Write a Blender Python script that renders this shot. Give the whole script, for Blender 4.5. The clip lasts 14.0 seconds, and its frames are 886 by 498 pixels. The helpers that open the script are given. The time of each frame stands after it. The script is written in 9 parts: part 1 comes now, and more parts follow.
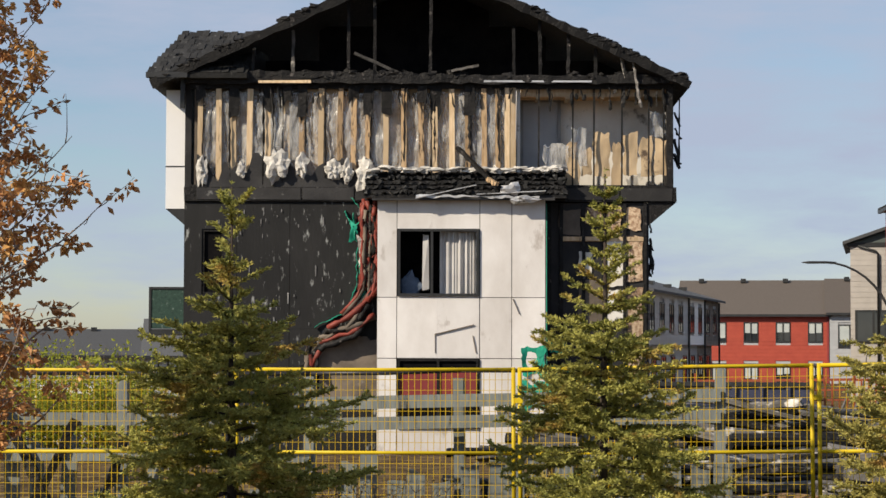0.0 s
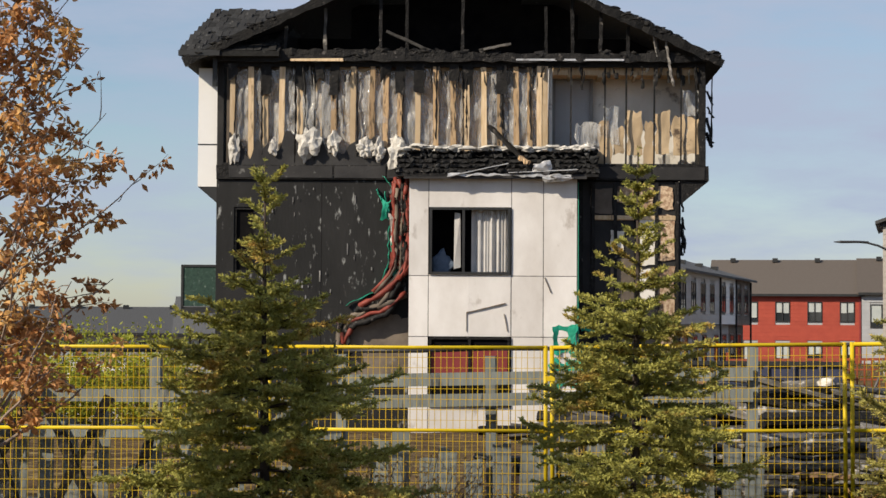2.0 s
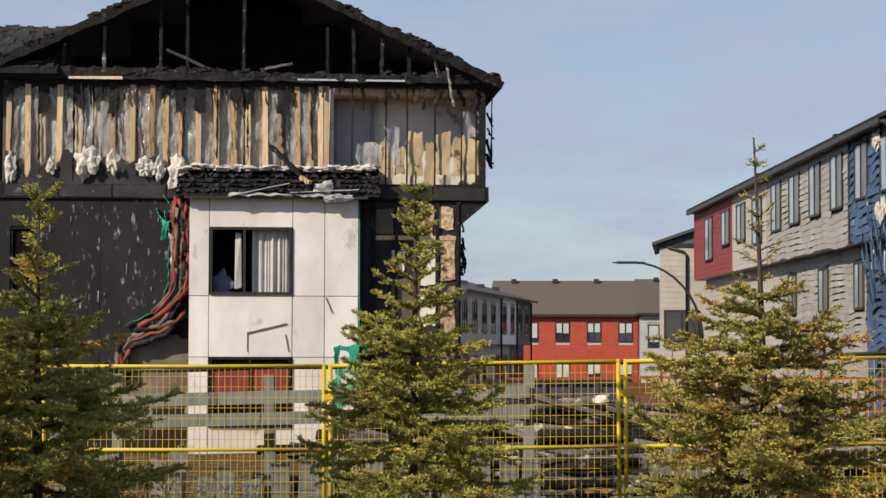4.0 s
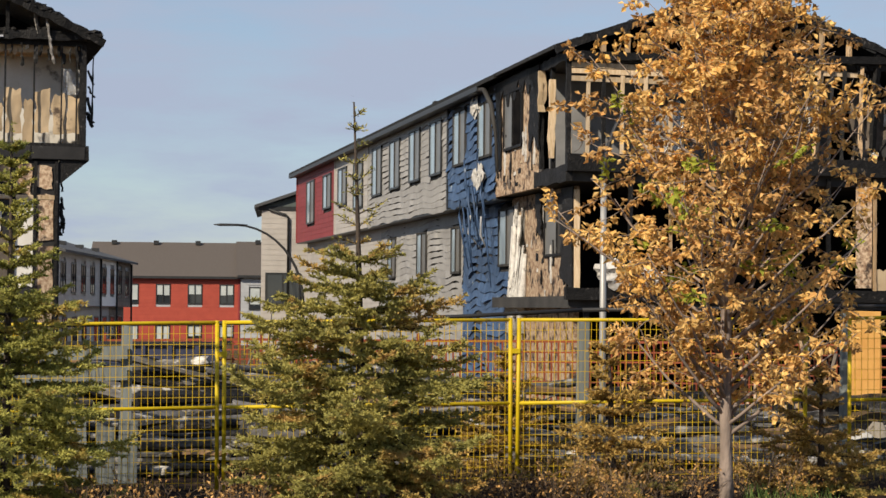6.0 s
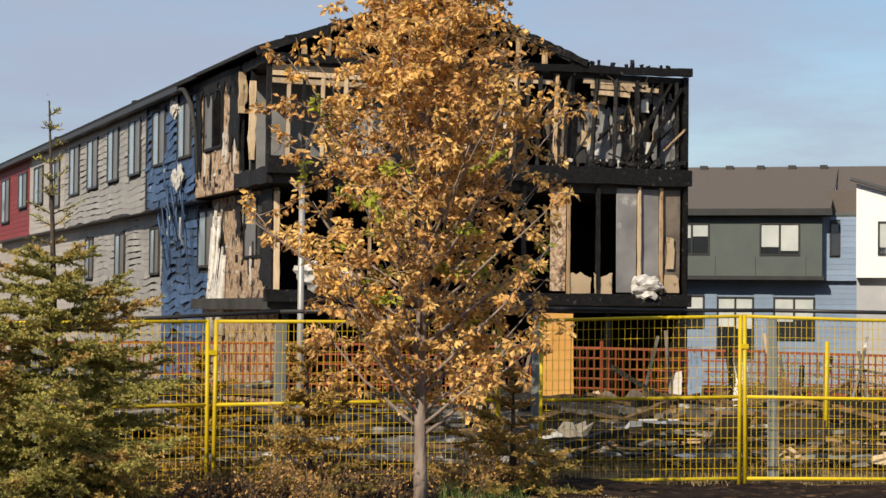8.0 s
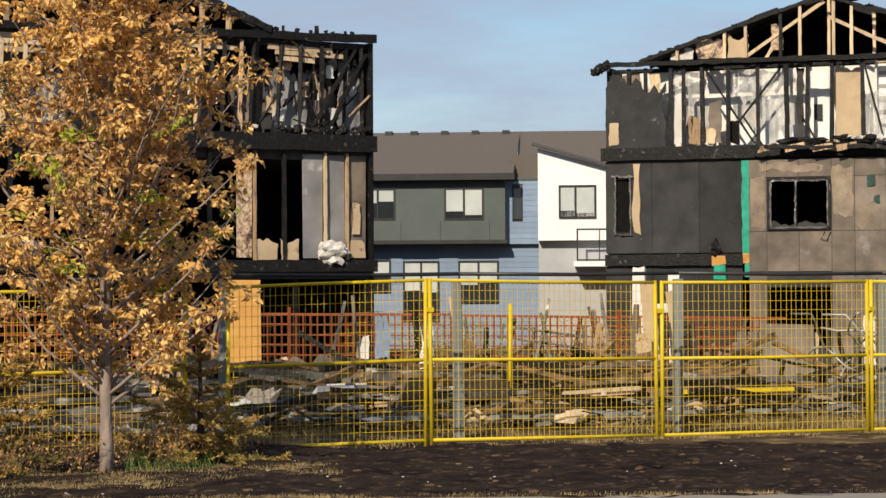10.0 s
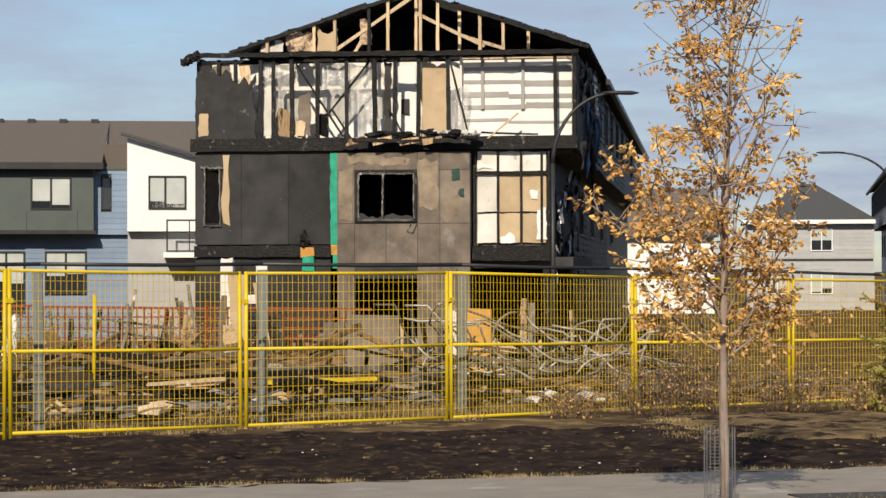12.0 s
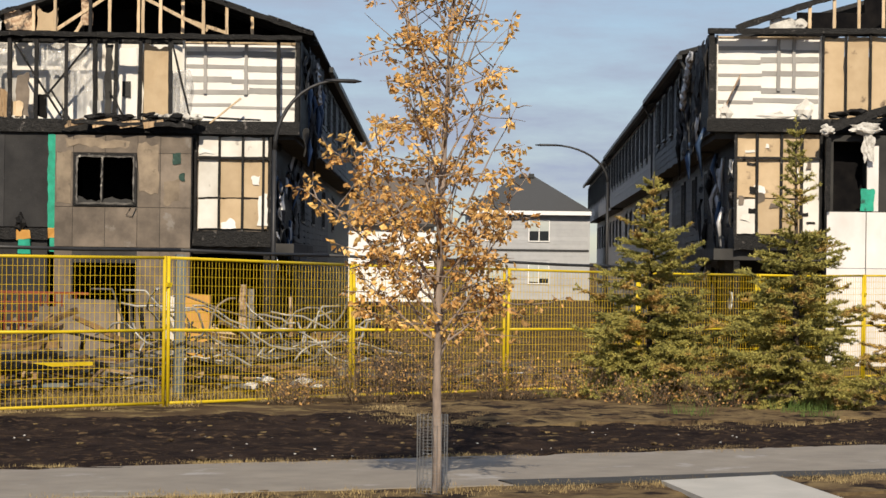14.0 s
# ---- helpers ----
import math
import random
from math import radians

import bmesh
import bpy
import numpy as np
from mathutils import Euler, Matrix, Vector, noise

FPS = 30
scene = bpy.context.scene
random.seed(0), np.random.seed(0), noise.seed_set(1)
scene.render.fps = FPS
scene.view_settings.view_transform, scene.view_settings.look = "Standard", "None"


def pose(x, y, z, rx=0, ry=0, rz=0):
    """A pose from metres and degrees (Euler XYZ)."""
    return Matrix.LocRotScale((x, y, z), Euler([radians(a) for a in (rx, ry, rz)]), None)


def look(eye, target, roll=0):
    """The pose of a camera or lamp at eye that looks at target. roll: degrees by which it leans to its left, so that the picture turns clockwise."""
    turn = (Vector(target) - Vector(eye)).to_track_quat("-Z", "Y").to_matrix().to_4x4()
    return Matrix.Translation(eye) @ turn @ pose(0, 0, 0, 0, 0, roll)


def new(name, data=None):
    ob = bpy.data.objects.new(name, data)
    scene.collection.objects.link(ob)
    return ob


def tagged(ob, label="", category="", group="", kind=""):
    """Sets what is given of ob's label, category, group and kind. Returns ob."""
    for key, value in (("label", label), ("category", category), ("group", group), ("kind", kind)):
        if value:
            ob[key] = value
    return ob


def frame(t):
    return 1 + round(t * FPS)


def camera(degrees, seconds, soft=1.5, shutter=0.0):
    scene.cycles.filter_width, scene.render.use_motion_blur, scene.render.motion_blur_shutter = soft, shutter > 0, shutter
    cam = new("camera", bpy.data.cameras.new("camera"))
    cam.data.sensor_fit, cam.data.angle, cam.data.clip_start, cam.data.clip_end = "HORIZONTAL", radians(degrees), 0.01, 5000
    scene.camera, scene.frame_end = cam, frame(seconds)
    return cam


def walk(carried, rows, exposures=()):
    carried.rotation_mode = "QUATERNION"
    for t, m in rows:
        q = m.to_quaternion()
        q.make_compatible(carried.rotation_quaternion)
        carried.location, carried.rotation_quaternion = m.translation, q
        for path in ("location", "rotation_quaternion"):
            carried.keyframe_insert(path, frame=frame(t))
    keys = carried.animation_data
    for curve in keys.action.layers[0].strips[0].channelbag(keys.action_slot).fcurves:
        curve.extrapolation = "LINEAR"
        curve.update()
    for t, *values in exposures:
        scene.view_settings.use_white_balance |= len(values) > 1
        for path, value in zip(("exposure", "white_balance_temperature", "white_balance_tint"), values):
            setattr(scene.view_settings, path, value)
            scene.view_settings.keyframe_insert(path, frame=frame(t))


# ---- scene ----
EYE = 1.75
PATH = [
    (0.0, 0.0, 0.0, -0.0, 0.0, 2.667, -0.178),
    (0.5, -0.009, 0.001, -0.003, 0.727, 2.438, -0.245),
    (1.0, -0.011, 0.003, -0.007, 1.238, 2.042, -0.31),
    (1.5, -0.015, -0.004, -0.007, 1.106, 1.967, -0.342),
    (2.0, -0.016, -0.011, -0.01, 0.862, 2.069, -0.353),
    (4.5, 0.048, -0.05, -0.046, -7.571, 2.736, -0.115),
    (5.0, 0.055, -0.062, -0.048, -10.218, 2.21, -0.193),
    (5.5, 0.049, -0.072, -0.048, -13.489, 2.012, -0.388),
    (6.0, 0.049, -0.083, -0.052, -16.346, 1.706, -0.466),
    (6.5, 0.06, -0.112, -0.055, -18.029, 1.435, -0.477),
    (7.0, 0.064, -0.156, -0.051, -20.496, 1.535, -0.461),
    (7.5, 0.048, -0.18, -0.051, -22.818, 1.788, -0.597),
    (10.0, 0.063, -0.179, -0.053, -33.471, 0.902, 0.287),
    (10.5, 0.092, -0.188, -0.051, -36.597, 0.907, 0.256),
    (11.0, 0.104, -0.202, -0.051, -38.286, 1.115, 0.068),
    (11.5, 0.109, -0.226, -0.058, -41.16, 0.953, 0.201),
    (12.0, 0.111, -0.266, -0.063, -44.865, 0.626, 0.138),
    (12.5, 0.09, -0.293, -0.062, -47.182, 0.72, -0.117),
    (13.0, 0.068, -0.314, -0.062, -49.413, 0.659, -0.522),
    (13.5, 0.066, -0.326, -0.061, -51.371, 0.361, -0.653),
    (14.0, 0.07, -0.337, -0.061, -52.671, 0.297, -0.72),
]
cam = camera(24.48, 14.0)
walk(cam, [(t, pose(x, y, EYE + z, 90 + pitch, roll, yaw)) for t, x, y, z, yaw, pitch, roll in PATH],
     exposures=[(0.0, 0.25), (5.0, 0.2), (9.0, 0.17), (14.0, 0.12)])

# ---- world, sun ----
SUN_AZ, SUN_EL = -125.0, 34.0
world = bpy.data.worlds.new("sky")
scene.world = world
world.use_nodes = True
wn, wl = world.node_tree.nodes, world.node_tree.links
sky = wn.new("ShaderNodeTexSky")
sky.sky_type = "NISHITA"
sky.sun_disc = False
sky.sun_elevation, sky.sun_rotation = radians(SUN_EL), radians(SUN_AZ)
sky.air_density, sky.dust_density, sky.ozone_density = 1.0, 0.4, 3.0
wc = wn.new("ShaderNodeTexCoord")
wmap = wn.new("ShaderNodeMapping")
wmap.inputs["Scale"].default_value = (1.0, 1.0, 4.6)
wl.new(wc.outputs["Generated"], wmap.inputs["Vector"])
cl = wn.new("ShaderNodeTexNoise")
cl.inputs["Scale"].default_value, cl.inputs["Detail"].default_value, cl.inputs["Roughness"].default_value = 4.6, 8.0, 0.62
wl.new(wmap.outputs["Vector"], cl.inputs["Vector"])
cr = wn.new("ShaderNodeMapRange")
cr.inputs["From Min"].default_value, cr.inputs["From Max"].default_value = 0.36, 0.64
cr.inputs["To Min"].default_value, cr.inputs["To Max"].default_value = 0.1, 1.0
wl.new(cl.outputs["Fac"], cr.inputs["Value"])
wm = wn.new("ShaderNodeMix")
wm.data_type = "RGBA"
wm.inputs["B"].default_value = (4.1, 4.72, 6.05, 1)
wl.new(cr.outputs["Result"], wm.inputs["Factor"])
wl.new(sky.outputs["Color"], wm.inputs["A"])
bg = wn["Background"]
bg.inputs["Strength"].default_value = 0.09
wl.new(wm.outputs["Result"], bg.inputs["Color"])

sun = new("sun", bpy.data.lights.new("sun", "SUN"))
sun.data.energy, sun.data.angle, sun.data.color = 4.8, radians(0.6), (1.0, 0.87, 0.68)
sa, se = radians(SUN_AZ), radians(SUN_EL)
SUN_DIR = Vector((math.sin(sa) * math.cos(se), math.cos(sa) * math.cos(se), math.sin(se)))
sun.matrix_world = look(SUN_DIR * 200, (0, 0, 0))

# ---- materials ----


def mat(name, col, col2=None, rough=0.8, scale=4.0, detail=6.0, bump=0.15, fine=30.0, metal=0.0, stretch=(1, 1, 1),
        spots=None, spot_amount=0.0, spot_scale=1.2, vary=0.0, spec=0.3, low=0.35, high=0.65, translucent=0.0):
    """Two scales of colour change, an optional third colour in spots, fine relief and a change from piece to piece."""
    m = bpy.data.materials.new(name)
    m.use_nodes = True
    n, l = m.node_tree.nodes, m.node_tree.links
    b = n["Principled BSDF"]
    b.inputs["Roughness"].default_value, b.inputs["Metallic"].default_value = rough, metal
    b.inputs["Specular IOR Level"].default_value = spec
    col2 = col2 or tuple(c * 0.7 for c in col)
    tc = n.new("ShaderNodeTexCoord")
    mp = n.new("ShaderNodeMapping")
    mp.inputs["Scale"].default_value = stretch
    l.new(tc.outputs["Object"], mp.inputs["Vector"])
    t1 = n.new("ShaderNodeTexNoise")
    t1.inputs["Scale"].default_value, t1.inputs["Detail"].default_value, t1.inputs["Roughness"].default_value = scale, detail, 0.6
    l.new(mp.outputs["Vector"], t1.inputs["Vector"])
    mr = n.new("ShaderNodeMapRange")
    mr.inputs["From Min"].default_value, mr.inputs["From Max"].default_value = low, high
    l.new(t1.outputs["Fac"], mr.inputs["Value"])
    mx = n.new("ShaderNodeMix")
    mx.data_type = "RGBA"
    mx.inputs["A"].default_value, mx.inputs["B"].default_value = (*col, 1), (*col2, 1)
    l.new(mr.outputs["Result"], mx.inputs["Factor"])
    out = mx.outputs["Result"]
    if spots:
        t2 = n.new("ShaderNodeTexNoise")
        t2.inputs["Scale"].default_value, t2.inputs["Detail"].default_value, t2.inputs["Roughness"].default_value = spot_scale, 8.0, 0.65
        l.new(mp.outputs["Vector"], t2.inputs["Vector"])
        r2 = n.new("ShaderNodeMapRange")
        c = 0.72 - 0.44 * spot_amount
        r2.inputs["From Min"].default_value, r2.inputs["From Max"].default_value = c - 0.04, c + 0.04
        l.new(t2.outputs["Fac"], r2.inputs["Value"])
        m2 = n.new("ShaderNodeMix")
        m2.data_type = "RGBA"
        m2.inputs["B"].default_value = (*spots, 1)
        l.new(r2.outputs["Result"], m2.inputs["Factor"])
        l.new(out, m2.inputs["A"])
        out = m2.outputs["Result"]
    if vary:
        oi = n.new("ShaderNodeObjectInfo")
        ge = n.new("ShaderNodeNewGeometry")
        ad = n.new("ShaderNodeMath")
        ad.operation = "ADD"
        l.new(oi.outputs["Random"], ad.inputs[0])
        l.new(ge.outputs["Random Per Island"], ad.inputs[1])
        fr = n.new("ShaderNodeMath")
        fr.operation = "FRACT"
        l.new(ad.outputs[0], fr.inputs[0])
        vr = n.new("ShaderNodeMapRange")
        vr.inputs["To Min"].default_value, vr.inputs["To Max"].default_value = 1 - vary, 1 + vary
        l.new(fr.outputs[0], vr.inputs["Value"])
        hs = n.new("ShaderNodeHueSaturation")
        l.new(vr.outputs["Result"], hs.inputs["Value"])
        l.new(out, hs.inputs["Color"])
        out = hs.outputs["Color"]
    l.new(out, b.inputs["Base Color"])
    t3 = n.new("ShaderNodeTexNoise")
    t3.inputs["Scale"].default_value, t3.inputs["Detail"].default_value = fine, 4.0
    l.new(mp.outputs["Vector"], t3.inputs["Vector"])
    bp = n.new("ShaderNodeBump")
    bp.inputs["Strength"].default_value, bp.inputs["Distance"].default_value = bump, 0.02
    l.new(t3.outputs["Fac"], bp.inputs["Height"])
    l.new(bp.outputs["Normal"], b.inputs["Normal"])
    if translucent:
        tr = n.new("ShaderNodeBsdfTranslucent")
        l.new(out, tr.inputs["Color"])
        ms = n.new("ShaderNodeMixShader")
        ms.inputs["Fac"].default_value = translucent
        l.new(b.outputs[0], ms.inputs[1])
        l.new(tr.outputs[0], ms.inputs[2])
        l.new(ms.outputs[0], n["Material Output"].inputs["Surface"])
    return m


CHAR = mat("charred wood", (0.006, 0.006, 0.0065), (0.017, 0.016, 0.016), 0.6, 9, bump=1.0, fine=24, spots=(0.11, 0.10, 0.095), spot_amount=0.17, spot_scale=6, vary=0.4, spec=0.2)
SOOT = mat("sooted sheathing", (0.022, 0.022, 0.024), (0.042, 0.041, 0.042), 0.85, 1.3, bump=0.3, fine=20, spots=(0.16, 0.16, 0.155), spot_amount=0.08, spot_scale=3.5, vary=0.25)
SOOT_PEEL = mat("sooted peeling sheathing", (0.012, 0.0125, 0.0135), (0.022, 0.022, 0.023), 0.85, 1.1, bump=0.35, fine=18, spots=(0.30, 0.31, 0.31), spot_amount=0.2, spot_scale=5.0, stretch=(1, 1, 0.4))
SOOT_BROWN = mat("smoke browned panel", (0.20, 0.163, 0.13), (0.10, 0.082, 0.067), 0.75, 1.5, bump=0.15, fine=24, spots=(0.2, 0.18, 0.16), spot_amount=0.14, spot_scale=2.0, vary=0.2)
SOOT_GREY = mat("smoke greyed board", (0.055, 0.053, 0.05), (0.028, 0.027, 0.027), 0.8, 1.2, bump=0.2, fine=20, vary=0.2)
# Near-black base puts the darkness of unlit rooms into the burnt colour.
DARK = mat("unlit burnt interior", (0.006, 0.006, 0.007), (0.014, 0.013, 0.013), 0.9, 2, spec=0.0)
LUMBER = mat("scorched lumber", (0.50, 0.36, 0.22), (0.36, 0.23, 0.12), 0.7, 3, bump=0.2, stretch=(6, 6, 1), spots=(0.03, 0.025, 0.02), spot_amount=0.33, spot_scale=2.2, vary=0.3)
LUMBER_CLEAN = mat("bare lumber", (0.64, 0.50, 0.34), (0.50, 0.36, 0.21), 0.65, 3, bump=0.15, stretch=(6, 6, 1), spots=(0.12, 0.08, 0.05), spot_amount=0.2, spot_scale=1.7, vary=0.25)
OSB = mat("strand board", (0.56, 0.43, 0.30), (0.30, 0.19, 0.12), 0.75, 11, bump=0.35, fine=45, spots=(0.045, 0.032, 0.027), spot_amount=0.36, spot_scale=2.6, vary=0.2, low=0.42, high=0.58)
DRYWALL = mat("smoked drywall", (0.72, 0.70, 0.66), (0.60, 0.57, 0.52), 0.85, 1.5, bump=0.05, spots=(0.20, 0.18, 0.16), spot_amount=0.16, spot_scale=1.4, vary=0.12)
DRYWALL_WHITE = mat("white drywall", (0.80, 0.79, 0.77), (0.72, 0.70, 0.67), 0.85, 1.2, bump=0.05)
DRYWALL_BACK = mat("brown drywall paper", (0.52, 0.40, 0.26), (0.43, 0.32, 0.20), 0.8, 1.6, bump=0.06, spots=(0.10, 0.07, 0.05), spot_amount=0.2, spot_scale=1.5, vary=0.15)
DRYWALL_GREY = mat("grey smoked interior wall", (0.26, 0.26, 0.26), (0.15, 0.15, 0.155), 0.85, 0.8, bump=0.05, spots=(0.5, 0.49, 0.47), spot_amount=0.2, spot_scale=0.9)
INSULATION = mat("torn white insulation", (0.66, 0.64, 0.60), (0.42, 0.40, 0.37), 0.95, 6, bump=0.9, fine=26, spots=(0.08, 0.075, 0.07), spot_amount=0.22, spot_scale=4)
WHITE_PANEL = mat("white fibre cement panel", (0.74, 0.72, 0.71), (0.60, 0.57, 0.55), 0.6, 1.1, bump=0.08, spots=(0.44, 0.40, 0.37), spot_amount=0.17, spot_scale=1.4, vary=0.08, stretch=(1, 1, 0.6))
WHITE_SIDING = mat("clean white siding", (0.80, 0.80, 0.80), (0.75, 0.75, 0.76), 0.55, 1.0, bump=0.04)
SHINGLE = mat("burnt asphalt shingle", (0.013, 0.013, 0.0135), (0.032, 0.032, 0.032), 0.9, 14, bump=0.5, fine=50, spots=(0.22, 0.22, 0.21), spot_amount=0.10, spot_scale=6, vary=0.4)
SHINGLE_BROWN = mat("brown asphalt shingle", (0.125, 0.106, 0.092), (0.092, 0.078, 0.069), 0.9, 20, bump=0.4, fine=60, vary=0.2)
SHINGLE_GREY = mat("grey asphalt shingle", (0.09, 0.093, 0.098), (0.065, 0.067, 0.07), 0.9, 20, bump=0.4, fine=60, vary=0.2)
RED_WRAP = mat("melted red membrane", (0.27, 0.05, 0.035), (0.13, 0.028, 0.02), 0.55, 3, bump=0.6, fine=9, spots=(0.03, 0.02, 0.02), spot_amount=0.25, spot_scale=2)
GREEN_WRAP = mat("green sheathing tape", (0.02, 0.36, 0.24), (0.015, 0.24, 0.16), 0.6, 4, bump=0.4, fine=12, spots=(0.02, 0.03, 0.03), spot_amount=0.15, spot_scale=3)
RED_SIDING = mat("red lap siding", (0.38, 0.068, 0.042), (0.33, 0.056, 0.036), 0.6, 2, bump=0.08, vary=0.05)
DARKRED_SIDING = mat("dark red lap siding", (0.24, 0.042, 0.042), (0.19, 0.032, 0.034), 0.6, 2, bump=0.08, vary=0.08)
GREY_SIDING = mat("heat warped grey siding", (0.33, 0.32, 0.305), (0.27, 0.26, 0.25), 0.6, 1.4, bump=0.1, vary=0.08)
BEIGE_SIDING = mat("beige lap siding", (0.43, 0.40, 0.37), (0.37, 0.345, 0.32), 0.6, 1.4, bump=0.1, vary=0.06)
BLUE_MELT = mat("melted blue siding", (0.062, 0.11, 0.21), (0.035, 0.066, 0.135), 0.5, 3, bump=0.3, fine=10, spots=(0.30, 0.36, 0.43), spot_amount=0.12, spot_scale=2.2, vary=0.25)
BLUE_SIDING = mat("light blue lap siding", (0.20, 0.27, 0.38), (0.17, 0.235, 0.34), 0.6, 1.4, bump=0.08, vary=0.06)
SLATE_PANEL = mat("grey green panel", (0.088, 0.106, 0.102), (0.074, 0.09, 0.087), 0.6, 1.0, bump=0.05, vary=0.05)
PALE_SIDING = mat("pale grey siding", (0.40, 0.41, 0.43), (0.35, 0.36, 0.38), 0.6, 1.4, bump=0.06, vary=0.06)
DARK_TRIM = mat("dark metal trim", (0.035, 0.036, 0.038), (0.025, 0.026, 0.027), 0.45, 3, bump=0.05)
# Dark from scorching, and darker still to stand for flanks in shade.
DARK_SIDING = mat("scorched and shade-darkened siding", (0.05, 0.055, 0.065), (0.025, 0.027, 0.03), 0.6, 1.5, bump=0.3, fine=12, spots=(0.18, 0.2, 0.23), spot_amount=0.16, spot_scale=1.8, vary=0.3)
# Pale blue base paints the sky's reflection into the glass.
PANE_PALE = mat("pane with painted sky reflection", (0.34, 0.42, 0.48), (0.24, 0.30, 0.35), 0.12, 1, bump=0.0, spec=0.8)
PANE_TAUPE = mat("dusty taupe pane", (0.17, 0.16, 0.145), (0.11, 0.105, 0.10), 0.3, 1, bump=0.0, spec=0.5)
GLASS = mat("window glass", (0.02, 0.024, 0.028), (0.03, 0.035, 0.04), 0.04, 1, bump=0.0, spec=0.9)
BLIND = mat("white blind", (0.50, 0.53, 0.52), (0.38, 0.42, 0.42), 0.8, 1, bump=0.05)
CURTAIN = mat("white curtain", (0.70, 0.69, 0.68), (0.58, 0.57, 0.57), 0.9, 2, bump=0.2, translucent=0.3)
CLOTH_BLUE = mat("blue cloth", (0.13, 0.17, 0.24), (0.08, 0.11, 0.16), 0.9, 4)
ALU = mat("bent aluminium flashing", (0.62, 0.62, 0.63), (0.42, 0.42, 0.43), 0.4, 3, bump=0.4, fine=8, metal=0.4, spots=(0.05, 0.05, 0.05), spot_amount=0.2, spot_scale=3)
YELLOW = mat("yellow powder coat", (0.62, 0.46, 0.012), (0.52, 0.37, 0.01), 0.45, 5, bump=0.05, spots=(0.30, 0.22, 0.05), spot_amount=0.1, spot_scale=3, vary=0.08)
WIRE = mat("yellow coated wire", (0.60, 0.41, 0.008), (0.50, 0.33, 0.008), 0.5, 5, bump=0.0)
POST_GREY = mat("grey stained timber", (0.20, 0.222, 0.218), (0.145, 0.16, 0.158), 0.8, 3, bump=0.3, stretch=(8, 8, 1), spots=(0.05, 0.05, 0.05), spot_amount=0.18, spot_scale=1.5, vary=0.12)
# Pale spots put highlights on the timber into its weathered colour.
ASH_WOOD = mat("weathered burnt timber with highlights", (0.17, 0.16, 0.15), (0.05, 0.048, 0.046), 0.85, 4, bump=0.6, stretch=(1, 1, 1), spots=(0.48, 0.45, 0.40), spot_amount=0.22, spot_scale=3, vary=0.5)
WOOD_RUST = mat("smoke-tanned wood", (0.235, 0.145, 0.072), (0.09, 0.058, 0.034), 0.85, 4, bump=0.4, spots=(0.03, 0.024, 0.02), spot_amount=0.3, spot_scale=4, vary=0.45)
WOOD_TAN = mat("scorched tan film", (0.27, 0.215, 0.155), (0.15, 0.118, 0.088), 0.7, 2.2, bump=0.4, fine=10, spots=(0.10, 0.08, 0.06), spot_amount=0.25, spot_scale=2.5, vary=0.15)
# Silvery spots paint the sun highlights of the stacked logs.
LOG_GREY = mat("silvery burnt log", (0.13, 0.125, 0.12), (0.03, 0.029, 0.028), 0.5, 5, bump=0.9, fine=18, spots=(0.36, 0.345, 0.32), spot_amount=0.28, spot_scale=5, vary=0.4, spec=0.4)
BARK = mat("tree bark", (0.33, 0.26, 0.215), (0.19, 0.15, 0.125), 0.9, 8, bump=0.6, fine=30, stretch=(1, 1, 0.4))
BARK_DARK = mat("dark spruce bark", (0.075, 0.058, 0.045), (0.045, 0.035, 0.03), 0.95, 8, bump=0.6, fine=30)
LEAF_GOLD = mat("golden dry leaf", (0.84, 0.58, 0.23), (0.70, 0.41, 0.11), 0.6, 1.5, bump=0.1, vary=0.4, translucent=0.35)
LEAF_BROWN = mat("brown dry leaf", (0.68, 0.42, 0.16), (0.48, 0.26, 0.085), 0.6, 1.5, bump=0.1, vary=0.4, translucent=0.3)
LEAF_RUST = mat("rusty dry leaf", (0.56, 0.29, 0.115), (0.36, 0.175, 0.07), 0.6, 1.5, bump=0.1, vary=0.4, translucent=0.3)
LEAF_GREEN = mat("late green leaf", (0.40, 0.42, 0.05), (0.28, 0.31, 0.04), 0.7, 1.5, bump=0.1, vary=0.3, translucent=0.35)
NEEDLE = mat("spruce needle", (0.44, 0.41, 0.105), (0.25, 0.26, 0.065), 0.75, 2.5, bump=0.1, vary=0.3, spots=(0.50, 0.33, 0.09), spot_amount=0.3, spot_scale=1.4, translucent=0.2)
NEEDLE_OLIVE = mat("olive spruce needle", (0.44, 0.385, 0.105), (0.25, 0.24, 0.07), 0.75, 2.5, bump=0.1, vary=0.3, spots=(0.50, 0.32, 0.10), spot_amount=0.34, spot_scale=1.4, translucent=0.2)
NEEDLE_DRY = mat("dry spruce needle", (0.52, 0.35, 0.10), (0.36, 0.24, 0.07), 0.75, 2.5, bump=0.1, vary=0.4, spots=(0.16, 0.16, 0.045), spot_amount=0.3, spot_scale=1.4, translucent=0.2)
TWIG = mat("dry twig", (0.20, 0.14, 0.09), (0.12, 0.085, 0.055), 0.9, 4, bump=0.1, vary=0.4)
GRASS_DRY = mat("dry grass", (0.33, 0.25, 0.12), (0.20, 0.145, 0.07), 0.9, 1.0, bump=0.1, vary=0.4)
GRASS_GREEN = mat("green weed", (0.09, 0.14, 0.03), (0.06, 0.1, 0.02), 0.8, 1.0, bump=0.1, vary=0.4)
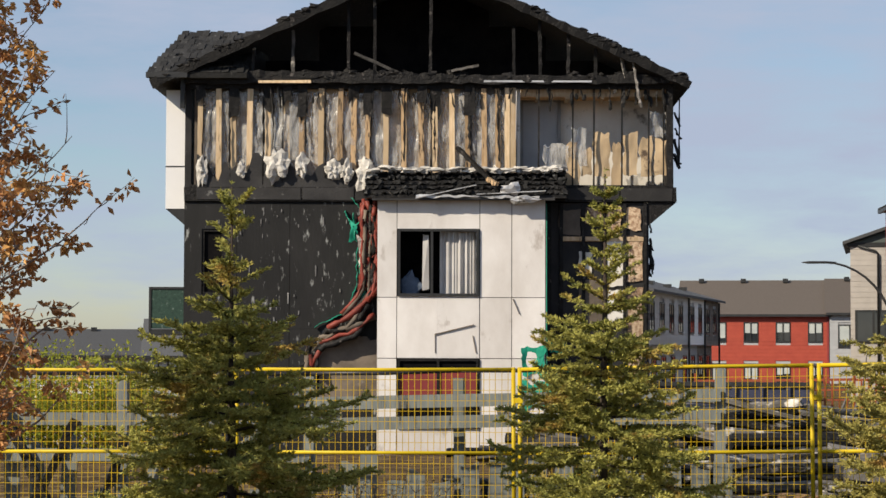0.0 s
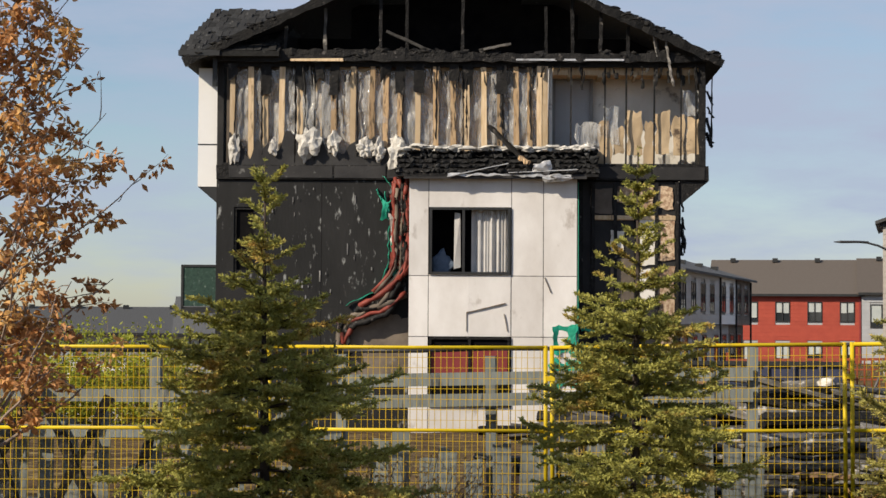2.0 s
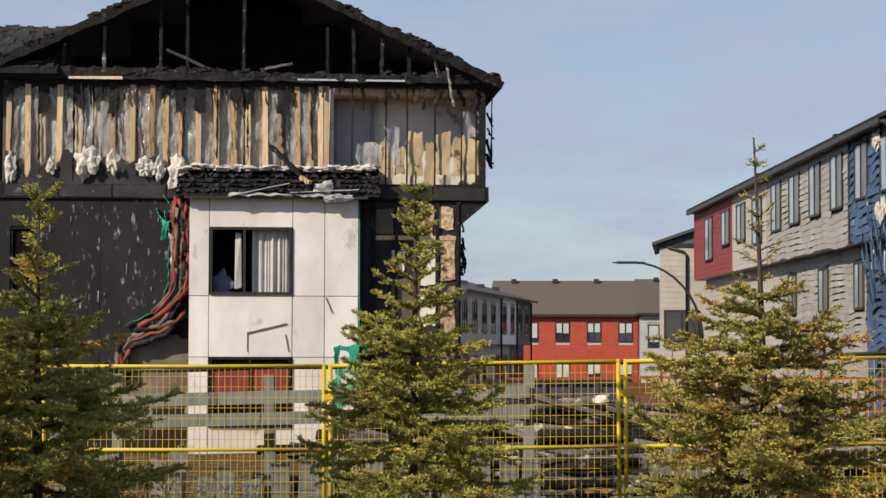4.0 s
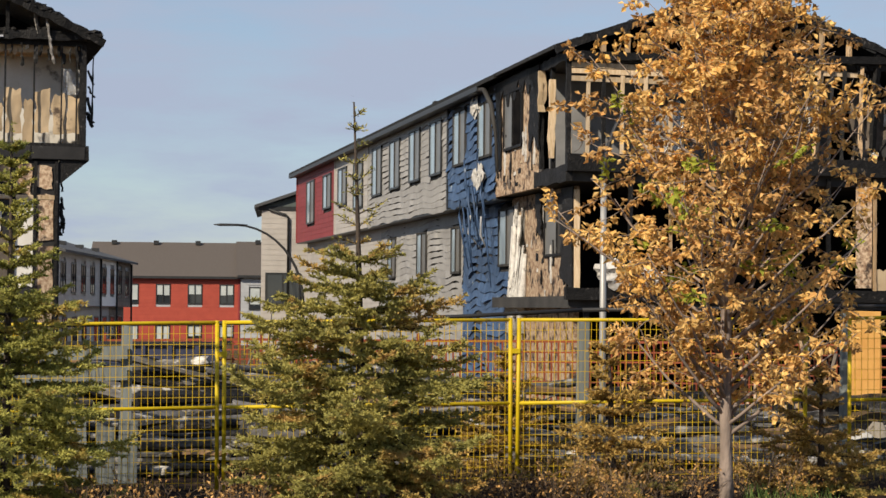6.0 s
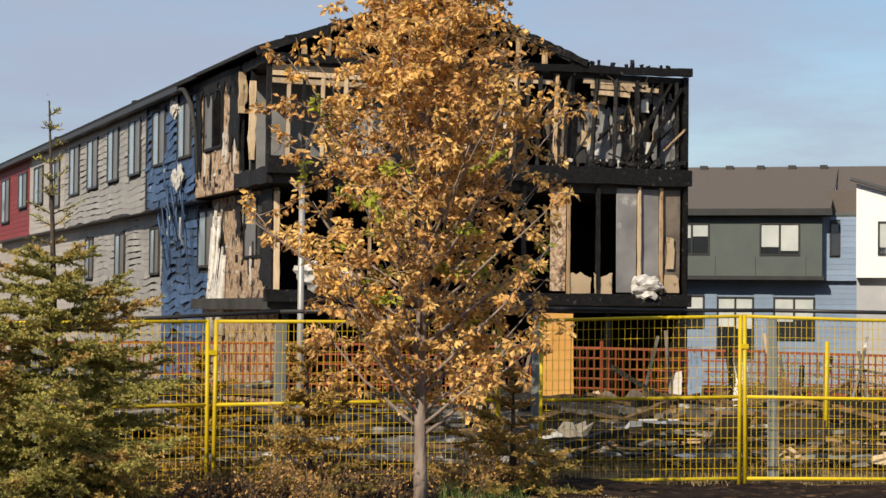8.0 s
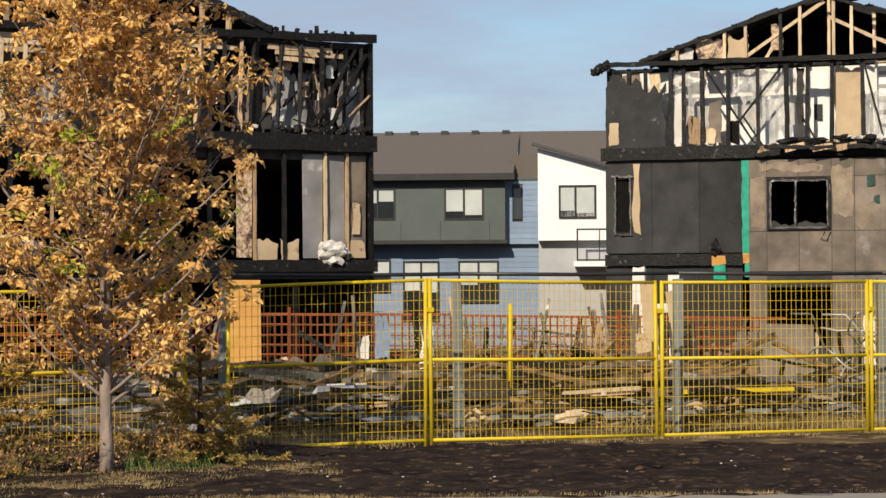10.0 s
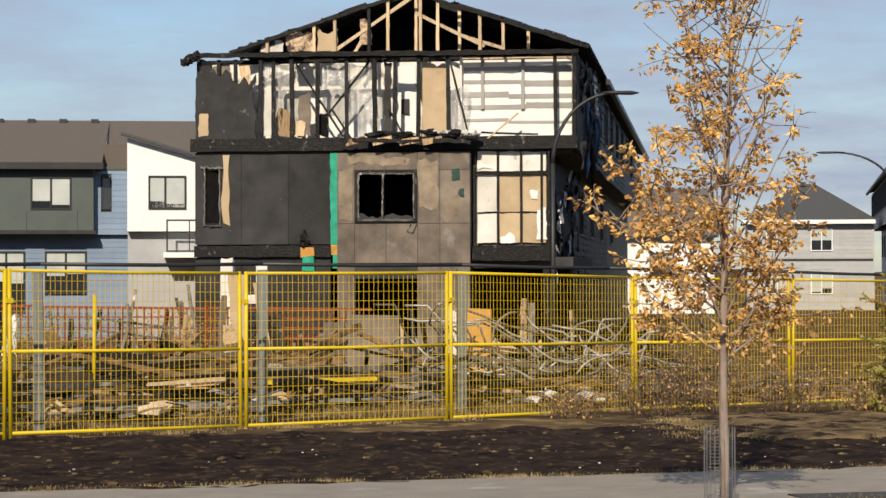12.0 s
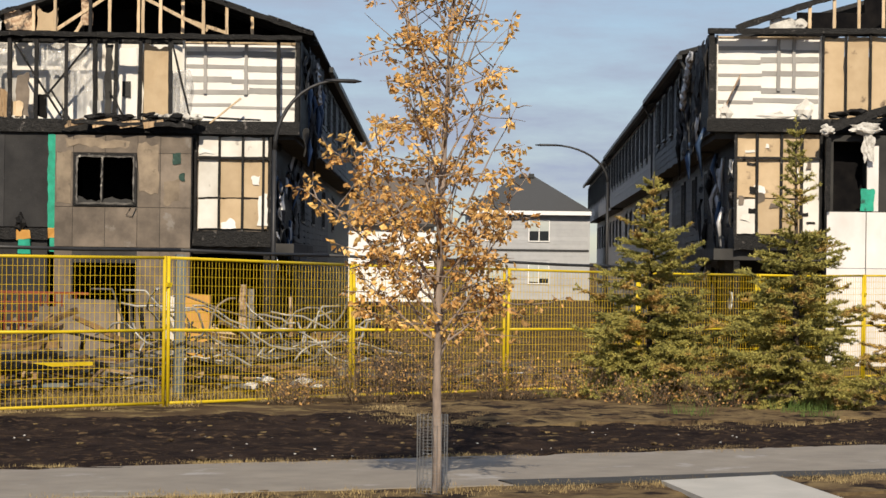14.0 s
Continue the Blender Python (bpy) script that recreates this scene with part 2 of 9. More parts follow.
SOIL = mat("yard soil", (0.115, 0.078, 0.045), (0.05, 0.035, 0.022), 0.95, 0.9, bump=0.8, fine=14, spots=(0.21, 0.155, 0.075), spot_amount=0.36, spot_scale=2.4, spec=0.02)
BURNT_MULCH = mat("burnt ground", (0.013, 0.010, 0.010), (0.036, 0.025, 0.020), 0.95, 2.2, bump=1.0, fine=26, spots=(0.075, 0.050, 0.032), spot_amount=0.3, spot_scale=7.0, spec=0.02)
DRY_TURF = mat("scorched turf", (0.20, 0.145, 0.075), (0.075, 0.05, 0.032), 0.95, 3.0, bump=0.9, fine=22, spots=(0.025, 0.019, 0.017), spot_amount=0.38, spot_scale=2.2, spec=0.02)
CONCRETE = mat("worn path", (0.27, 0.24, 0.20), (0.215, 0.19, 0.16), 0.9, 2.5, bump=0.2, fine=60, spots=(0.34, 0.32, 0.30), spot_amount=0.2, spot_scale=1.6)
CONCRETE_LIGHT = mat("pale concrete slab", (0.46, 0.44, 0.40), (0.40, 0.385, 0.35), 0.9, 2.5, bump=0.15, fine=60)
ROAD = mat("asphalt", (0.055, 0.054, 0.053), (0.042, 0.042, 0.042), 0.9, 3, bump=0.3, fine=60)
LAMP_METAL = mat("dark lamp metal", (0.045, 0.045, 0.047), (0.03, 0.03, 0.032), 0.45, 3, bump=0.05, metal=0.3)
GALV = mat("pale steel pole", (0.42, 0.41, 0.39), (0.33, 0.325, 0.31), 0.5, 3, bump=0.05, metal=0.4)
NAVY = mat("navy steel bin", (0.05, 0.056, 0.10), (0.036, 0.042, 0.075), 0.55, 2, bump=0.1)
ORANGE = mat("orange snow fence plastic", (0.30, 0.075, 0.03), (0.20, 0.05, 0.022), 0.6, 2, bump=0.05)
PLY_ORANGE = mat("orange plywood", (0.55, 0.30, 0.08), (0.45, 0.22, 0.05), 0.7, 2, bump=0.1)
GALV_WIRE = mat("galvanised wire", (0.30, 0.30, 0.30), (0.22, 0.22, 0.22), 0.5, 3, bump=0.0, metal=0.5)
MESH_GREEN = mat("dark green privacy mesh", (0.035, 0.075, 0.06), (0.02, 0.045, 0.038), 0.8, 12, bump=0.3, spots=(0.15, 0.2, 0.18), spot_amount=0.2, spot_scale=9)


def plastic_sheet():
    """Thin clear vapour barrier: glossy, mostly see-through, wrinkled."""
    m = bpy.data.materials.new("vapour barrier")
    m.use_nodes = True
    n, l = m.node_tree.nodes, m.node_tree.links
    b = n["Principled BSDF"]
    b.inputs["Base Color"].default_value = (0.66, 0.65, 0.63, 1)
    b.inputs["Roughness"].default_value = 0.12
    b.inputs["Specular IOR Level"].default_value = 0.7
    tc = n.new("ShaderNodeTexCoord")
    mp = n.new("ShaderNodeMapping")
    mp.inputs["Scale"].default_value = (4.0, 4.0, 1.3)
    l.new(tc.outputs["Object"], mp.inputs["Vector"])
    t = n.new("ShaderNodeTexNoise")
    t.inputs["Scale"].default_value, t.inputs["Detail"].default_value = 2.2, 5.0
    l.new(mp.outputs["Vector"], t.inputs["Vector"])
    bp = n.new("ShaderNodeBump")
    bp.inputs["Strength"].default_value, bp.inputs["Distance"].default_value = 0.9, 0.08
    l.new(t.outputs["Fac"], bp.inputs["Height"])
    l.new(bp.outputs["Normal"], b.inputs["Normal"])
    tr = n.new("ShaderNodeBsdfTransparent")
    ms = n.new("ShaderNodeMixShader")
    mr = n.new("ShaderNodeMapRange")
    mr.inputs["From Min"].default_value, mr.inputs["From Max"].default_value = 0.3, 0.7
    mr.inputs["To Min"].default_value, mr.inputs["To Max"].default_value = 0.1, 0.46
    l.new(t.outputs["Fac"], mr.inputs["Value"])
    l.new(mr.outputs["Result"], ms.inputs["Fac"])
    l.new(tr.outputs[0], ms.inputs[1])
    l.new(b.outputs[0], ms.inputs[2])
    l.new(ms.outputs[0], n["Material Output"].inputs["Surface"])
    return m


PLASTIC = plastic_sheet()

# ---- building blocks ----
rnd = random.Random(7)


def thing(name, m, label, category, group="", kind=""):
    ob = new(name)
    ob.empty_display_size = 0.2
    ob.matrix_world = m
    return tagged(ob, label, category, group, kind)


def mesh_of(bm, material, name="mesh"):
    me = bpy.data.meshes.new(name)
    bm.normal_update()
    bm.to_mesh(me)
    bm.free()
    me.materials.append(material)
    return me


def part(name, bm, material, parent, label=""):
    ob = new(name, mesh_of(bm, material, name))
    ob.parent = parent
    return tagged(ob, label)


def solo(name, bm, material, m, label, category, group="", kind=""):
    ob = new(name, mesh_of(bm, material, name))
    ob.matrix_world = m
    return tagged(ob, label, category, group, kind)


def box(bm, x0, x1, y0, y1, z0, z1, jitter=0.0, m=None):
    """A block between two corners, its corners shaken by jitter."""
    j = lambda: rnd.uniform(-jitter, jitter)
    vs = [bm.verts.new((x + j(), y + j(), z + j())) for z in (z0, z1) for y in (y0, y1) for x in (x0, x1)]
    if m:
        for v in vs:
            v.co = m @ v.co
    for f in ((0, 2, 3, 1), (4, 5, 7, 6), (0, 1, 5, 4), (2, 6, 7, 3), (0, 4, 6, 2), (1, 3, 7, 5)):
        bm.faces.new([vs[i] for i in f])
    return vs


def boxes(*rows, jitter=0.0):
    bm = bmesh.new()
    for r in rows:
        box(bm, *r, jitter=jitter)
    return bm


def beam(bm, p, q, w, d, jitter=0.0, segs=1):
    """A squared length from p to q; segs > 1 with jitter makes it ragged."""
    p, q = Vector(p), Vector(q)
    way = q - p
    turn = way.to_track_quat("Z", "Y").to_matrix()
    a, b = turn @ Vector((w / 2, 0, 0)), turn @ Vector((0, d / 2, 0))
    rings = []
    for i in range(segs + 1):
        c = p + way * i / segs
        k = 1 if jitter == 0 else rnd.uniform(1 - jitter, 1 + jitter * 0.5)
        o = Vector((rnd.uniform(-1, 1), rnd.uniform(-1, 1), rnd.uniform(-1, 1))) * jitter * w * 0.4
        rings.append([bm.verts.new(c + o + s * a * k + t * b * k) for s, t in ((-1, -1), (1, -1), (1, 1), (-1, 1))])
    for r, s in zip(rings, rings[1:]):
        for i in range(4):
            bm.faces.new((r[i], r[(i + 1) % 4], s[(i + 1) % 4], s[i]))
    bm.faces.new(rings[0][::-1])
    bm.faces.new(rings[-1])


def tube(bm, pts, radii, sides=6, cap=True):
    pts = [Vector(p) for p in pts]
    rings = []
    for i, p in enumerate(pts):
        way = (pts[min(i + 1, len(pts) - 1)] - pts[max(i - 1, 0)])
        turn = way.to_track_quat("Z", "Y").to_matrix()
        r = radii[i] if isinstance(radii, (list, tuple)) else radii
        rings.append([bm.verts.new(p + turn @ Vector((r * math.cos(2 * math.pi * k / sides), r * math.sin(2 * math.pi * k / sides), 0))) for k in range(sides)])
    for r, s in zip(rings, rings[1:]):
        for i in range(sides):
            f = bm.faces.new((r[i], r[(i + 1) % sides], s[(i + 1) % sides], s[i]))
            f.smooth = True
    if cap:
        bm.faces.new(rings[0][::-1])
        bm.faces.new(rings[-1])


def clump(bm, c, size, seed, amp=0.5, sub=2):
    """A torn, lumpy body: wool, rubble, melted cloth."""
    g = bmesh.ops.create_icosphere(bm, subdivisions=sub, radius=1.0)
    for v in g["verts"]:
        d = v.co.normalized()
        k = 1 + amp * noise.noise(d * 1.9 + Vector((seed * 3.1, seed, 0))) + amp * 0.5 * noise.noise(d * 5.0 + Vector((seed, 0, seed)))
        v.co = Vector(c) + Vector((d.x * size[0] * k, d.y * size[1] * k, d.z * size[2] * k))


def ragged_sheet(bm, u0, u1, z0, z1, y=0.0, n=24, rough_top=0.0, rough_bottom=0.0, thick=0.012, rough_left=0.0, rough_right=0.0, seed=0.0, warp=0.0, rows=8):
    """A sheet in the xz plane whose edges are torn and whose face may bulge."""
    def nz(a, s):
        return noise.noise(Vector((a * 2.3, seed * 7.7 + s, 0.3))) + 0.6 * noise.noise(Vector((a * 7.1, s, seed * 3.3)))
    front, back = [], []
    for j in range(rows + 1):
        g = j / rows
        fr, ba = [], []
        for i in range(n + 1):
            f = i / n
            zz0 = z0 + rough_bottom * max(0, 0.5 + nz(u0 + f * (u1 - u0), 1.0))
            zz1 = z1 - rough_top * max(0, 0.5 + nz(u0 + f * (u1 - u0), 2.0))
            uu0 = u0 + rough_left * nz(z0 + g * (z1 - z0), 3.0)
            uu1 = u1 + rough_right * nz(z0 + g * (z1 - z0), 4.0)
            u, z = uu0 + f * (uu1 - uu0), zz0 + g * (zz1 - zz0)
            w = warp * (noise.noise(Vector((u * 1.9, z * 1.4, seed))) + 0.5 * noise.noise(Vector((u * 5, z * 3, seed))))
            fr.append(bm.verts.new((u, y + w, z)))
            ba.append(bm.verts.new((u, y + w + thick, z)))
        front.append(fr)
        back.append(ba)
    for j in range(rows):
        for i in range(n):
            bm.faces.new((front[j][i], front[j][i + 1], front[j + 1][i + 1], front[j + 1][i]))
            bm.faces.new((back[j][i], back[j + 1][i], back[j + 1][i + 1], back[j][i + 1]))
    for i in range(n):
        bm.faces.new((front[0][i], back[0][i], back[0][i + 1], front[0][i + 1]))
        bm.faces.new((front[rows][i], front[rows][i + 1], back[rows][i + 1], back[rows][i]))
    for j in range(rows):
        bm.faces.new((front[j][0], front[j + 1][0], back[j + 1][0], back[j][0]))
        bm.faces.new((front[j][n], back[j][n], back[j + 1][n], front[j + 1][n]))


def wall_with_holes(bm, u0, u1, z0, z1, holes, y0, y1):
    """A wall slab along x with rectangular openings (u0, u1, z0, z1) right through it."""
    us = sorted({u0, u1, *(h[0] for h in holes), *(h[1] for h in holes)})
    zs = sorted({z0, z1, *(h[2] for h in holes), *(h[3] for h in holes)})
    us, zs = [u for u in us if u0 <= u <= u1], [z for z in zs if z0 <= z <= z1]
    for a, b in zip(us, us[1:]):
        for c, d in zip(zs, zs[1:]):
            mu, mz = (a + b) / 2, (c + d) / 2
            if not any(h[0] < mu < h[1] and h[2] < mz < h[3] for h in holes):
                box(bm, a, b, y0, y1, c, d)
    bmesh.ops.remove_doubles(bm, verts=bm.verts, dist=1e-4)


def pieces(parent, name, bm, material, label=""):
    """Every loose island of a bmesh becomes a part of its own."""
    bm.faces.ensure_lookup_table()
    left = set(bm.faces)
    while left:
        stack = [min(left, key=lambda f: f.index)]
        left.discard(stack[0])
        island = []
        while stack:
            f = stack.pop()
            island.append(f)
            for e in f.edges:
                for k in e.link_faces:
                    if k in left:
                        left.discard(k)
                        stack.append(k)
        out, made = bmesh.new(), {}
        for f in island:
            for v in f.verts:
                if v not in made:
                    made[v] = out.verts.new(v.co)
            out.faces.new([made[v] for v in f.verts])
        part(name, out, material, parent, label)
    bm.free()


def beams(parent, name, material, *rows, label=""):
    """Each row (p, q, width, depth, jitter, segments) becomes a part of its own."""
    for r in rows:
        bm = bmesh.new()
        beam(bm, *r)
        part(name, bm, material, parent, label)


def clumps(parent, name, material, *rows, sub=2, label=""):
    for c, s, q in rows:
        bm = bmesh.new()
        clump(bm, c, s, q, 0.8, sub)
        part(name, bm, material, parent, label)


def at_house(x, y, az):
    """A frame whose x runs along a front, y into the house, seen along the bearing az."""
    return pose(x, y, 0, 0, 0, -az)



# ---- ground ----
def ground_z(x, y):
    """Nearly level by the path, falling a little towards the houses."""
    ramp = lambda v: min(1.0, max(0.0, v))
    d = x * 0.42 + y * 0.91
    z = -0.12 * ramp((d - 14) / 4)
    z -= 0.2 * ramp((7 - x) / 9) * ramp((d - 14) / 5)
    z -= 0.17 * ramp((x - 18) / 12) * ramp((d - 17) / 4)
    return z - 0.5 * ramp((d - 27) / 12)


def sheet(xs, ys, dz=0.0, rough=0.0, inside=None):
    bm = bmesh.new()
    g = {}
    for i, x in enumerate(xs):
        for j, y in enumerate(ys):
            g[i, j] = bm.verts.new((x, y, ground_z(x, y) + dz + rough * (noise.noise(Vector((x * 0.9, y * 0.9, 0))) + 0.6 * noise.noise(Vector((x * 3.1, y * 3.1, 4))))))
    for i in range(len(xs) - 1):
        for j in range(len(ys) - 1):
            if inside is None or inside((xs[i] + xs[i + 1]) / 2, (ys[j] + ys[j + 1]) / 2):
                bm.faces.new((g[i, j], g[i + 1, j], g[i + 1, j + 1], g[i, j + 1]))
    for v in [v for v in bm.verts if not v.link_faces]:
        bm.verts.remove(v)
    return bm


lin = lambda a, b, n: [a + (b - a) * i / n for i in range(n + 1)]
xs = [-2500, -800, -300, -100] + lin(-40, 80, 160) + [120, 300, 800, 2500]
ys = [-2500, -800, -300, -60] + lin(-10, 70, 110) + [100, 160, 300, 800, 2500]
solo("ground", sheet(xs, ys), SOIL, Matrix(), "dry brown yard soil with patches of dead grass", "ground", kind="structure")

# the path runs in front of the fence; the burnt strip lies between them
PATH_DIR, PATH_N = Vector((0.845, -0.535, 0)), Vector((0.535, 0.845, 0))


def strip(d0, d1, s0, s1, z0, z1, wob=0.0, n=60, seed=0.0, cross=1, lumps=0.0, ramp=0.0):
    """A low slab along the path, from d0 to d1 across it and s0 to s1 along it, with uneven edges."""
    bm = bmesh.new()
    rows = []
    for i in range(n + 1):
        s = s0 + (s1 - s0) * i / n
        a = d0 + wob * noise.noise(Vector((s * 0.8, seed, 0))) + wob * 0.5 * noise.noise(Vector((s * 3, seed, 2)))
        b = d1 + wob * noise.noise(Vector((s * 0.8, seed + 9, 0))) + wob * 0.5 * noise.noise(Vector((s * 3, seed, 5)))
        bend = 0.0022 * (s - 4) ** 2
        r = []
        for d, z in [(a, z0)] + [(a + (b - a) * k / cross, z1) for k in range(cross + 1)] + [(b, z0)]:
            p = PATH_N * (d + bend) + PATH_DIR * s
            sink = (z1 - z0) * max(0.0, 1 - (s - s0) / ramp) * (1.2 + noise.noise(Vector((d * 1.3, s, 7)))) if ramp else 0.0
            z += lumps * (noise.noise(Vector((p.x * 1.7, p.y * 1.7, seed))) + 0.7 * noise.noise(Vector((p.x * 6, p.y * 6, seed)))) if z == z1 else 0
            r.append(bm.verts.new((p.x, p.y, ground_z(p.x, p.y) + z - sink)))
        rows.append(r)
    for r, q in zip(rows, rows[1:]):
        for k in range(len(r) - 1):
            bm.faces.new((r[k], q[k], q[k + 1], r[k + 1]))
    return bm


path = solo("pavement", strip(13.75, 16.2, -30, 40, -0.05, 0.03, 0.04, 120), CONCRETE, Matrix(), "worn grey walking path with pale scuffs", "path", kind="structure")
solo("burnt_ground", strip(16.15, 22.2, -12, 16, -0.08, 0.03, 0.35, 260, 3.0, 60, 0.035), BURNT_MULCH, Matrix(), "blackened burnt grass strip before the fence", "ground", kind="structure")
solo("scorched_grass", strip(20.0, 24.0, 6.6, 22, -0.06, 0.06, 0.6, 200, 6.0, 30, 0.03, 2.5), DRY_TURF, Matrix(), "scorched tan turf beside the burnt strip", "ground", kind="structure")
solo("verge", strip(12.7, 13.8, -20, 12, -0.06, 0.02, 0.14, 260, 5.0, 10, 0.02), DRY_TURF, Matrix(), "scorched brown verge beside the path", "ground", kind="structure")
bm = bmesh.new()
go = Vector((-0.69, -0.72, 0)) * 2.6
p, q = Vector((13.3, 7.66, 0)), Vector((14.27, 7.23, 0))
vs = [bm.verts.new(c + Vector((0, 0, z))) for z in (-0.1, 0.05) for c in (p, q, q + go, p + go)]
for f in ((0, 1, 2, 3), (7, 6, 5, 4), (0, 4, 5, 1), (1, 5, 6, 2), (2, 6, 7, 3), (3, 7, 4, 0)):
    bm.faces.new([vs[k] for k in f])
solo("slab", bm, CONCRETE_LIGHT, Matrix(), "pale concrete slab beside the path", "pavement", kind="structure")
bm = strip(13.72, 14.02, 6.0, 9.4, -0.03, 0.036, 0.05, 60, 8.0)
solo("path_patch", bm, ROAD, Matrix(), "darker asphalt patch along the path's edge", "path", kind="structure")


# ---- houses ----
def window_unit(parent, u0, u1, z0, z1, y, split=0.5, frame_mat=None, pane_mat=None, blind=0.0, d=0.07, w=0.06):
    """A framed two-light window in a wall that faces -y."""
    frame_mat = frame_mat or DARK_TRIM
    bm = bmesh.new()
    box(bm, u0, u1, y - 0.03, y + d, z1 - w, z1)
    box(bm, u0, u1, y - 0.03, y + d, z0, z0 + w)
    box(bm, u0, u0 + w, y - 0.03, y + d, z0 + w, z1 - w)
    box(bm, u1 - w, u1, y - 0.03, y + d, z0 + w, z1 - w)
    um = u0 + (u1 - u0) * split
    if 0 < split < 1:
        box(bm, um - w / 2, um + w / 2, y - 0.025, y + d, z0 + w, z1 - w)
    win = part("window", bm, frame_mat, parent)
    for a, b in (((u0 + w, um - w / 2), (um + w / 2, u1 - w)) if 0 < split < 1 else ((u0 + w, u1 - w),)):
        bm = boxes((a, b, y + 0.03, y + 0.04, z0 + w, z1 - w))
        part("pane", bm, pane_mat or GLASS, win)
        if blind:
            bm = bmesh.new()
            zb = z1 - w - (z1 - z0 - 2 * w) * blind * rnd.uniform(0.8, 1.0)
            box(bm, a + 0.01, b - 0.01, y + 0.012, y + 0.024, zb, z1 - w)
            part("blind", bm, BLIND, win)
    return win


def lap(bm, u0, u1, z0, z1, y, step=0.2, warp=0.0, seed=0.0, holes=(), n=10):
    """Lapped boards: each leans out at its foot; warp makes them sag and buckle."""
    z = z0
    while z < z1 - 0.02:
        ze = min(z + step, z1)
        cuts = sorted({u0, u1, *(min(max(h[0], u0), u1) for h in holes if h[2] < ze and h[3] > z), *(min(max(h[1], u0), u1) for h in holes if h[2] < ze and h[3] > z)})
        for a, b in zip(cuts, cuts[1:]):
            if b - a < 0.02 or any(h[0] < (a + b) / 2 < h[1] and h[2] < ze - 0.03 and h[3] > z + 0.03 for h in holes):
                continue
            k = max(1, int((b - a) / 0.35)) if warp else 1
            prev = None
            for i in range(k + 1):
                u = a + (b - a) * i / k
                s = warp * noise.noise(Vector((u * 0.9, z * 1.1, seed))) * 2.2
                s2 = warp * noise.noise(Vector((u * 2.1, z * 1.1, seed + 5)))
                o = warp * max(0, noise.noise(Vector((u * 1.7, z * 2.3, seed + 9)))) * 1.5
                ring = [bm.verts.new((u, y - 0.016 - o, z - 0.012 + s)), bm.verts.new((u, y - 0.004, ze + s2)), bm.verts.new((u, y + 0.01, ze + s2)), bm.verts.new((u, y + 0.01, z - 0.012 + s))]
                if prev:
                    for q in range(4):
                        bm.faces.new((prev[q], ring[q], ring[(q + 1) % 4], prev[(q + 1) % 4]))
                prev = ring
        z += step


def boards(parent, u0, u1, z0, z1, step, warp, seed, holes, material, label, u, sign=1):
    """Lapped siding on a flank, course by course."""
    z = z0
    while z < z1 - 0.02:
        ze = min(z + step, z1)
        near = [h for h in holes if h[2] < ze - 0.03 and h[3] > z + 0.03]
        cuts = sorted({u0, u1, *(min(max(h[0], u0), u1) for h in near), *(min(max(h[1], u0), u1) for h in near)})
        for a, b in zip(cuts, cuts[1:]):
            if b - a < 0.03 or any(h[0] < (a + b) / 2 < h[1] for h in near):
                continue
            bm = bmesh.new()
            lap(bm, a, b, z, ze, 0.0, step, warp, seed)
            if sign < 0:
                bm.transform(Matrix.Diagonal((1, -1, 1, 1)))
            side_part(parent, "siding_board", bm, material, label, u)
        z += step


def studs(bm, u0, u1, z0, z1, y, step=0.41, w=0.045, d=0.14, jitter=0.0, skip=0.0):
    u = u0
    while u <= u1 + 0.01:
        if rnd.random() >= skip:
            beam(bm, (u, y, z0), (u + rnd.uniform(-0.02, 0.02), y, z1), w * rnd.uniform(0.9, 1.2), d, jitter, 6 if jitter else 1)
        u += step


ZG = -0.85
HOUSE_1 = at_house(-6.12, 48.12, 1.0)
HOUSE_2 = at_house(16.31, 45.18, 4.5)
HOUSE_3 = at_house(39.47, 34.39, 52.2)
HOUSE_4 = at_house(44.20, 25.04, 55.0)


def shell(parent, u0, u1, depth, eave, levels, mat_side, front=0.0):
    """Floors, side and back walls of a burnt row end, open to the front."""
    for z in levels:
        part("floor_slab", boxes((u0 + 0.12, u1 - 0.12, front + 0.16, depth, z - 0.28, z)), SOOT_GREY, parent, "smoke-blackened floor structure")
    part("foundation", boxes((u0 + 0.05, u1 - 0.05, front + 0.1, depth, ZG - 0.6, ZG + 0.12)), CONCRETE, parent, "grey concrete foundation")
    part("back_wall", boxes((u0, u1, depth, depth + 0.15, ZG, eave)), SOOT, parent)

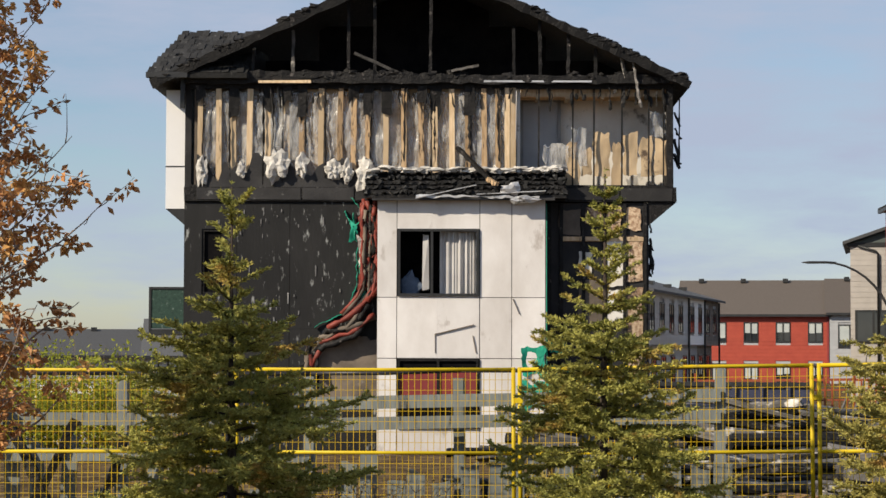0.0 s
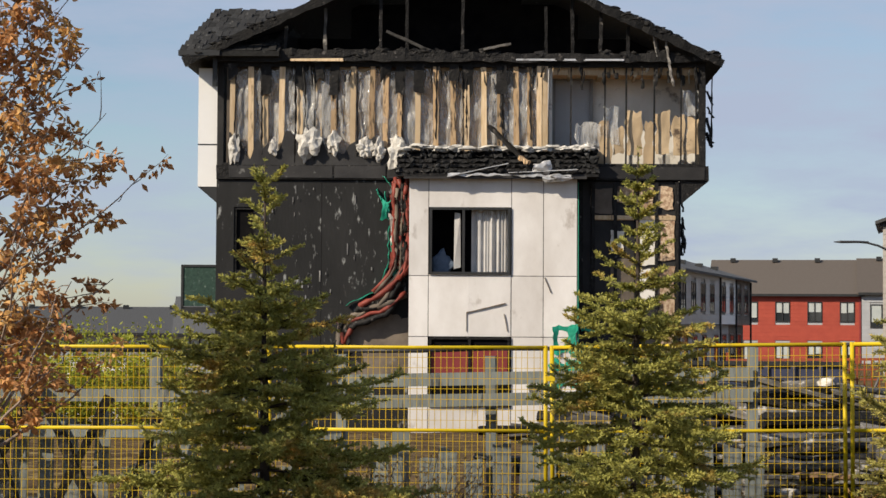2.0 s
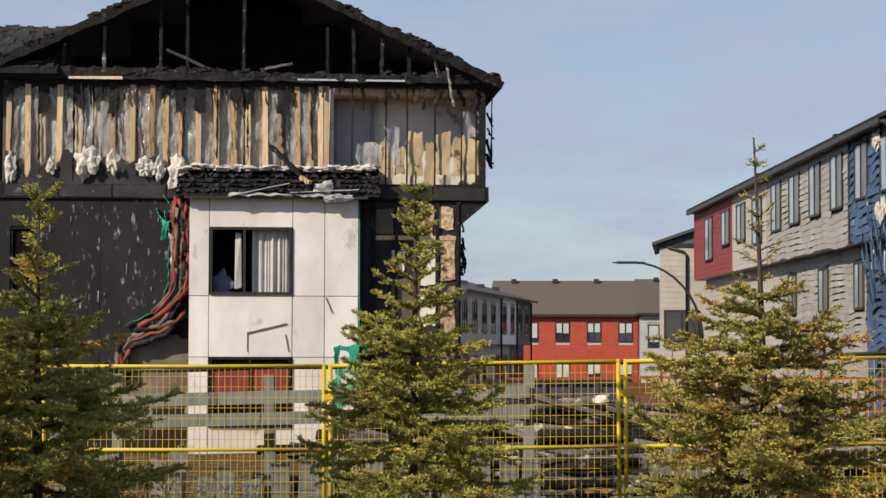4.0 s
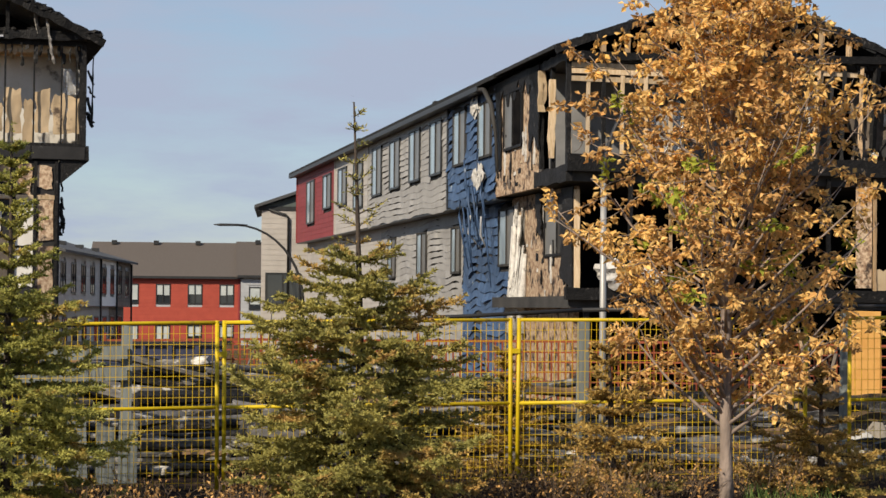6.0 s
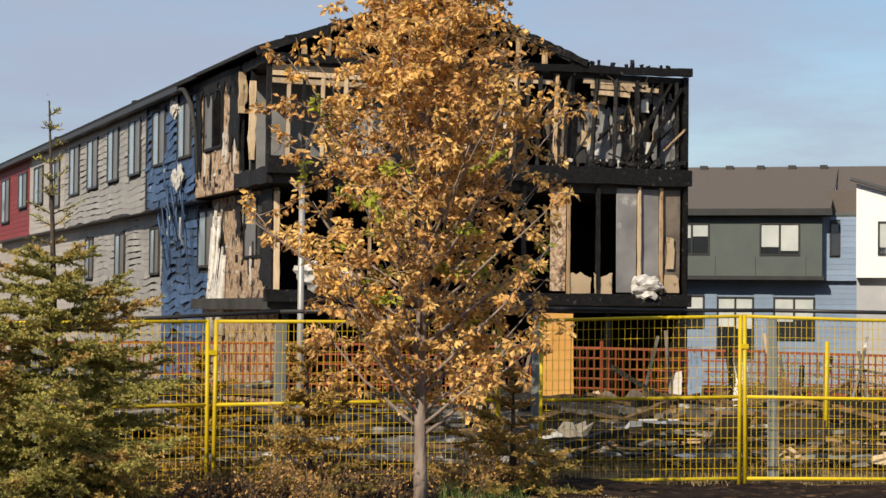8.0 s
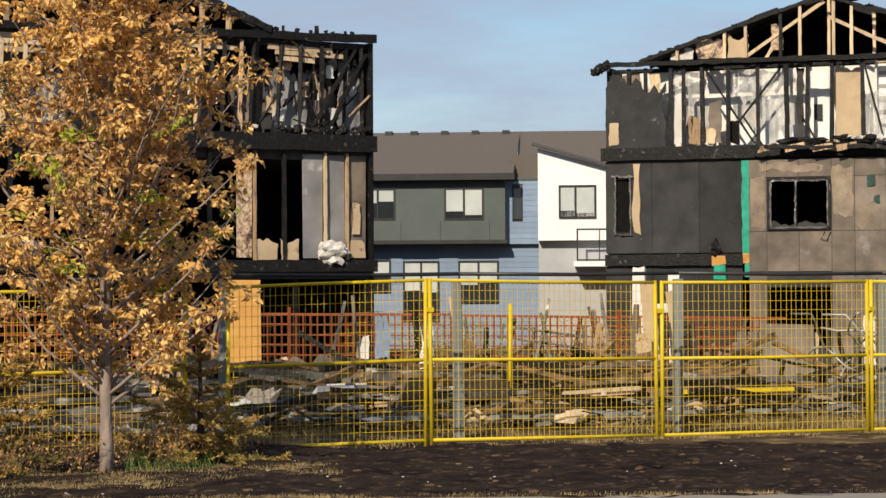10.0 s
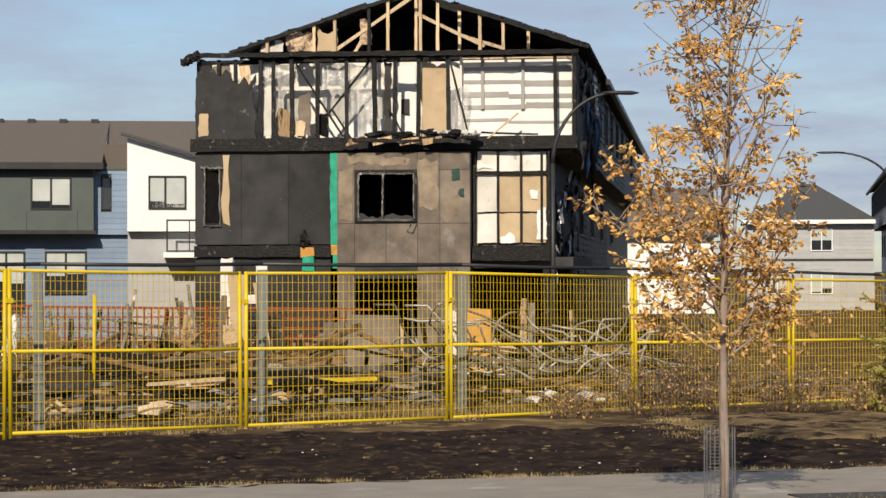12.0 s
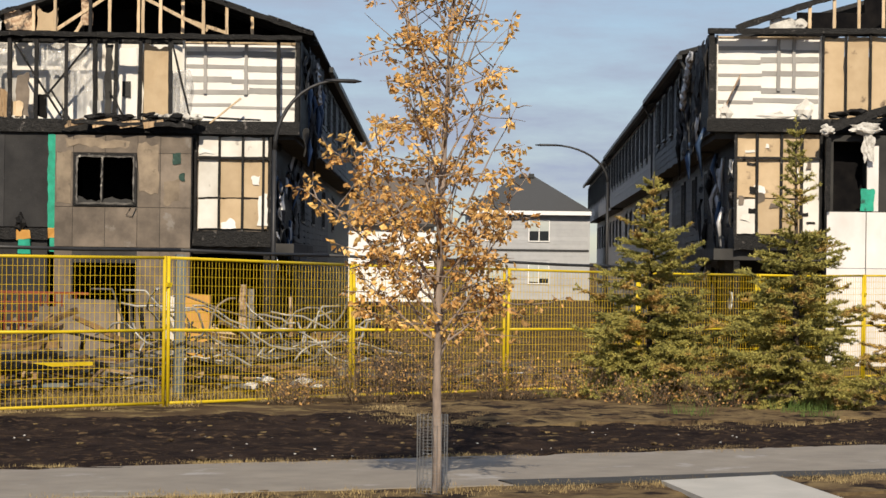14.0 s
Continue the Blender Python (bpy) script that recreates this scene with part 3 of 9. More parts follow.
# ---- first burnt house ----
def burnt_house_one():
    h = thing("burnt_house", HOUSE_1, "three-storey townhouse with burnt roof and stripped upper wall", "house", "burnt houses")
    shell(h, 0.0, 10.95, 13.0, 7.9, (2.05, 5.1), SOOT)
    part("side_wall", boxes((-0.02, 0.13, 0.16, 13.0, ZG, 5.1)), SOOT, h)
    part("side_wall", boxes((10.8, 10.95, 0.16, 13.0, ZG, 5.05)), SOOT, h)
    part("side_wall", boxes((11.42, 11.55, 0.2, 13.0, 5.1, 7.9)), SOOT, h)
    part("side_wall", boxes((-0.02, 0.13, 0.16, 13.0, 5.1, 7.9)), SOOT, h)
    # white side bay
    bay = part("side_bay", boxes((-0.5, -0.03, 0.35, 3.4, 4.95, 7.78)), WHITE_SIDING, h, "clean white panel side bay")
    part("seam", boxes((-0.505, -0.025, 0.343, 0.35, 5.94, 5.97)), DARK_TRIM, bay)
    bm = bmesh.new()
    vs = [bm.verts.new(c) for c in ((-0.5, 0.36, 4.948), (-0.03, 0.36, 4.948), (-0.03, 3.4, 4.948), (-0.5, 3.4, 4.948), (-0.03, 0.36, 4.55), (-0.03, 3.4, 4.55))]
    for f in ((0, 1, 2, 3), (0, 4, 1), (0, 3, 5, 4), (3, 2, 5), (1, 4, 5, 2)):
        bm.faces.new([vs[i] for i in f])
    part("bay_soffit", bm, DARK_TRIM, bay)
    # lower front wall, sooted sheathing in sheets
    holes = [(0.42, 0.95, 2.9, 4.45)]
    for a, b, c, d in ((0.0, 1.25, ZG, 2.1), (1.25, 2.5, ZG, 2.1), (2.5, 4.55, ZG, 2.1), (0.0, 1.25, 2.104, 5.08), (1.25, 2.5, 2.104, 5.08), (2.5, 4.55, 2.104, 5.08)):
        bm = bmesh.new()
        wall_with_holes(bm, a + 0.004, b - 0.004, c, d, holes, 0.0 + rnd.uniform(0, 0.012), 0.15)
        part("sheathing_sheet", bm, SOOT_PEEL, h, "blackened sheathing with pale peeling flakes")
    # Pane coloured near black for the unlit room behind it.
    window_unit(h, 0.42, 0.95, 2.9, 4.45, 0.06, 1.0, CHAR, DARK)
    # peeling flakes and dangling scraps on the blackened wall
    for i in range(48):
        u, z = rnd.uniform(1.0, 4.2), rnd.choice((rnd.uniform(4.3, 4.95), rnd.uniform(2.2, 3.3), rnd.uniform(2.2, 4.9)))
        s = rnd.choice((0.01, 0.012, 0.018, 0.028))
        bm = bmesh.new()
        ragged_sheet(bm, u, u + s, z - s * rnd.uniform(3, 12), z, -0.02, 4, 0.5 * s, 0.8 * s, 0.006, 0.012, 0.012, seed=i * 0.7, warp=0.03, rows=4)
        part("peeled_flake", bm, DRYWALL_GREY, h)
    for a, b, c, d, q in ((4.16, 4.42, 2.75, 4.1, 1), (3.92, 4.1, 3.9, 4.75, 2), (4.1, 4.3, 3.3, 4.3, 3)):
        bm = bmesh.new()
        ragged_sheet(bm, a, b, c, d, -0.1 - 0.03 * q, 8, 0.2, 0.25, 0.015, 0.08, 0.08, seed=q * 2.7, warp=0.12, rows=10)
        part("membrane_tatter", bm, GREEN_WRAP if q != 3 else INSULATION, h, "torn teal membrane tatter")
    for a, b, c, d, q in ((7.95, 8.5, 0.9, 1.85, 1), (7.85, 8.6, 0.2, 1.0, 2)):
        bm = bmesh.new()
        ragged_sheet(bm, a, b, c, d, -0.78, 8, 0.25, 0.2, 0.015, 0.06, 0.08, seed=q * 3.7, warp=0.1, rows=8)
        part("green_scrap", bm, GREEN_WRAP, h, "torn green sheathing scrap")
    for i in range(34):
        u = rnd.uniform(0.3, 11.3)
        z = 7.72 + rnd.uniform(-0.05, 0.1)
        beams(h, "charred_dangle", CHAR, ((u, -0.08, z), (u + rnd.uniform(-0.08, 0.08), -0.1, z - rnd.uniform(0.12, 0.5)), rnd.uniform(0.03, 0.1), 0.02, 0.7, 4))
    # floor rim bands
    part("rim_band", boxes((0.0, 11.6, -0.06, 0.16, 5.1, 5.44), jitter=0.008), CHAR, h, "charred floor rim board")
    bm = bmesh.new()
    for i in range(9):
        u = 0.3 + i * 1.25
        box(bm, u, u + 1.2, -0.075, -0.06, 5.14 + rnd.uniform(-0.01, 0.01), 5.42, 0.01)
    part("rim_cladding", bm, SOOT, h)
    bm = bmesh.new()
    vs = [bm.verts.new(c) for c in ((10.95, 0.0, 4.55), (11.6, 0.0, 5.1), (10.95, 0.0, 5.1), (10.95, 12, 4.55), (11.6, 12, 5.1), (10.95, 12, 5.1))]
    for f in ((0, 1, 2), (3, 5, 4), (0, 3, 4, 1), (1, 4, 5, 2), (0, 2, 5, 3)):
        bm.faces.new([vs[i] for i in f])
    part("overhang_bracket", bm, CHAR, h)
    # upper storey framing
    frame_h = part("stud_frame", boxes((0.12, 11.5, 0.0, 0.14, 5.44, 5.5), (0.12, 11.5, 0.0, 0.14, 7.78, 7.9)), CHAR, h, "scorched wall plates")
    u = 0.35
    k = 0
    while u < 7.55:
        bm = bmesh.new()
        z0 = 5.5
        w = rnd.choice((0.06, 0.09, 0.14, 0.17))
        beam(bm, (u, 0.06, z0), (u + rnd.uniform(-0.03, 0.03), 0.06, 7.78), w, 0.13, 0.12, 7)
        part("stud", bm, rnd.choice((LUMBER, LUMBER_CLEAN, LUMBER_CLEAN, LUMBER, LUMBER_CLEAN, DRYWALL_BACK)), frame_h)
        for q in range(rnd.choice((0, 1, 1, 2))):
            bm = bmesh.new()
            uu = u + rnd.uniform(-0.12, 0.12)
            beam(bm, (uu + rnd.uniform(-0.03, 0.03), -0.03, z0 + rnd.uniform(-0.1, 0.9)), (uu, -0.02, 7.85), rnd.uniform(0.025, 0.06), 0.03, 0.7, 16)
            part("burnt_strip", bm, CHAR, frame_h)
        if rnd.random() < 0.35:
            bm = bmesh.new()
            ragged_sheet(bm, u - 0.1, u + 0.14, 7.4 - 0.5 * rnd.random(), 7.85, -0.04, 8, 0.0, 0.3, 0.01, 0.03, 0.03, seed=u, warp=0.04)
            part("scorched_scrap", bm, CHAR, frame_h)
        u += rnd.uniform(0.26, 0.46)
        k += 1
    for a, b in ((0.35, 1.7), (1.7, 3.0), (3.0, 4.4), (4.4, 5.8), (5.8, 6.9), (6.9, 7.6)):
        bm = bmesh.new()
        ragged_sheet(bm, a, b, 5.5, 7.75, 0.10 if a in (0.35, 5.8, 4.4) else 0.05, 34, 0.12, 0.1, 0.006, 0.05, 0.05, seed=a, warp=0.09, rows=20)
        part("vapour_sheet", bm, PLASTIC, frame_h, "wrinkled clear plastic sheet")
    for i in range(6):
        a = 0.2 + i * 1.26
        part("drywall_back", boxes((a, a + 1.265, 0.19, 0.203, 5.45, 7.8)), (SOOT_BROWN, DRYWALL_GREY, DRYWALL_BACK, SOOT_BROWN, DRYWALL_BACK, DRYWALL_GREY)[i], frame_h)
    # scalloped tar skin at the foot of the studs
    bm = bmesh.new()
    ragged_sheet(bm, 0.28, 4.4, 5.44, 6.25, -0.035, 90, 0.55, 0.0, 0.03, 0.02, 0.02, seed=2.0, rows=5)
    part("sheathing_remnant", bm, SOOT, h, "ragged black remnant of sheathing")
    for c, s, q in (((2.18, -0.1, 5.95), (0.27, 0.14, 0.33), 1), ((2.78, -0.1, 5.96), (0.13, 0.1, 0.26), 2), ((3.52, -0.1, 5.83), (0.17, 0.1, 0.22), 3), ((3.85, -0.1, 5.8), (0.13, 0.1, 0.24), 4),
                    ((1.35, -0.1, 5.85), (0.09, 0.07, 0.2), 5), ((0.42, -0.08, 5.8), (0.12, 0.08, 0.3), 6), ((4.3, -0.15, 5.72), (0.22, 0.15, 0.36), 7)):
        bm = bmesh.new()
        clump(bm, c, s, q, 0.7, 3)
        part("insulation_tuft", bm, INSULATION, h, "torn white insulation")
    clumps(h, "insulation_lump", INSULATION, *[((4.5 + i * 0.285, -0.35 + rnd.uniform(-0.05, 0.05), 5.84 + rnd.uniform(-0.04, 0.04)), (0.2, 0.1, rnd.uniform(0.03, 0.08)), i * 1.3) for i in range(16)], label="ash-white insulation on the bay roof")
    # right-hand room, open
    part("room_wall", boxes((7.85, 11.4, 1.1, 1.2, 5.1, 7.8), (7.85, 7.93, 0.2, 1.1, 5.1, 7.8)), DRYWALL, h, "smoked grey room wall seen through the studs")
    for i in range(6):
        part("ceiling_joist", boxes((7.95, 11.4, 0.22 + i * 0.16, 0.26 + i * 0.16, 7.62, 7.86)), LUMBER_CLEAN, h)
    for a, b in ((8.3, 8.36), (9.0, 9.1), (9.85, 9.92), (10.7, 10.78)):
        part("ceiling_strap", boxes((a, b, 0.2, 1.1, 7.56, 7.62)), LUMBER_CLEAN, h)
    beams(h, "bare_stud", CHAR, *[((u, 0.03, 5.44), (u + 0.01, 0.03, 7.8), 0.03, 0.04, 0.15, 9) for u in (8.36, 9.16, 9.66, 10.32, 10.95, 11.3)])
    for u, w in ((7.62, 0.12), (7.76, 0.13)):
        bm = bmesh.new()
        beam(bm, (u, 0.05, 5.44), (u, 0.05, 7.8), w, 0.12, 0.05, 5)
        part("stud", bm, LUMBER_CLEAN, h)
    part("interior_door", boxes((7.98, 8.86, 1.0, 1.05, 5.5, 7.6)), PALE_SIDING, h, "grey-blue interior door")
    part("door_casing", boxes((7.94, 8.02, 0.94, 1.02, 5.3, 7.66), (8.84, 8.92, 0.94, 1.02, 5.3, 7.66), (8.02, 8.84, 0.94, 1.02, 7.58, 7.66)), DRYWALL_GREY, h)
    for a, b, zt in ((9.0, 9.3, 6.72), (9.34, 9.62, 6.5), (9.66, 10.06, 6.78), (10.06, 10.32, 6.55), (10.34, 10.7, 6.8), (10.74, 11.05, 6.75), (11.08, 11.42, 6.7)):
        bm = bmesh.new()
        ragged_sheet(bm, a + 0.02, b, 5.46 + rnd.choice((0, 0.02, 0.25)), zt, 0.10 + rnd.uniform(0, 0.04), 14, 0.22, 0.06, 0.014, 0.07, 0.07, seed=a, warp=0.05)
        part("drywall_scrap", bm, rnd.choice((DRYWALL_BACK, DRYWALL_BACK, LUMBER_CLEAN)), h)
    for a, b, c, d, q in ((8.5, 9.05, 5.46, 6.5, 6.2), (11.0, 11.4, 6.6, 7.5, 8.8), (9.1, 9.5, 5.9, 6.9, 2.8)):
        bm = bmesh.new()
        ragged_sheet(bm, a, b, c, d, 0.11, 34, 0.3, 0.1, 0.006, 0.12, 0.05, seed=q, warp=0.1, rows=16)
        part("vapour_sheet", bm, PLASTIC, h, "torn clear plastic sheet")
    for i in range(9):
        u = rnd.uniform(8.9, 11.35)
        clumps(h, "scorched_scrap", CHAR, ((u, 0.0, rnd.uniform(7.35, 7.7)), (0.05, 0.03, rnd.uniform(0.08, 0.22)), i * 1.7), sub=1)
    part("right_post", boxes((11.38, 11.52, -0.02, 0.15, 5.44, 7.9), jitter=0.01), CHAR, h)
    # melted scraps down the right corner
    bm = bmesh.new()
    for i in range(14):
        z = rnd.uniform(3.2, 7.6)
        u = 11.6 if z > 5.1 else 11.0
        beam(bm, (u, 0.3 + rnd.uniform(0, 0.4), z), (u + rnd.uniform(0.02, 0.14), 0.3, z - rnd.uniform(0.15, 0.5)), 0.07, 0.04, 0.6, 4)
    beam(bm, (11.68, 0.2, 5.9), (11.7, 0.2, 7.6), 0.03, 0.04, 0.5, 10)
    pieces(h, "melted_scrap", bm, CHAR)
    # bay of white panels
    y = -0.75
    bay = part("bay_core", boxes((4.62, 8.5, y + 0.02, 0.15, ZG, 2.0)), DARK, h)
    bm = bmesh.new()
    wall_with_holes(bm, 4.62, 8.5, 2.0, 5.2, [(5.08, 6.96, 2.86, 4.42)], y + 0.02, y + 0.12)
    box(bm, 4.62, 4.72, y + 0.12, 0.0, 2.0, 5.2)
    box(bm, 8.4, 8.5, y + 0.12, 0.0, 2.0, 5.2)
    part("bay_wall", bm, SOOT_GREY, bay)
    win_a, win_b = (5.08, 6.96, 2.86, 4.42), (5.08, 6.96, -0.2, 1.42)
    cols = (4.6, 5.06, 6.98, 7.72, 8.5)
    for a, b in zip(cols, cols[1:]):
        for c, d in ((ZG, 1.42), (1.42, 2.83), (2.83, 5.16)):
            wins = [w for w in (win_a, win_b) if w[0] < (a + b) / 2 < w[1] and c < (w[2] + w[3]) / 2 < d]
            bm = bmesh.new()
            wall_with_holes(bm, a + 0.008, b - 0.008, c + 0.008, d - 0.008, [(w[0] - 0.02, w[1] + 0.02, w[2], w[3]) for w in wins], y, y + 0.02)
            if bm.verts:
                pieces(bay, "panel", bm, WHITE_PANEL, "white panel with smoke marks")
    part("panel", boxes((5.075, 5.98, y - 0.003, y + 0.015, 1.45, 2.83)), WHITE_PANEL, bay)
    part("panel", boxes((5.99, 6.965, y - 0.004, y + 0.015, 1.45, 2.83)), WHITE_PANEL, bay)
    part("corner_panel", boxes((8.5, 8.52, y, 0.0, ZG, 5.1)), SOOT_GREY, bay)
    part("green_edge", boxes((8.5, 8.54, y - 0.01, y + 0.05, 1.0, 5.0), jitter=0.02), GREEN_WRAP, bay, "green tape at the bay's corner")
    win = window_unit(bay, 5.08, 6.96, 2.86, 4.42, y - 0.02, 0.42, DARK_TRIM, DARK)
    for o in list(win.children):
        bpy.data.objects.remove(o)
    # Black sheet behind the curtain stands in for the room's darkness.
    part("unlit_window_back", boxes((5.1, 6.94, 0.3, 0.32, 2.86, 4.42)), DARK, win)
    bm = bmesh.new()
    n = 40
    prev = None
    for i in range(n + 1):
        u = 6.05 + 0.87 * i / n
        yy = y + 0.16 + 0.07 * noise.noise(Vector((i * 0.33, 0.5, 2.0))) + 0.02 * math.sin(i * 1.3 + 2.0 * math.sin(i * 0.37))
        ring = [bm.verts.new((u, yy, 2.9)), bm.verts.new((u, yy, 4.38))]
        if prev:
            bm.faces.new((prev[0], ring[0], ring[1], prev[1]))
        prev = ring
    part("curtain", bm, CURTAIN, win, "white pleated curtain")
    part("curtain", boxes((5.66, 5.8, y + 0.12, y + 0.15, 3.0, 4.3), jitter=0.03), CURTAIN, win)
    bm = bmesh.new()
    clump(bm, (5.35, y + 0.3, 3.1), (0.24, 0.1, 0.3), 3.0, 0.6, 2)
    part("blue_cloth", bm, CLOTH_BLUE, win, "blue cloth hanging inside")
    # Lower panes are near black in place of an unlit room.
    low = window_unit(bay, 5.08, 6.96, -0.2, 1.42, y - 0.02, 0.5, CHAR, DARK)
    part("window_board", boxes((5.14, 6.9, y + 0.0, y + 0.02, 0.55, 1.15)), DARKRED_SIDING, low, "red interior board")
    bm = bmesh.new()
    beam(bm, (5.95, y - 0.02, 1.98), (6.85, y - 0.02, 2.2), 0.05, 0.02, 0.2, 5)
    beam(bm, (6.9, y - 0.02, 1.55), (6.82, y - 0.02, 1.95), 0.02, 0.02, 0.3, 5)
    beam(bm, (5.95, y - 0.02, 1.55), (5.95, y - 0.02, 1.98), 0.015, 0.02, 0.2, 4)
    beam(bm, (7.75, y - 0.02, 2.8), (7.9, y - 0.02, 2.45), 0.02, 0.02, 0.3, 4)
    part("loose_trim", bm, SOOT_BROWN, bay)
    # bay roof
    bm = bmesh.new()
    nx, ny = 46, 5
    for j in range(ny):
        for i in range(nx):
            u = 4.3 + i * 4.7 / nx
            v = -1.02 + j * 0.2
            z = 5.2 + j * 0.13
            box(bm, u + 0.005, u + 4.7 / nx - 0.005, v, v + 0.3, z + rnd.uniform(0, 0.03), z + 0.03 + rnd.uniform(0.0, 0.08), 0.035)
    part("bay_shingles", bm, SHINGLE, h, "burnt curled shingles on the bay roof")
    bm = bmesh.new()
    vs = [bm.verts.new(c) for c in ((4.32, -1.0, 5.19), (8.98, -1.0, 5.19), (8.98, 0.0, 5.8), (4.32, 0.0, 5.8), (4.32, 0, 5.15), (8.98, 0, 5.15), (4.32, -1.0, 5.12), (8.98, -1.0, 5.12))]
    for f in ((0, 1, 2, 3), (0, 3, 4, 6), (1, 7, 5, 2), (6, 4, 5, 7), (0, 6, 7, 1)):
        bm.faces.new([vs[i] for i in f])
    part("bay_roof_deck", bm, CHAR, h)
    bm = bmesh.new()
    ragged_sheet(bm, 5.5, 8.4, 5.06, 5.2, -1.06, 40, 0.06, 0.08, 0.01, 0.1, 0.1, seed=8.0, warp=0.05, rows=3)
    beam(bm, (5.55, -1.08, 5.12), (6.9, -1.05, 5.42), 0.06, 0.02, 0.2, 6)
    beam(bm, (6.9, -1.08, 5.2), (8.5, -1.1, 5.28), 0.05, 0.02, 0.2, 6)
    clump(bm, (7.7, -1.05, 5.32), (0.22, 0.1, 0.15), 5.0, 0.8, 2)
    clump(bm, (8.0, -1.05, 5.08), (0.3, 0.1, 0.08), 6.0, 0.8, 2)
    part("bent_flashing", bm, ALU, h, "bent aluminium flashing")
    bm = bmesh.new()
    beam(bm, (6.45, -0.3, 6.35), (7.25, -1.05, 5.5), 0.11, 0.09, 0.25, 9)
    part("fallen_timber", bm, CHAR, h, "charred timber leaning on the bay roof")
    bm = bmesh.new()
    beam(bm, (7.18, -1.0, 5.56), (7.38, -1.15, 5.42), 0.13, 0.09, 0.25, 4)
    part("timber_end", bm, LUMBER, h)
    part("gutter", boxes((4.5, 8.7, -1.0, -0.78, 5.08, 5.14), jitter=0.02), SOOT, h)
    # red membrane between the black wall and the bay
    for i in range(17):
        bm = bmesh.new()
        u, z1 = 4.2 + 0.4 * ((i * 0.37) % 1.0), 5.25 - rnd.uniform(0, 0.5)
        z2 = rnd.uniform(2.4, 3.4)
        pts = []
        for k in range(13):
            f = k / 12
            z = z1 + (z2 - z1) * f
            pts.append((u - 0.9 * max(0, 3.1 - z) ** 1.4 + 0.06 * noise.noise(Vector((z * 2.2, i * 3.1, 0))), -0.12 - 0.05 * (i % 3) + 0.05 * noise.noise(Vector((z * 3, i, 4))), z))
        tube(bm, pts, [rnd.uniform(0.035, 0.075) for _ in pts], 6)
        part("membrane_fold", bm, (RED_WRAP, RED_WRAP, CHAR, RED_WRAP, SOOT_BROWN)[i % 5], h, "red melted membrane hanging in folds")
    bm = bmesh.new()
    for p, q in (((4.0, -0.06, 4.85), (4.06, -0.08, 4.2)), ((4.1, -0.08, 4.0), (4.08, -0.08, 3.1)), ((4.08, -0.07, 3.1), (3.85, -0.07, 2.5)), ((3.85, -0.07, 2.5), (3.1, -0.07, 2.15)), ((3.95, -0.06, 5.2), (4.2, -0.08, 4.9)), ((3.8, -0.06, 4.9), (3.95, -0.08, 4.55))):
        beam(bm, p, q, 0.11, 0.02, 0.5, 8)
    part("membrane_edge", bm, GREEN_WRAP, h, "green membrane edge")
    for i in range(7):
        bm = bmesh.new()
        j = lambda k: rnd.uniform(-k, k)
        ends = [Vector((4.45 + j(0.1), -0.2, 2.85 - 0.1 * i + j(0.1))), Vector((4.0 + j(0.15), -0.3, 2.3 - 0.05 * i + j(0.08))), Vector((3.35 + j(0.15), -0.25, 2.1 - 0.05 * i + j(0.1))), Vector((3.1 + j(0.2), -0.2, 1.7 + j(0.15))), Vector((3.0 + j(0.25), -0.2, 1.1 + j(0.3)))]
        pts = [p.lerp(q, k / 3) + Vector((j(0.04), j(0.04), j(0.05))) for p, q in zip(ends, ends[1:]) for k in range(3)] + [ends[-1]]
        tube(bm, pts, [rnd.uniform(0.03, 0.085) for _ in pts], 6)
        part("membrane_roll", bm, (RED_WRAP, CHAR, SOOT_BROWN, CHAR, RED_WRAP, SOOT_BROWN, CHAR)[i], h, "rolled burnt membrane drooping down the wall")
    bm = bmesh.new()
    ragged_sheet(bm, 3.2, 4.6, 0.4, 2.05, -0.05, 20, 0.2, 0.0, 0.02, 0.05, 0.02, seed=3.0)
    part("bare_wall_patch", bm, SOOT_BROWN, h)
    # recessed wall right of the bay
    part("recess_wall", boxes((8.5, 10.95, 0.02, 0.15, ZG, 5.08)), SOOT, h)
    for a, b, c, d, m in ((9.45, 9.85, 4.55, 5.0, OSB), (9.95, 10.3, 4.25, 5.03, OSB), (10.42, 10.78, 4.4, 5.0, OSB), (9.3, 9.62, 3.4, 3.95, DRYWALL), (9.95, 10.35, 3.1, 4.2, DRYWALL), (9.9, 10.4, 2.1, 3.05, DRYWALL),
                          (10.45, 10.8, 3.2, 4.35, OSB), (8.85, 9.35, 4.3, 4.95, SOOT_BROWN), (9.3, 9.9, 2.2, 3.3, SOOT_BROWN), (10.42, 10.8, 1.0, 3.1, OSB)):
        bm = bmesh.new()
        ragged_sheet(bm, a, b, c, d, -0.012, 12, 0.06, 0.06, 0.02, 0.05, 0.05, seed=a * c)
        part("wall_board", bm, m, h)
    part("wall_plate", boxes((8.9, 10.85, -0.03, 0.0, 4.18, 4.28), jitter=0.01), LUMBER_CLEAN, h)
    beams(h, "charred_stud", CHAR, *[((u, -0.02, ZG), (u, -0.02, 5.06), 0.08, 0.06, 0.15, 9) for u in (8.62, 8.9, 9.42, 9.9, 10.38, 10.86)])
    for z, w in ((1.3, 0.5), (0.5, 0.45), (1.9, 0.35)):
        bm = bmesh.new()
        ragged_sheet(bm, 8.62, 8.62 + w, z - 0.4, z, -0.2, 10, 0.1, 0.1, 0.02, 0.05, 0.05, seed=z, warp=0.1)
        part("green_scrap", bm, GREEN_WRAP, h, "torn green sheathing scrap")
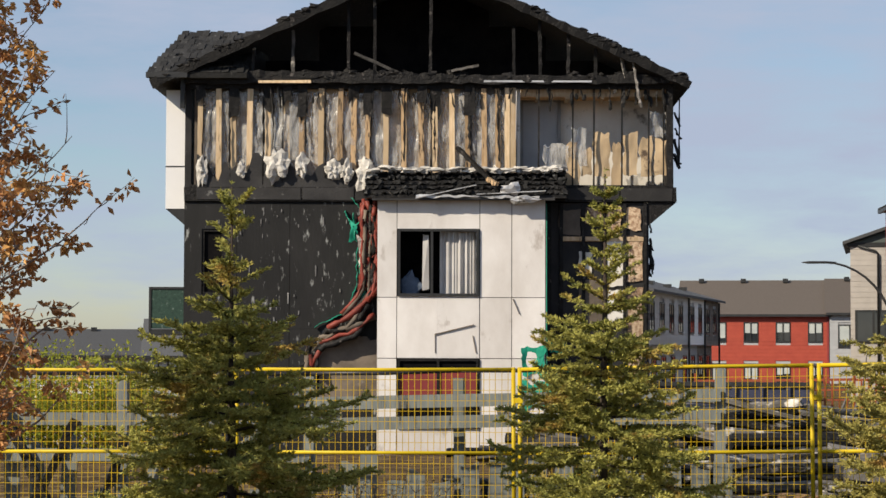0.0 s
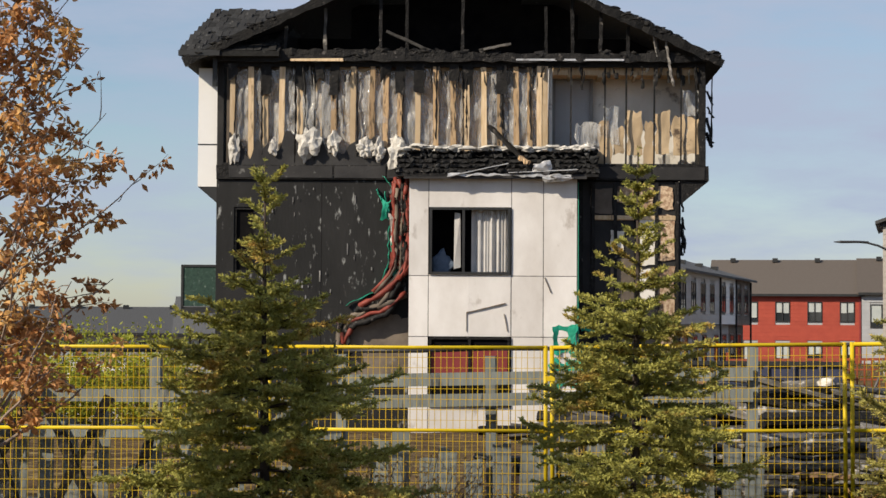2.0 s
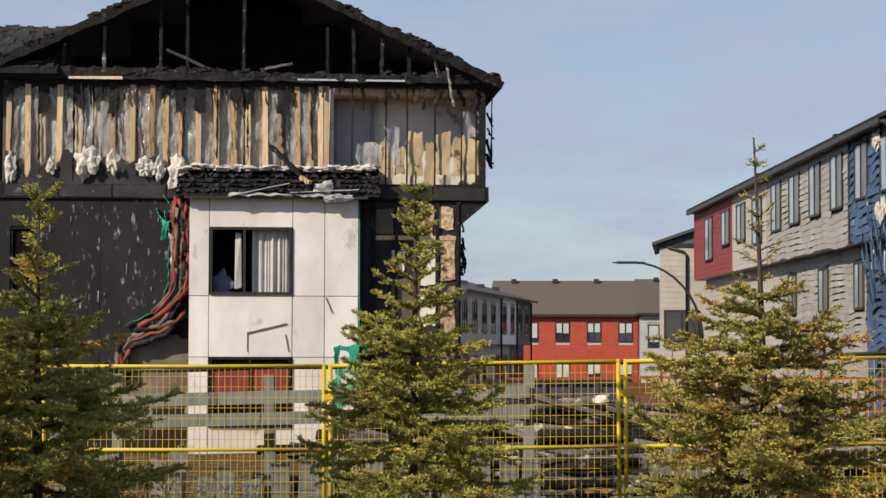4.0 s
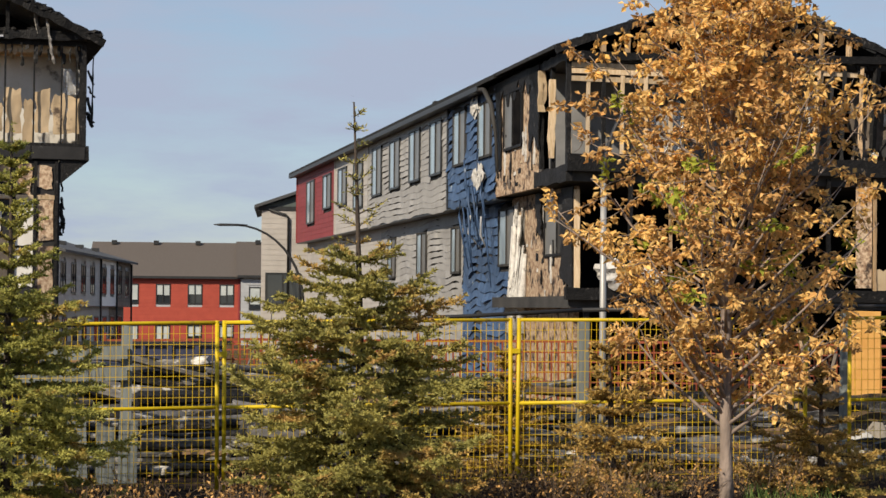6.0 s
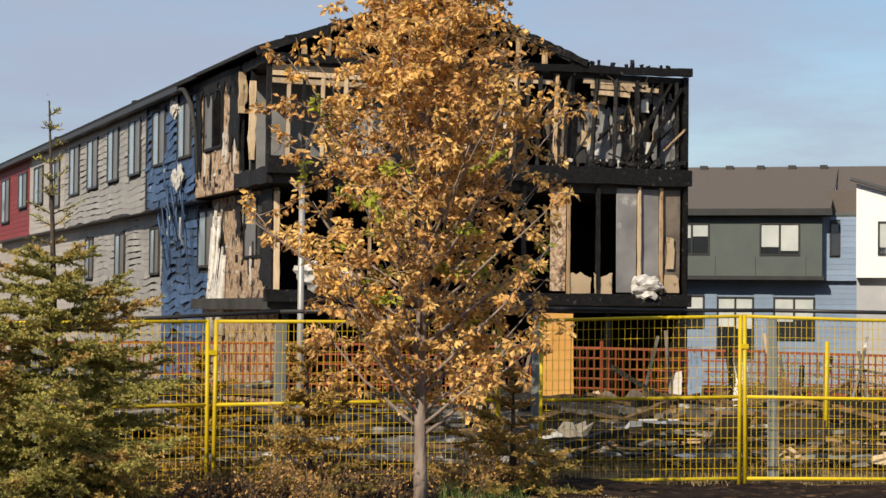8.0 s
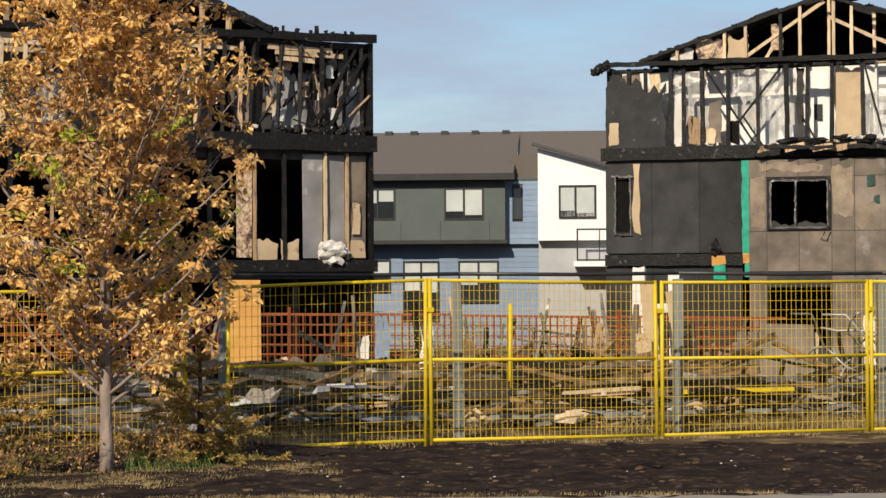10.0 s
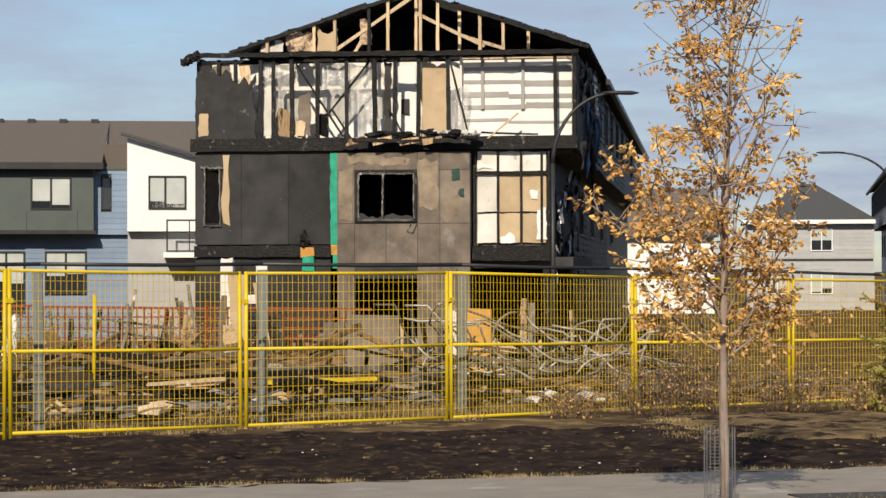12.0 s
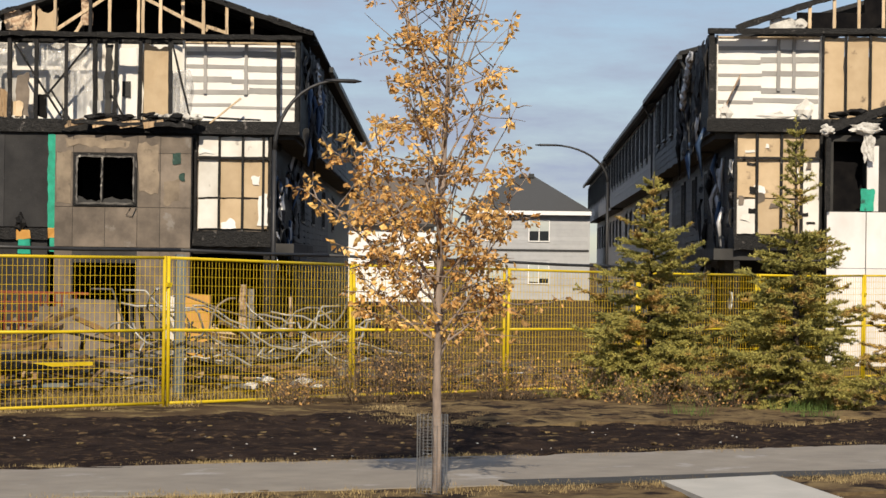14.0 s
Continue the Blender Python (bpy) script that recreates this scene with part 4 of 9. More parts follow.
    # gable and attic
    gable_roof(h, -0.75, 11.9, 5.65, 7.8, 10.7, -0.35, 9.0, CHAR, 0.62, True)
    # Black sheets stand in for the unlit depth of the attic.
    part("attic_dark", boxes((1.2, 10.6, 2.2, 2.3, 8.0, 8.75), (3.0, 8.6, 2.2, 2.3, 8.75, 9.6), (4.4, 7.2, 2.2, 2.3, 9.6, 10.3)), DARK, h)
    for u in (1.6, 2.55, 3.87, 4.5, 5.8, 7.78, 8.4, 9.05, 9.7, 10.4):
        bm = bmesh.new()
        top = 7.85 + (min(u + 0.6, 11.9 - u)) * 0.45
        beam(bm, (u, -0.02, 8.05), (u + rnd.uniform(-0.03, 0.03), -0.02, max(8.4, top - rnd.choice((0.0, 0.1, 0.5)))), rnd.uniform(0.05, 0.1), 0.08, 0.25, 9)
        part("gable_stud", bm, CHAR if u != 2.55 else ASH_WOOD, h)
    bm = bmesh.new()
    beam(bm, (0.0, -0.1, 7.98), (11.6, -0.1, 7.98), 0.2, 0.2, 0.25, 50)
    beam(bm, (0.3, -0.16, 8.12), (7.0, -0.14, 8.05), 0.1, 0.16, 0.5, 50)
    beam(bm, (7.0, -0.14, 8.0), (11.5, -0.14, 7.95), 0.09, 0.14, 0.3, 30)
    for i in range(26):
        u = rnd.uniform(0.4, 11.3)
        clump(bm, (u, -0.12, 8.08 + rnd.uniform(-0.04, 0.06)), (0.14, 0.09, 0.08), i * 1.7, 0.8, 2)
    part("charred_top_plate", bm, CHAR, h, "charred and ragged top plate")
    bm = bmesh.new()
    beam(bm, (4.0, -0.1, 8.6), (5.3, 0.1, 8.05), 0.1, 0.08, 0.2, 6)
    beam(bm, (6.3, -0.2, 8.16), (6.95, -0.2, 8.3), 0.16, 0.06, 0.15, 5)
    pieces(h, "fallen_rafter", bm, ASH_WOOD)
    part("flashing_strip", boxes((6.9, 9.6, -0.2, -0.18, 7.9, 7.95), jitter=0.01), ALU, h)
    part("flashing_strip", boxes((1.75, 3.0, -0.21, -0.19, 7.88, 7.95), jitter=0.01), LUMBER_CLEAN, h)
    bm = bmesh.new()
    beam(bm, (10.55, -0.25, 8.45), (10.75, -0.3, 7.3), 0.12, 0.06, 0.35, 12)
    beam(bm, (10.3, -0.25, 8.5), (10.38, -0.2, 8.0), 0.04, 0.06, 0.35, 6)
    part("hanging_strip", bm, ASH_WOOD, h)
    # shingled side roof on the left
    ztop = 9.5
    bm = bmesh.new()
    vs = [bm.verts.new(c) for c in ((-0.85, -0.4, 8.1), (1.5, -0.4, 8.1), (1.7, 2.6, ztop), (-0.4, 2.6, ztop), (-0.85, -0.4, 7.98), (1.5, -0.4, 7.98), (1.7, 2.6, 8.0), (-0.4, 2.6, 8.0))]
    for fc in ((0, 1, 2, 3), (4, 7, 6, 5), (0, 4, 5, 1), (0, 3, 7, 4), (1, 5, 6, 2), (2, 6, 7, 3)):
        bm.faces.new([vs[k] for k in fc])
    part("side_roof_deck", bm, SHINGLE, h)
    bm = bmesh.new()
    for j in range(9):
        for i in range(13):
            if rnd.random() < 0.12:
                continue
            y, a = -0.4 + j * 0.33, -0.85 + j * 0.05 + i * 0.175
            z = 8.1 + (ztop - 8.1) * (y + 0.4) / 3.0
            tilt = Matrix.Translation((a, y, z)) @ Matrix.Rotation(0.43 + rnd.uniform(0, 0.12), 4, "X") @ Matrix.Rotation(rnd.uniform(-0.1, 0.1), 4, "Y")
            box(bm, 0, 0.168, 0, 0.4, 0.0, 0.02, 0.008, m=tilt)
    part("side_roof_shingles", bm, SHINGLE, h, "curled grey shingles on the side roof")
    part("fascia", boxes((-0.86, 0.1, -0.45, -0.39, 7.98, 8.12), jitter=0.01), DARK_TRIM, h)
    part("downspout", boxes((-0.1, 0.0, -0.12, -0.02, 7.3, 8.0), jitter=0.01), DARK_TRIM, h)
    # balcony with privacy mesh
    b = thing("balcony", HOUSE_1, "side balcony screened with dark green mesh", "balcony")
    part("deck", boxes((-1.3, 0.0, 3.0, 4.6, 1.95, 2.1)), DARK_TRIM, b)
    part("screen", boxes((-1.26, -0.04, 3.0, 3.02, 2.12, 3.1)), MESH_GREEN, b)
    part("rail", boxes((-1.3, 0.0, 2.98, 3.04, 3.1, 3.16), (-1.3, -1.24, 2.98, 3.04, 2.1, 3.1)), DARK_TRIM, b)
    part("bracket", boxes((-0.3, -0.06, 3.2, 4.4, ZG, 1.95)), SOOT_GREY, b)
    return h


def gable_roof(h, u0, u1, um, zs, zp, y0, depth, material, keep=1.0, ragged=False):
    """Two roof slopes of thick deck; the front part is burnt through and ragged."""
    for a, b in ((u0, um), (u1, um)):
        bm = bmesh.new()
        n = 10
        for i in range(n):
            f, g = i / n, (i + 1) / n
            ua, ub = a + (b - a) * f, a + (b - a) * g
            za, zb = zs + (zp - zs) * f, zs + (zp - zs) * g
            cut = y0 + (rnd.uniform(0, 0.25) if ragged else 0)
            vs = [bm.verts.new(c) for c in ((ua, cut, za), (ub, cut, zb), (ub, depth, zb), (ua, depth, za), (ua, cut, za + 0.14), (ub, cut, zb + 0.14), (ub, depth, zb + 0.14), (ua, depth, za + 0.14))]
            for fc in ((0, 1, 2, 3), (4, 7, 6, 5), (0, 4, 5, 1), (2, 6, 7, 3), (0, 3, 7, 4), (1, 5, 6, 2)):
                bm.faces.new([vs[k] for k in fc])
        bmesh.ops.remove_doubles(bm, verts=bm.verts, dist=1e-4)
        part("roof_slope", bm, SHINGLE, h, "burnt shingled roof slope")
        if ragged:
            bm = bmesh.new()
            beam(bm, (a, y0 - 0.05, zs + 0.02), (b, y0 - 0.05, zp + 0.02), 0.1, 0.22, 0.3, 40)
            for i in range(22):
                f = rnd.random()
                clump(bm, (a + (b - a) * f, y0, zs + (zp - zs) * f + 0.12), (0.16, 0.12, 0.07), i * 2.3, 0.8, 2)
            part("barge_rafter", bm, CHAR, h, "ragged charred rafter edge")


burnt_house_one()

# ---- second burnt house: a row of units with a burnt end ----
def side_part(parent, name, bm, material, label="", u=0.0):
    """A part built as a front that faces -y, turned so that it faces -x on the plane x = u; its x runs into the house."""
    bm.transform(Matrix(((0, 1, 0, u), (1, 0, 0, 0), (0, 0, 1, 0), (0, 0, 0, 1))))
    bmesh.ops.reverse_faces(bm, faces=bm.faces)
    return part(name, bm, material, parent, label)


def side_window(parent, v0, v1, z0, z1, u, frame_mat=DARK_TRIM, pane=GLASS, sign=1, pane2=None):
    bm = bmesh.new()
    w = 0.07
    for b in ((v0, v1, z1 - w, z1), (v0, v1, z0, z0 + w), (v0, v0 + w, z0, z1), (v1 - w, v1, z0, z1), ((v0 + v1) / 2 - 0.03, (v0 + v1) / 2 + 0.03, z0, z1)):
        box(bm, b[0], b[1], -0.045, 0.05, b[2], b[3])
    if sign < 0:
        bm.transform(Matrix.Diagonal((1, -1, 1, 1)))
    win = side_part(parent, "window", bm, frame_mat, u=u)
    vm = (v0 + v1) / 2
    for a, b, m in ((v0 + w, vm - 0.03, pane2 or pane), (vm + 0.03, v1 - w, pane)):
        bm = boxes((a, b, 0.0 if sign > 0 else -0.02, 0.02 if sign > 0 else 0.0, z0 + w, z1 - w))
        side_part(win, "pane", bm, m, u=u - 0.015 * sign)
    return win


def burnt_house_two():
    h = thing("burnt_house", HOUSE_2, "row of townhouses with one end burnt open", "house", "burnt houses")
    W2, DEP, EV = 11.15, 47.0, 7.8
    for z in (2.05, 5.05):
        part("floor_slab", boxes((0.12, W2 - 0.12, 0.16, 8.0, z - 0.28, z)), SOOT_GREY, h)
    part("row_core", boxes((0.55, W2, 8.0, DEP, ZG, 4.75), (0.05, W2, 8.0, DEP, 4.75, EV)), SOOT_GREY, h)
    part("foundation", boxes((0.5, W2 - 0.05, 0.1, DEP, ZG - 0.6, ZG + 0.12)), CONCRETE, h)
    part("back_room_wall", boxes((0.3, 4.4, 2.6, 2.7, 5.05, 7.6)), DRYWALL_GREY, h, "smoked grey room wall")
    part("back_room_wall", boxes((4.4, 7.6, 2.4, 2.5, 5.05, 7.6)), DRYWALL_GREY, h)
    for a, b, y, m in ((7.5, 8.45, 0.7, SOOT_BROWN), (8.5, 9.5, 0.5, DRYWALL_GREY), (9.3, 10.3, 0.62, SOOT_BROWN), (10.3, 11.0, 0.4, DRYWALL_GREY)):
        bm = bmesh.new()
        ragged_sheet(bm, a, b, 5.1, 7.5, y, 16, 0.7, 0.1, 0.02, 0.15, 0.18, seed=a * 3, warp=0.08, rows=10)
        part("back_room_wall", bm, m, h)
    # Near-black wall stands for the darkness deep in the lower rooms.
    part("back_room_wall", boxes((0.7, 10.9, 5.0, 5.1, ZG, 4.75)), DARK, h)
    # side cladding, unit by unit
    units = (("melted", 7.2, 13.5, BLUE_MELT, 0.11, 0.24, "buckled melted blue siding"), ("warped", 13.5, 27.6, GREY_SIDING, 0.05, 0.2, "heat-warped grey lap siding"),
             ("beige", 27.6, 35.6, BEIGE_SIDING, 0.0, 0.2, "beige lap siding"), ("red", 35.6, 47.0, DARKRED_SIDING, 0.0, 0.2, "dark red lap siding"))
    wins = [(41.3, 43.6, 5.42, 7.32), (36.5, 38.7, 5.85, 7.3), (32.5, 34.6, 5.8, 7.3), (28.7, 30.8, 5.5, 7.25), (24.7, 26.6, 5.76, 7.5), (21.2, 23.1, 5.8, 7.5), (17.7, 19.5, 5.84, 7.55),
            (14.3, 16.1, 5.84, 7.55), (10.9, 12.6, 5.9, 7.55), (7.7, 9.3, 5.9, 7.48)]
    low = [(13.8, 15.1, 2.8, 4.25), (6.95, 8.8, 2.9, 4.5), (19.0, 20.6, 2.8, 4.25), (24.5, 26.0, 2.8, 4.25)]
    for nm, a, b, m, warp, step, lab in units:
        top = EV - 0.05
        bot = 4.72
        boards(h, a, b, bot, top, step, warp, a, wins, m, lab, 0.03)
        boards(h, a, b, ZG, 4.7, step, warp * 1.2, a + 3, low, m if nm != "red" else BEIGE_SIDING, lab if nm != "red" else "beige lap siding", 0.53)
        part("corner_trim", boxes((-0.02, 0.05, b - 0.06, b + 0.06, bot, top)), DARK_TRIM if nm == "melted" else m, h)
        part("overhang_soffit", boxes((0.02, 0.56, a, b, 4.68, 4.72)), DARK_TRIM, h)
    for i, w in enumerate(wins):
        side_window(h, *w, 0.0, DARK_TRIM if i < 8 else SOOT_GREY, PANE_PALE, 1, PANE_TAUPE)
    for w in low:
        side_window(h, *w, 0.5, SOOT_GREY, PANE_PALE, 1, PANE_TAUPE)
    # melted strips hanging on the blue part
    for i in range(16):
        v = rnd.uniform(7.2, 11.5)
        z = rnd.uniform(4.2, 6.2)
        bm = bmesh.new()
        pts = [(-0.05 - 0.1 * rnd.random(), v, z), (-0.12, v + rnd.uniform(-0.3, 0.1), z - 0.5), (-0.08 + 0.3 * rnd.random(), v + rnd.uniform(-0.4, 0.2), z - rnd.uniform(0.9, 2.0))]
        tube(bm, pts, [0.03, 0.04, 0.012], 4)
        part("melted_strip", bm, BLUE_MELT if i % 8 else PALE_SIDING, h, "hanging strip of melted siding")
    for c, s, q in (((-0.08, 9.0, 5.45), (0.06, 0.7, 0.28), 1), ((-0.05, 9.6, 7.4), (0.05, 0.4, 0.25), 2), ((0.45, 6.6, 4.2), (0.05, 0.15, 0.3), 3)):
        bm = bmesh.new()
        clump(bm, c, s, q, 0.8, 3)
        part("bare_wrap_patch", bm, INSULATION, h, "white wrap bared under melted siding")
    # burnt corner: strand board, char, white drip
    part("corner_wall", boxes((0.5, 0.65, 1.1, 7.3, ZG, 4.72)), OSB, h, "bared strand board wall")
    part("corner_wall", boxes((0.02, 0.15, 2.7, 7.3, 4.75, 7.75)), OSB, h, "bared and charred strand board wall")
    for a, b, c, d, ra, rb, q, u in ((2.6, 7.2, 7.05, 7.8, 0.1, 0.5, 6.6, 0.0), (2.5, 3.5, 5.6, 7.8, 0.1, 0.5, 9.4, 0.0), (6.5, 7.1, 5.3, 7.8, 0.2, 0.4, 3.3, 0.0), (0.9, 2.0, 2.2, 4.7, 0.1, 0.3, 8.1, 0.44), (3.9, 4.4, 3.4, 4.7, 0.2, 0.4, 5.2, 0.44)):
        bm = bmesh.new()
        ragged_sheet(bm, a, b, c, d, -0.03, 30, 0.0, rb, 0.03, ra, 0.25, seed=q, rows=12)
        side_part(h, "char_skin", bm, CHAR, u=u)
    side_window(h, 4.2, 6.2, 5.9, 7.45, 0.0, CHAR, PANE_TAUPE, 1, DARK)
    side_window(h, 1.3, 3.8, 3.05, 4.6, 0.5, CHAR, PANE_TAUPE, 1, SOOT_GREY)
    for i in range(40):
        v, z = rnd.uniform(3.6, 6.7), rnd.choice((rnd.uniform(4.8, 6.1), rnd.uniform(2.1, 4.4)))
        bm = bmesh.new()
        w, hh = rnd.uniform(0.06, 0.3), rnd.uniform(0.05, 0.3)
        ragged_sheet(bm, v, v + w, z, z + hh, -0.02, 5, 0.4 * hh, 0.4 * hh, 0.012, 0.05, 0.05, seed=i * 1.9, rows=4)
        side_part(h, "wall_flake", bm, (INSULATION, SOOT_BROWN, CHAR, DRYWALL_BACK)[i % 4], u=0.02 if z > 4.75 else 0.5)
    for i in range(22):
        v, up = rnd.uniform(2.9, 7.2), i % 2
        z = rnd.uniform(5.3, 7.2) if up else rnd.uniform(2.2, 4.6)
        beams(h, "pale_streak", INSULATION if i % 3 else CHAR, ((0.0 if up else 0.48, v, z), (0.0 if up else 0.48, v + rnd.uniform(-0.08, 0.08), z - rnd.uniform(0.3, 0.9)), 0.03, rnd.uniform(0.05, 0.16), 0.5, 5))
    for i in range(14):
        bm = bmesh.new()
        v = 5.7 + i * 0.1
        tube(bm, [(0.46, v, rnd.uniform(2.8, 4.5)), (0.42, v + 0.05, 2.2), (0.4, v + rnd.uniform(-0.2, 0.2), rnd.uniform(1.0, 1.9))], [0.06, 0.12, 0.14], 5)
        part("melted_drip", bm, INSULATION, h, "white melted foam running down the wall")
    beams(h, "corner_stud", CHAR, *[((0.08, v, 4.8), (0.08, v, 7.7), 0.11, 0.11, 0.2, 10) for v in (0.12, 1.5, 2.6)])
    beams(h, "corner_beam", CHAR, ((0.08, 0, 7.7), (0.08, 8, 7.7), 0.2, 0.22, 0.25, 24), ((0.08, 0, 4.95), (0.08, 3.0, 4.95), 0.16, 0.4, 0.15, 10))
    bm = bmesh.new()
    beam(bm, (0.03, 1.4, 5.4), (0.03, 1.4, 7.3), 0.16, 0.1, 0.3, 8)
    beam(bm, (0.03, 2.4, 6.6), (0.03, 2.4, 7.6), 0.2, 0.1, 0.3, 6)
    beam(bm, (0.5, 0.75, 2.0), (0.5, 0.8, 4.6), 0.12, 0.12, 0.1, 8)
    part("scorched_post", bm, LUMBER_CLEAN, h)
    bm = bmesh.new()
    tube(bm, [(-0.3, 8.5, 7.75), (-0.25, 7.6, 7.7), (-0.2, 6.9, 7.2), (-0.15, 6.6, 6.4), (-0.1, 6.5, 5.2)], [0.06, 0.07, 0.07, 0.05, 0.03], 6)
    part("drooping_gutter", bm, SOOT_GREY, h, "gutter melted and drooping")
    # eave, gutter, roof
    part("gutter", boxes((-0.36, -0.22, 8.0, DEP + 0.2, 7.7, 7.84)), DARK_TRIM, h, "dark eave gutter")
    part("soffit", boxes((-0.34, 0.05, 8.0, DEP, 7.72, 7.76)), DARK_TRIM, h)
    bm = bmesh.new()
    for a, b in ((-0.35, 4.3), (8.7, 4.3)):
        zs, zp = 7.82, 9.35
        y0 = 6.0
        vs = [bm.verts.new(c) for c in ((a, y0, zs), (b, y0, zp), (b, DEP + 0.2, zp), (a, DEP + 0.2, zs), (a, y0, zs + 0.12), (b, y0, zp + 0.12), (b, DEP + 0.2, zp + 0.12), (a, DEP + 0.2, zs + 0.12))]
        for fc in ((0, 1, 2, 3), (4, 7, 6, 5), (0, 4, 5, 1), (2, 6, 7, 3), (0, 3, 7, 4), (1, 5, 6, 2)):
            bm.faces.new([vs[k] for k in fc])
    part("roof", bm, SHINGLE, h, "dark shingled row roof")
    for v, v1 in ((14, 14.35), (28, 28.35)):
        part("roof_rib", boxes((-0.3, 0.05, v, v1, 7.8, 8.02)), SHINGLE, h)
    part("attic_floor", boxes((0.15, W2 - 0.15, 0.25, 8.0, 7.62, 7.8), jitter=0.02), SOOT_GREY, h, "burnt attic floor")
    # burnt front gable
    for k, (ua, ub, za, zb) in enumerate(((-0.3, 4.3, 7.85, 9.45), (8.2, 4.3, 7.98, 9.45))):
        bm = bmesh.new()
        beam(bm, (ua, -0.1, za), (ub, -0.1, zb), 0.1, 0.2, 0.25, 30)
        for i in range(12):
            f = rnd.random()
            clump(bm, (ua + (ub - ua) * f, 0.3, za + (zb - za) * f + 0.05), (0.18, 0.3, 0.06), i + k * 20.0, 0.8, 2)
        part("gable_rafter", bm, CHAR, h, "charred gable rafter")
        bm = bmesh.new()
        n = 8
        for i in range(n):
            f, g = i / n, (i + 1) / n
            pts = [(ua + (ub - ua) * f, za + (zb - za) * f), (ua + (ub - ua) * g, za + (zb - za) * g)]
            y0 = rnd.uniform(0.0, 0.5)
            vs = [bm.verts.new((pts[q][0], y, pts[q][1] + dz)) for dz in (0.03, 0.12) for y in (y0, 6.2) for q in (0, 1)]
            for fc in ((0, 1, 3, 2), (4, 6, 7, 5), (0, 4, 5, 1), (2, 3, 7, 6), (0, 2, 6, 4), (1, 5, 7, 3)):
                bm.faces.new([vs[q] for q in fc])
        bmesh.ops.remove_doubles(bm, verts=bm.verts, dist=1e-4)
        part("roof_deck", bm, SHINGLE, h)
    for i, u in enumerate((0.9, 1.5, 2.3, 3.0, 3.6, 4.3, 5.0, 5.7, 6.4, 7.1)):
        bm = bmesh.new()
        zt = min(7.85 + (u + 0.3) * 0.34, 9.45 - max(0, u - 4.3) * 0.38)
        beam(bm, (u, 0.0, 7.8), (u, 0.0, zt), 0.12, 0.08, 0.1, 6)
        part("gable_stud", bm, LUMBER if i % 4 < 2 else CHAR, h)
    # Stepped black sheets take the place of the attic's shade.
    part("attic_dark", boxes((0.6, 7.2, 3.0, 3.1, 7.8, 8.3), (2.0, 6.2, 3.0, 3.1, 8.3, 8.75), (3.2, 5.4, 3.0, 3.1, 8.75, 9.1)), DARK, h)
    # front, upper storey
    beams(h, "rim_beam", CHAR, ((0, 0.0, 7.72), (W2, 0.0, 7.9), 0.2, 0.2, 0.15, 30), ((0, -0.02, 5.2), (W2, -0.02, 5.2), 0.2, 0.42, 0.08, 24), ((0, -0.02, 2.1), (W2, -0.02, 2.1), 0.2, 0.3, 0.08, 24), label="charred rim beam")
    for i in range(12):
        u = rnd.uniform(7.5, 10.5)
        beams(h, "charred_stub", CHAR, ((u, 0, 7.9), (u + rnd.uniform(-0.05, 0.05), 0, 8.0 + rnd.uniform(0, 0.16)), 0.1, 0.08, 0.4, 3))
    for z, a, b in ((7.52, 0.15, 4.4), (7.38, 0.15, 4.2), (7.2, 0.15, 3.4), (7.45, 8.4, 10.3), (7.58, 8.2, 10.0), (7.3, 8.6, 9.5), (7.52, 6.0, 7.6)):
        bm = bmesh.new()
        beam(bm, (a, 0.1, z), (b, 0.15, z - 0.03), 0.05, 0.12, 0.12, 8)
        part("bare_plate", bm, LUMBER_CLEAN, h)
    for i, u in enumerate((0.12, 0.55, 0.95, 1.4, 2.0, 2.6)):
        bm = bmesh.new()
        beam(bm, (u, 0.12, 5.3), (u + rnd.uniform(-0.03, 0.03), 0.12, 7.3), 0.07, 0.09, 0.12, 6)
        part("front_stud", bm, CHAR if i == 2 else LUMBER_CLEAN, h)
    u = 3.0
    while u < 11.0:
        bm = bmesh.new()
        beam(bm, (u, 0.05 + rnd.uniform(0, 0.3), 5.35), (u + rnd.uniform(-0.12, 0.12), 0.08, 7.7), rnd.uniform(0.06, 0.15), 0.1, 0.25, 10)
        part("front_stud", bm, rnd.choice((CHAR, CHAR, LUMBER)) if u < 7.5 else CHAR, h)
        u += rnd.uniform(0.3, 0.5) if u < 7.5 else rnd.uniform(0.5, 0.85)
    for p, q, w in (((9.3, 0.1, 5.4), (10.6, 0.05, 7.6), 0.1), ((9.8, 0.1, 5.4), (10.9, 0.05, 7.5), 0.12), ((8.7, 0.3, 6.1), (9.5, 0.3, 6.9), 0.08), ((5.0, 0.2, 5.4), (6.0, 0.4, 6.8), 0.07)):
        bm = bmesh.new()
        beam(bm, p, q, w, 0.06, 0.25, 9)
        part("leaning_stud", bm, CHAR, h)
    for i in range(46):
        u, z = (rnd.uniform(3.0, 10.9) if i < 26 else rnd.uniform(7.6, 10.7)), rnd.uniform(5.45, 7.2)
        s = rnd.uniform(0.12, 0.4)
        bm = bmesh.new()
        ragged_sheet(bm, u, u + s, z, z + s * rnd.uniform(0.8, 2.2), 0.15 + rnd.uniform(0, 0.8), 9, 0.2 * s, 0.2 * s, 0.012, 0.06, 0.06, seed=i * 1.1, warp=0.06)
        part("torn_board", bm, rnd.choice((DRYWALL, SOOT_BROWN, DRYWALL_BACK, SOOT_GREY, DRYWALL)), h)
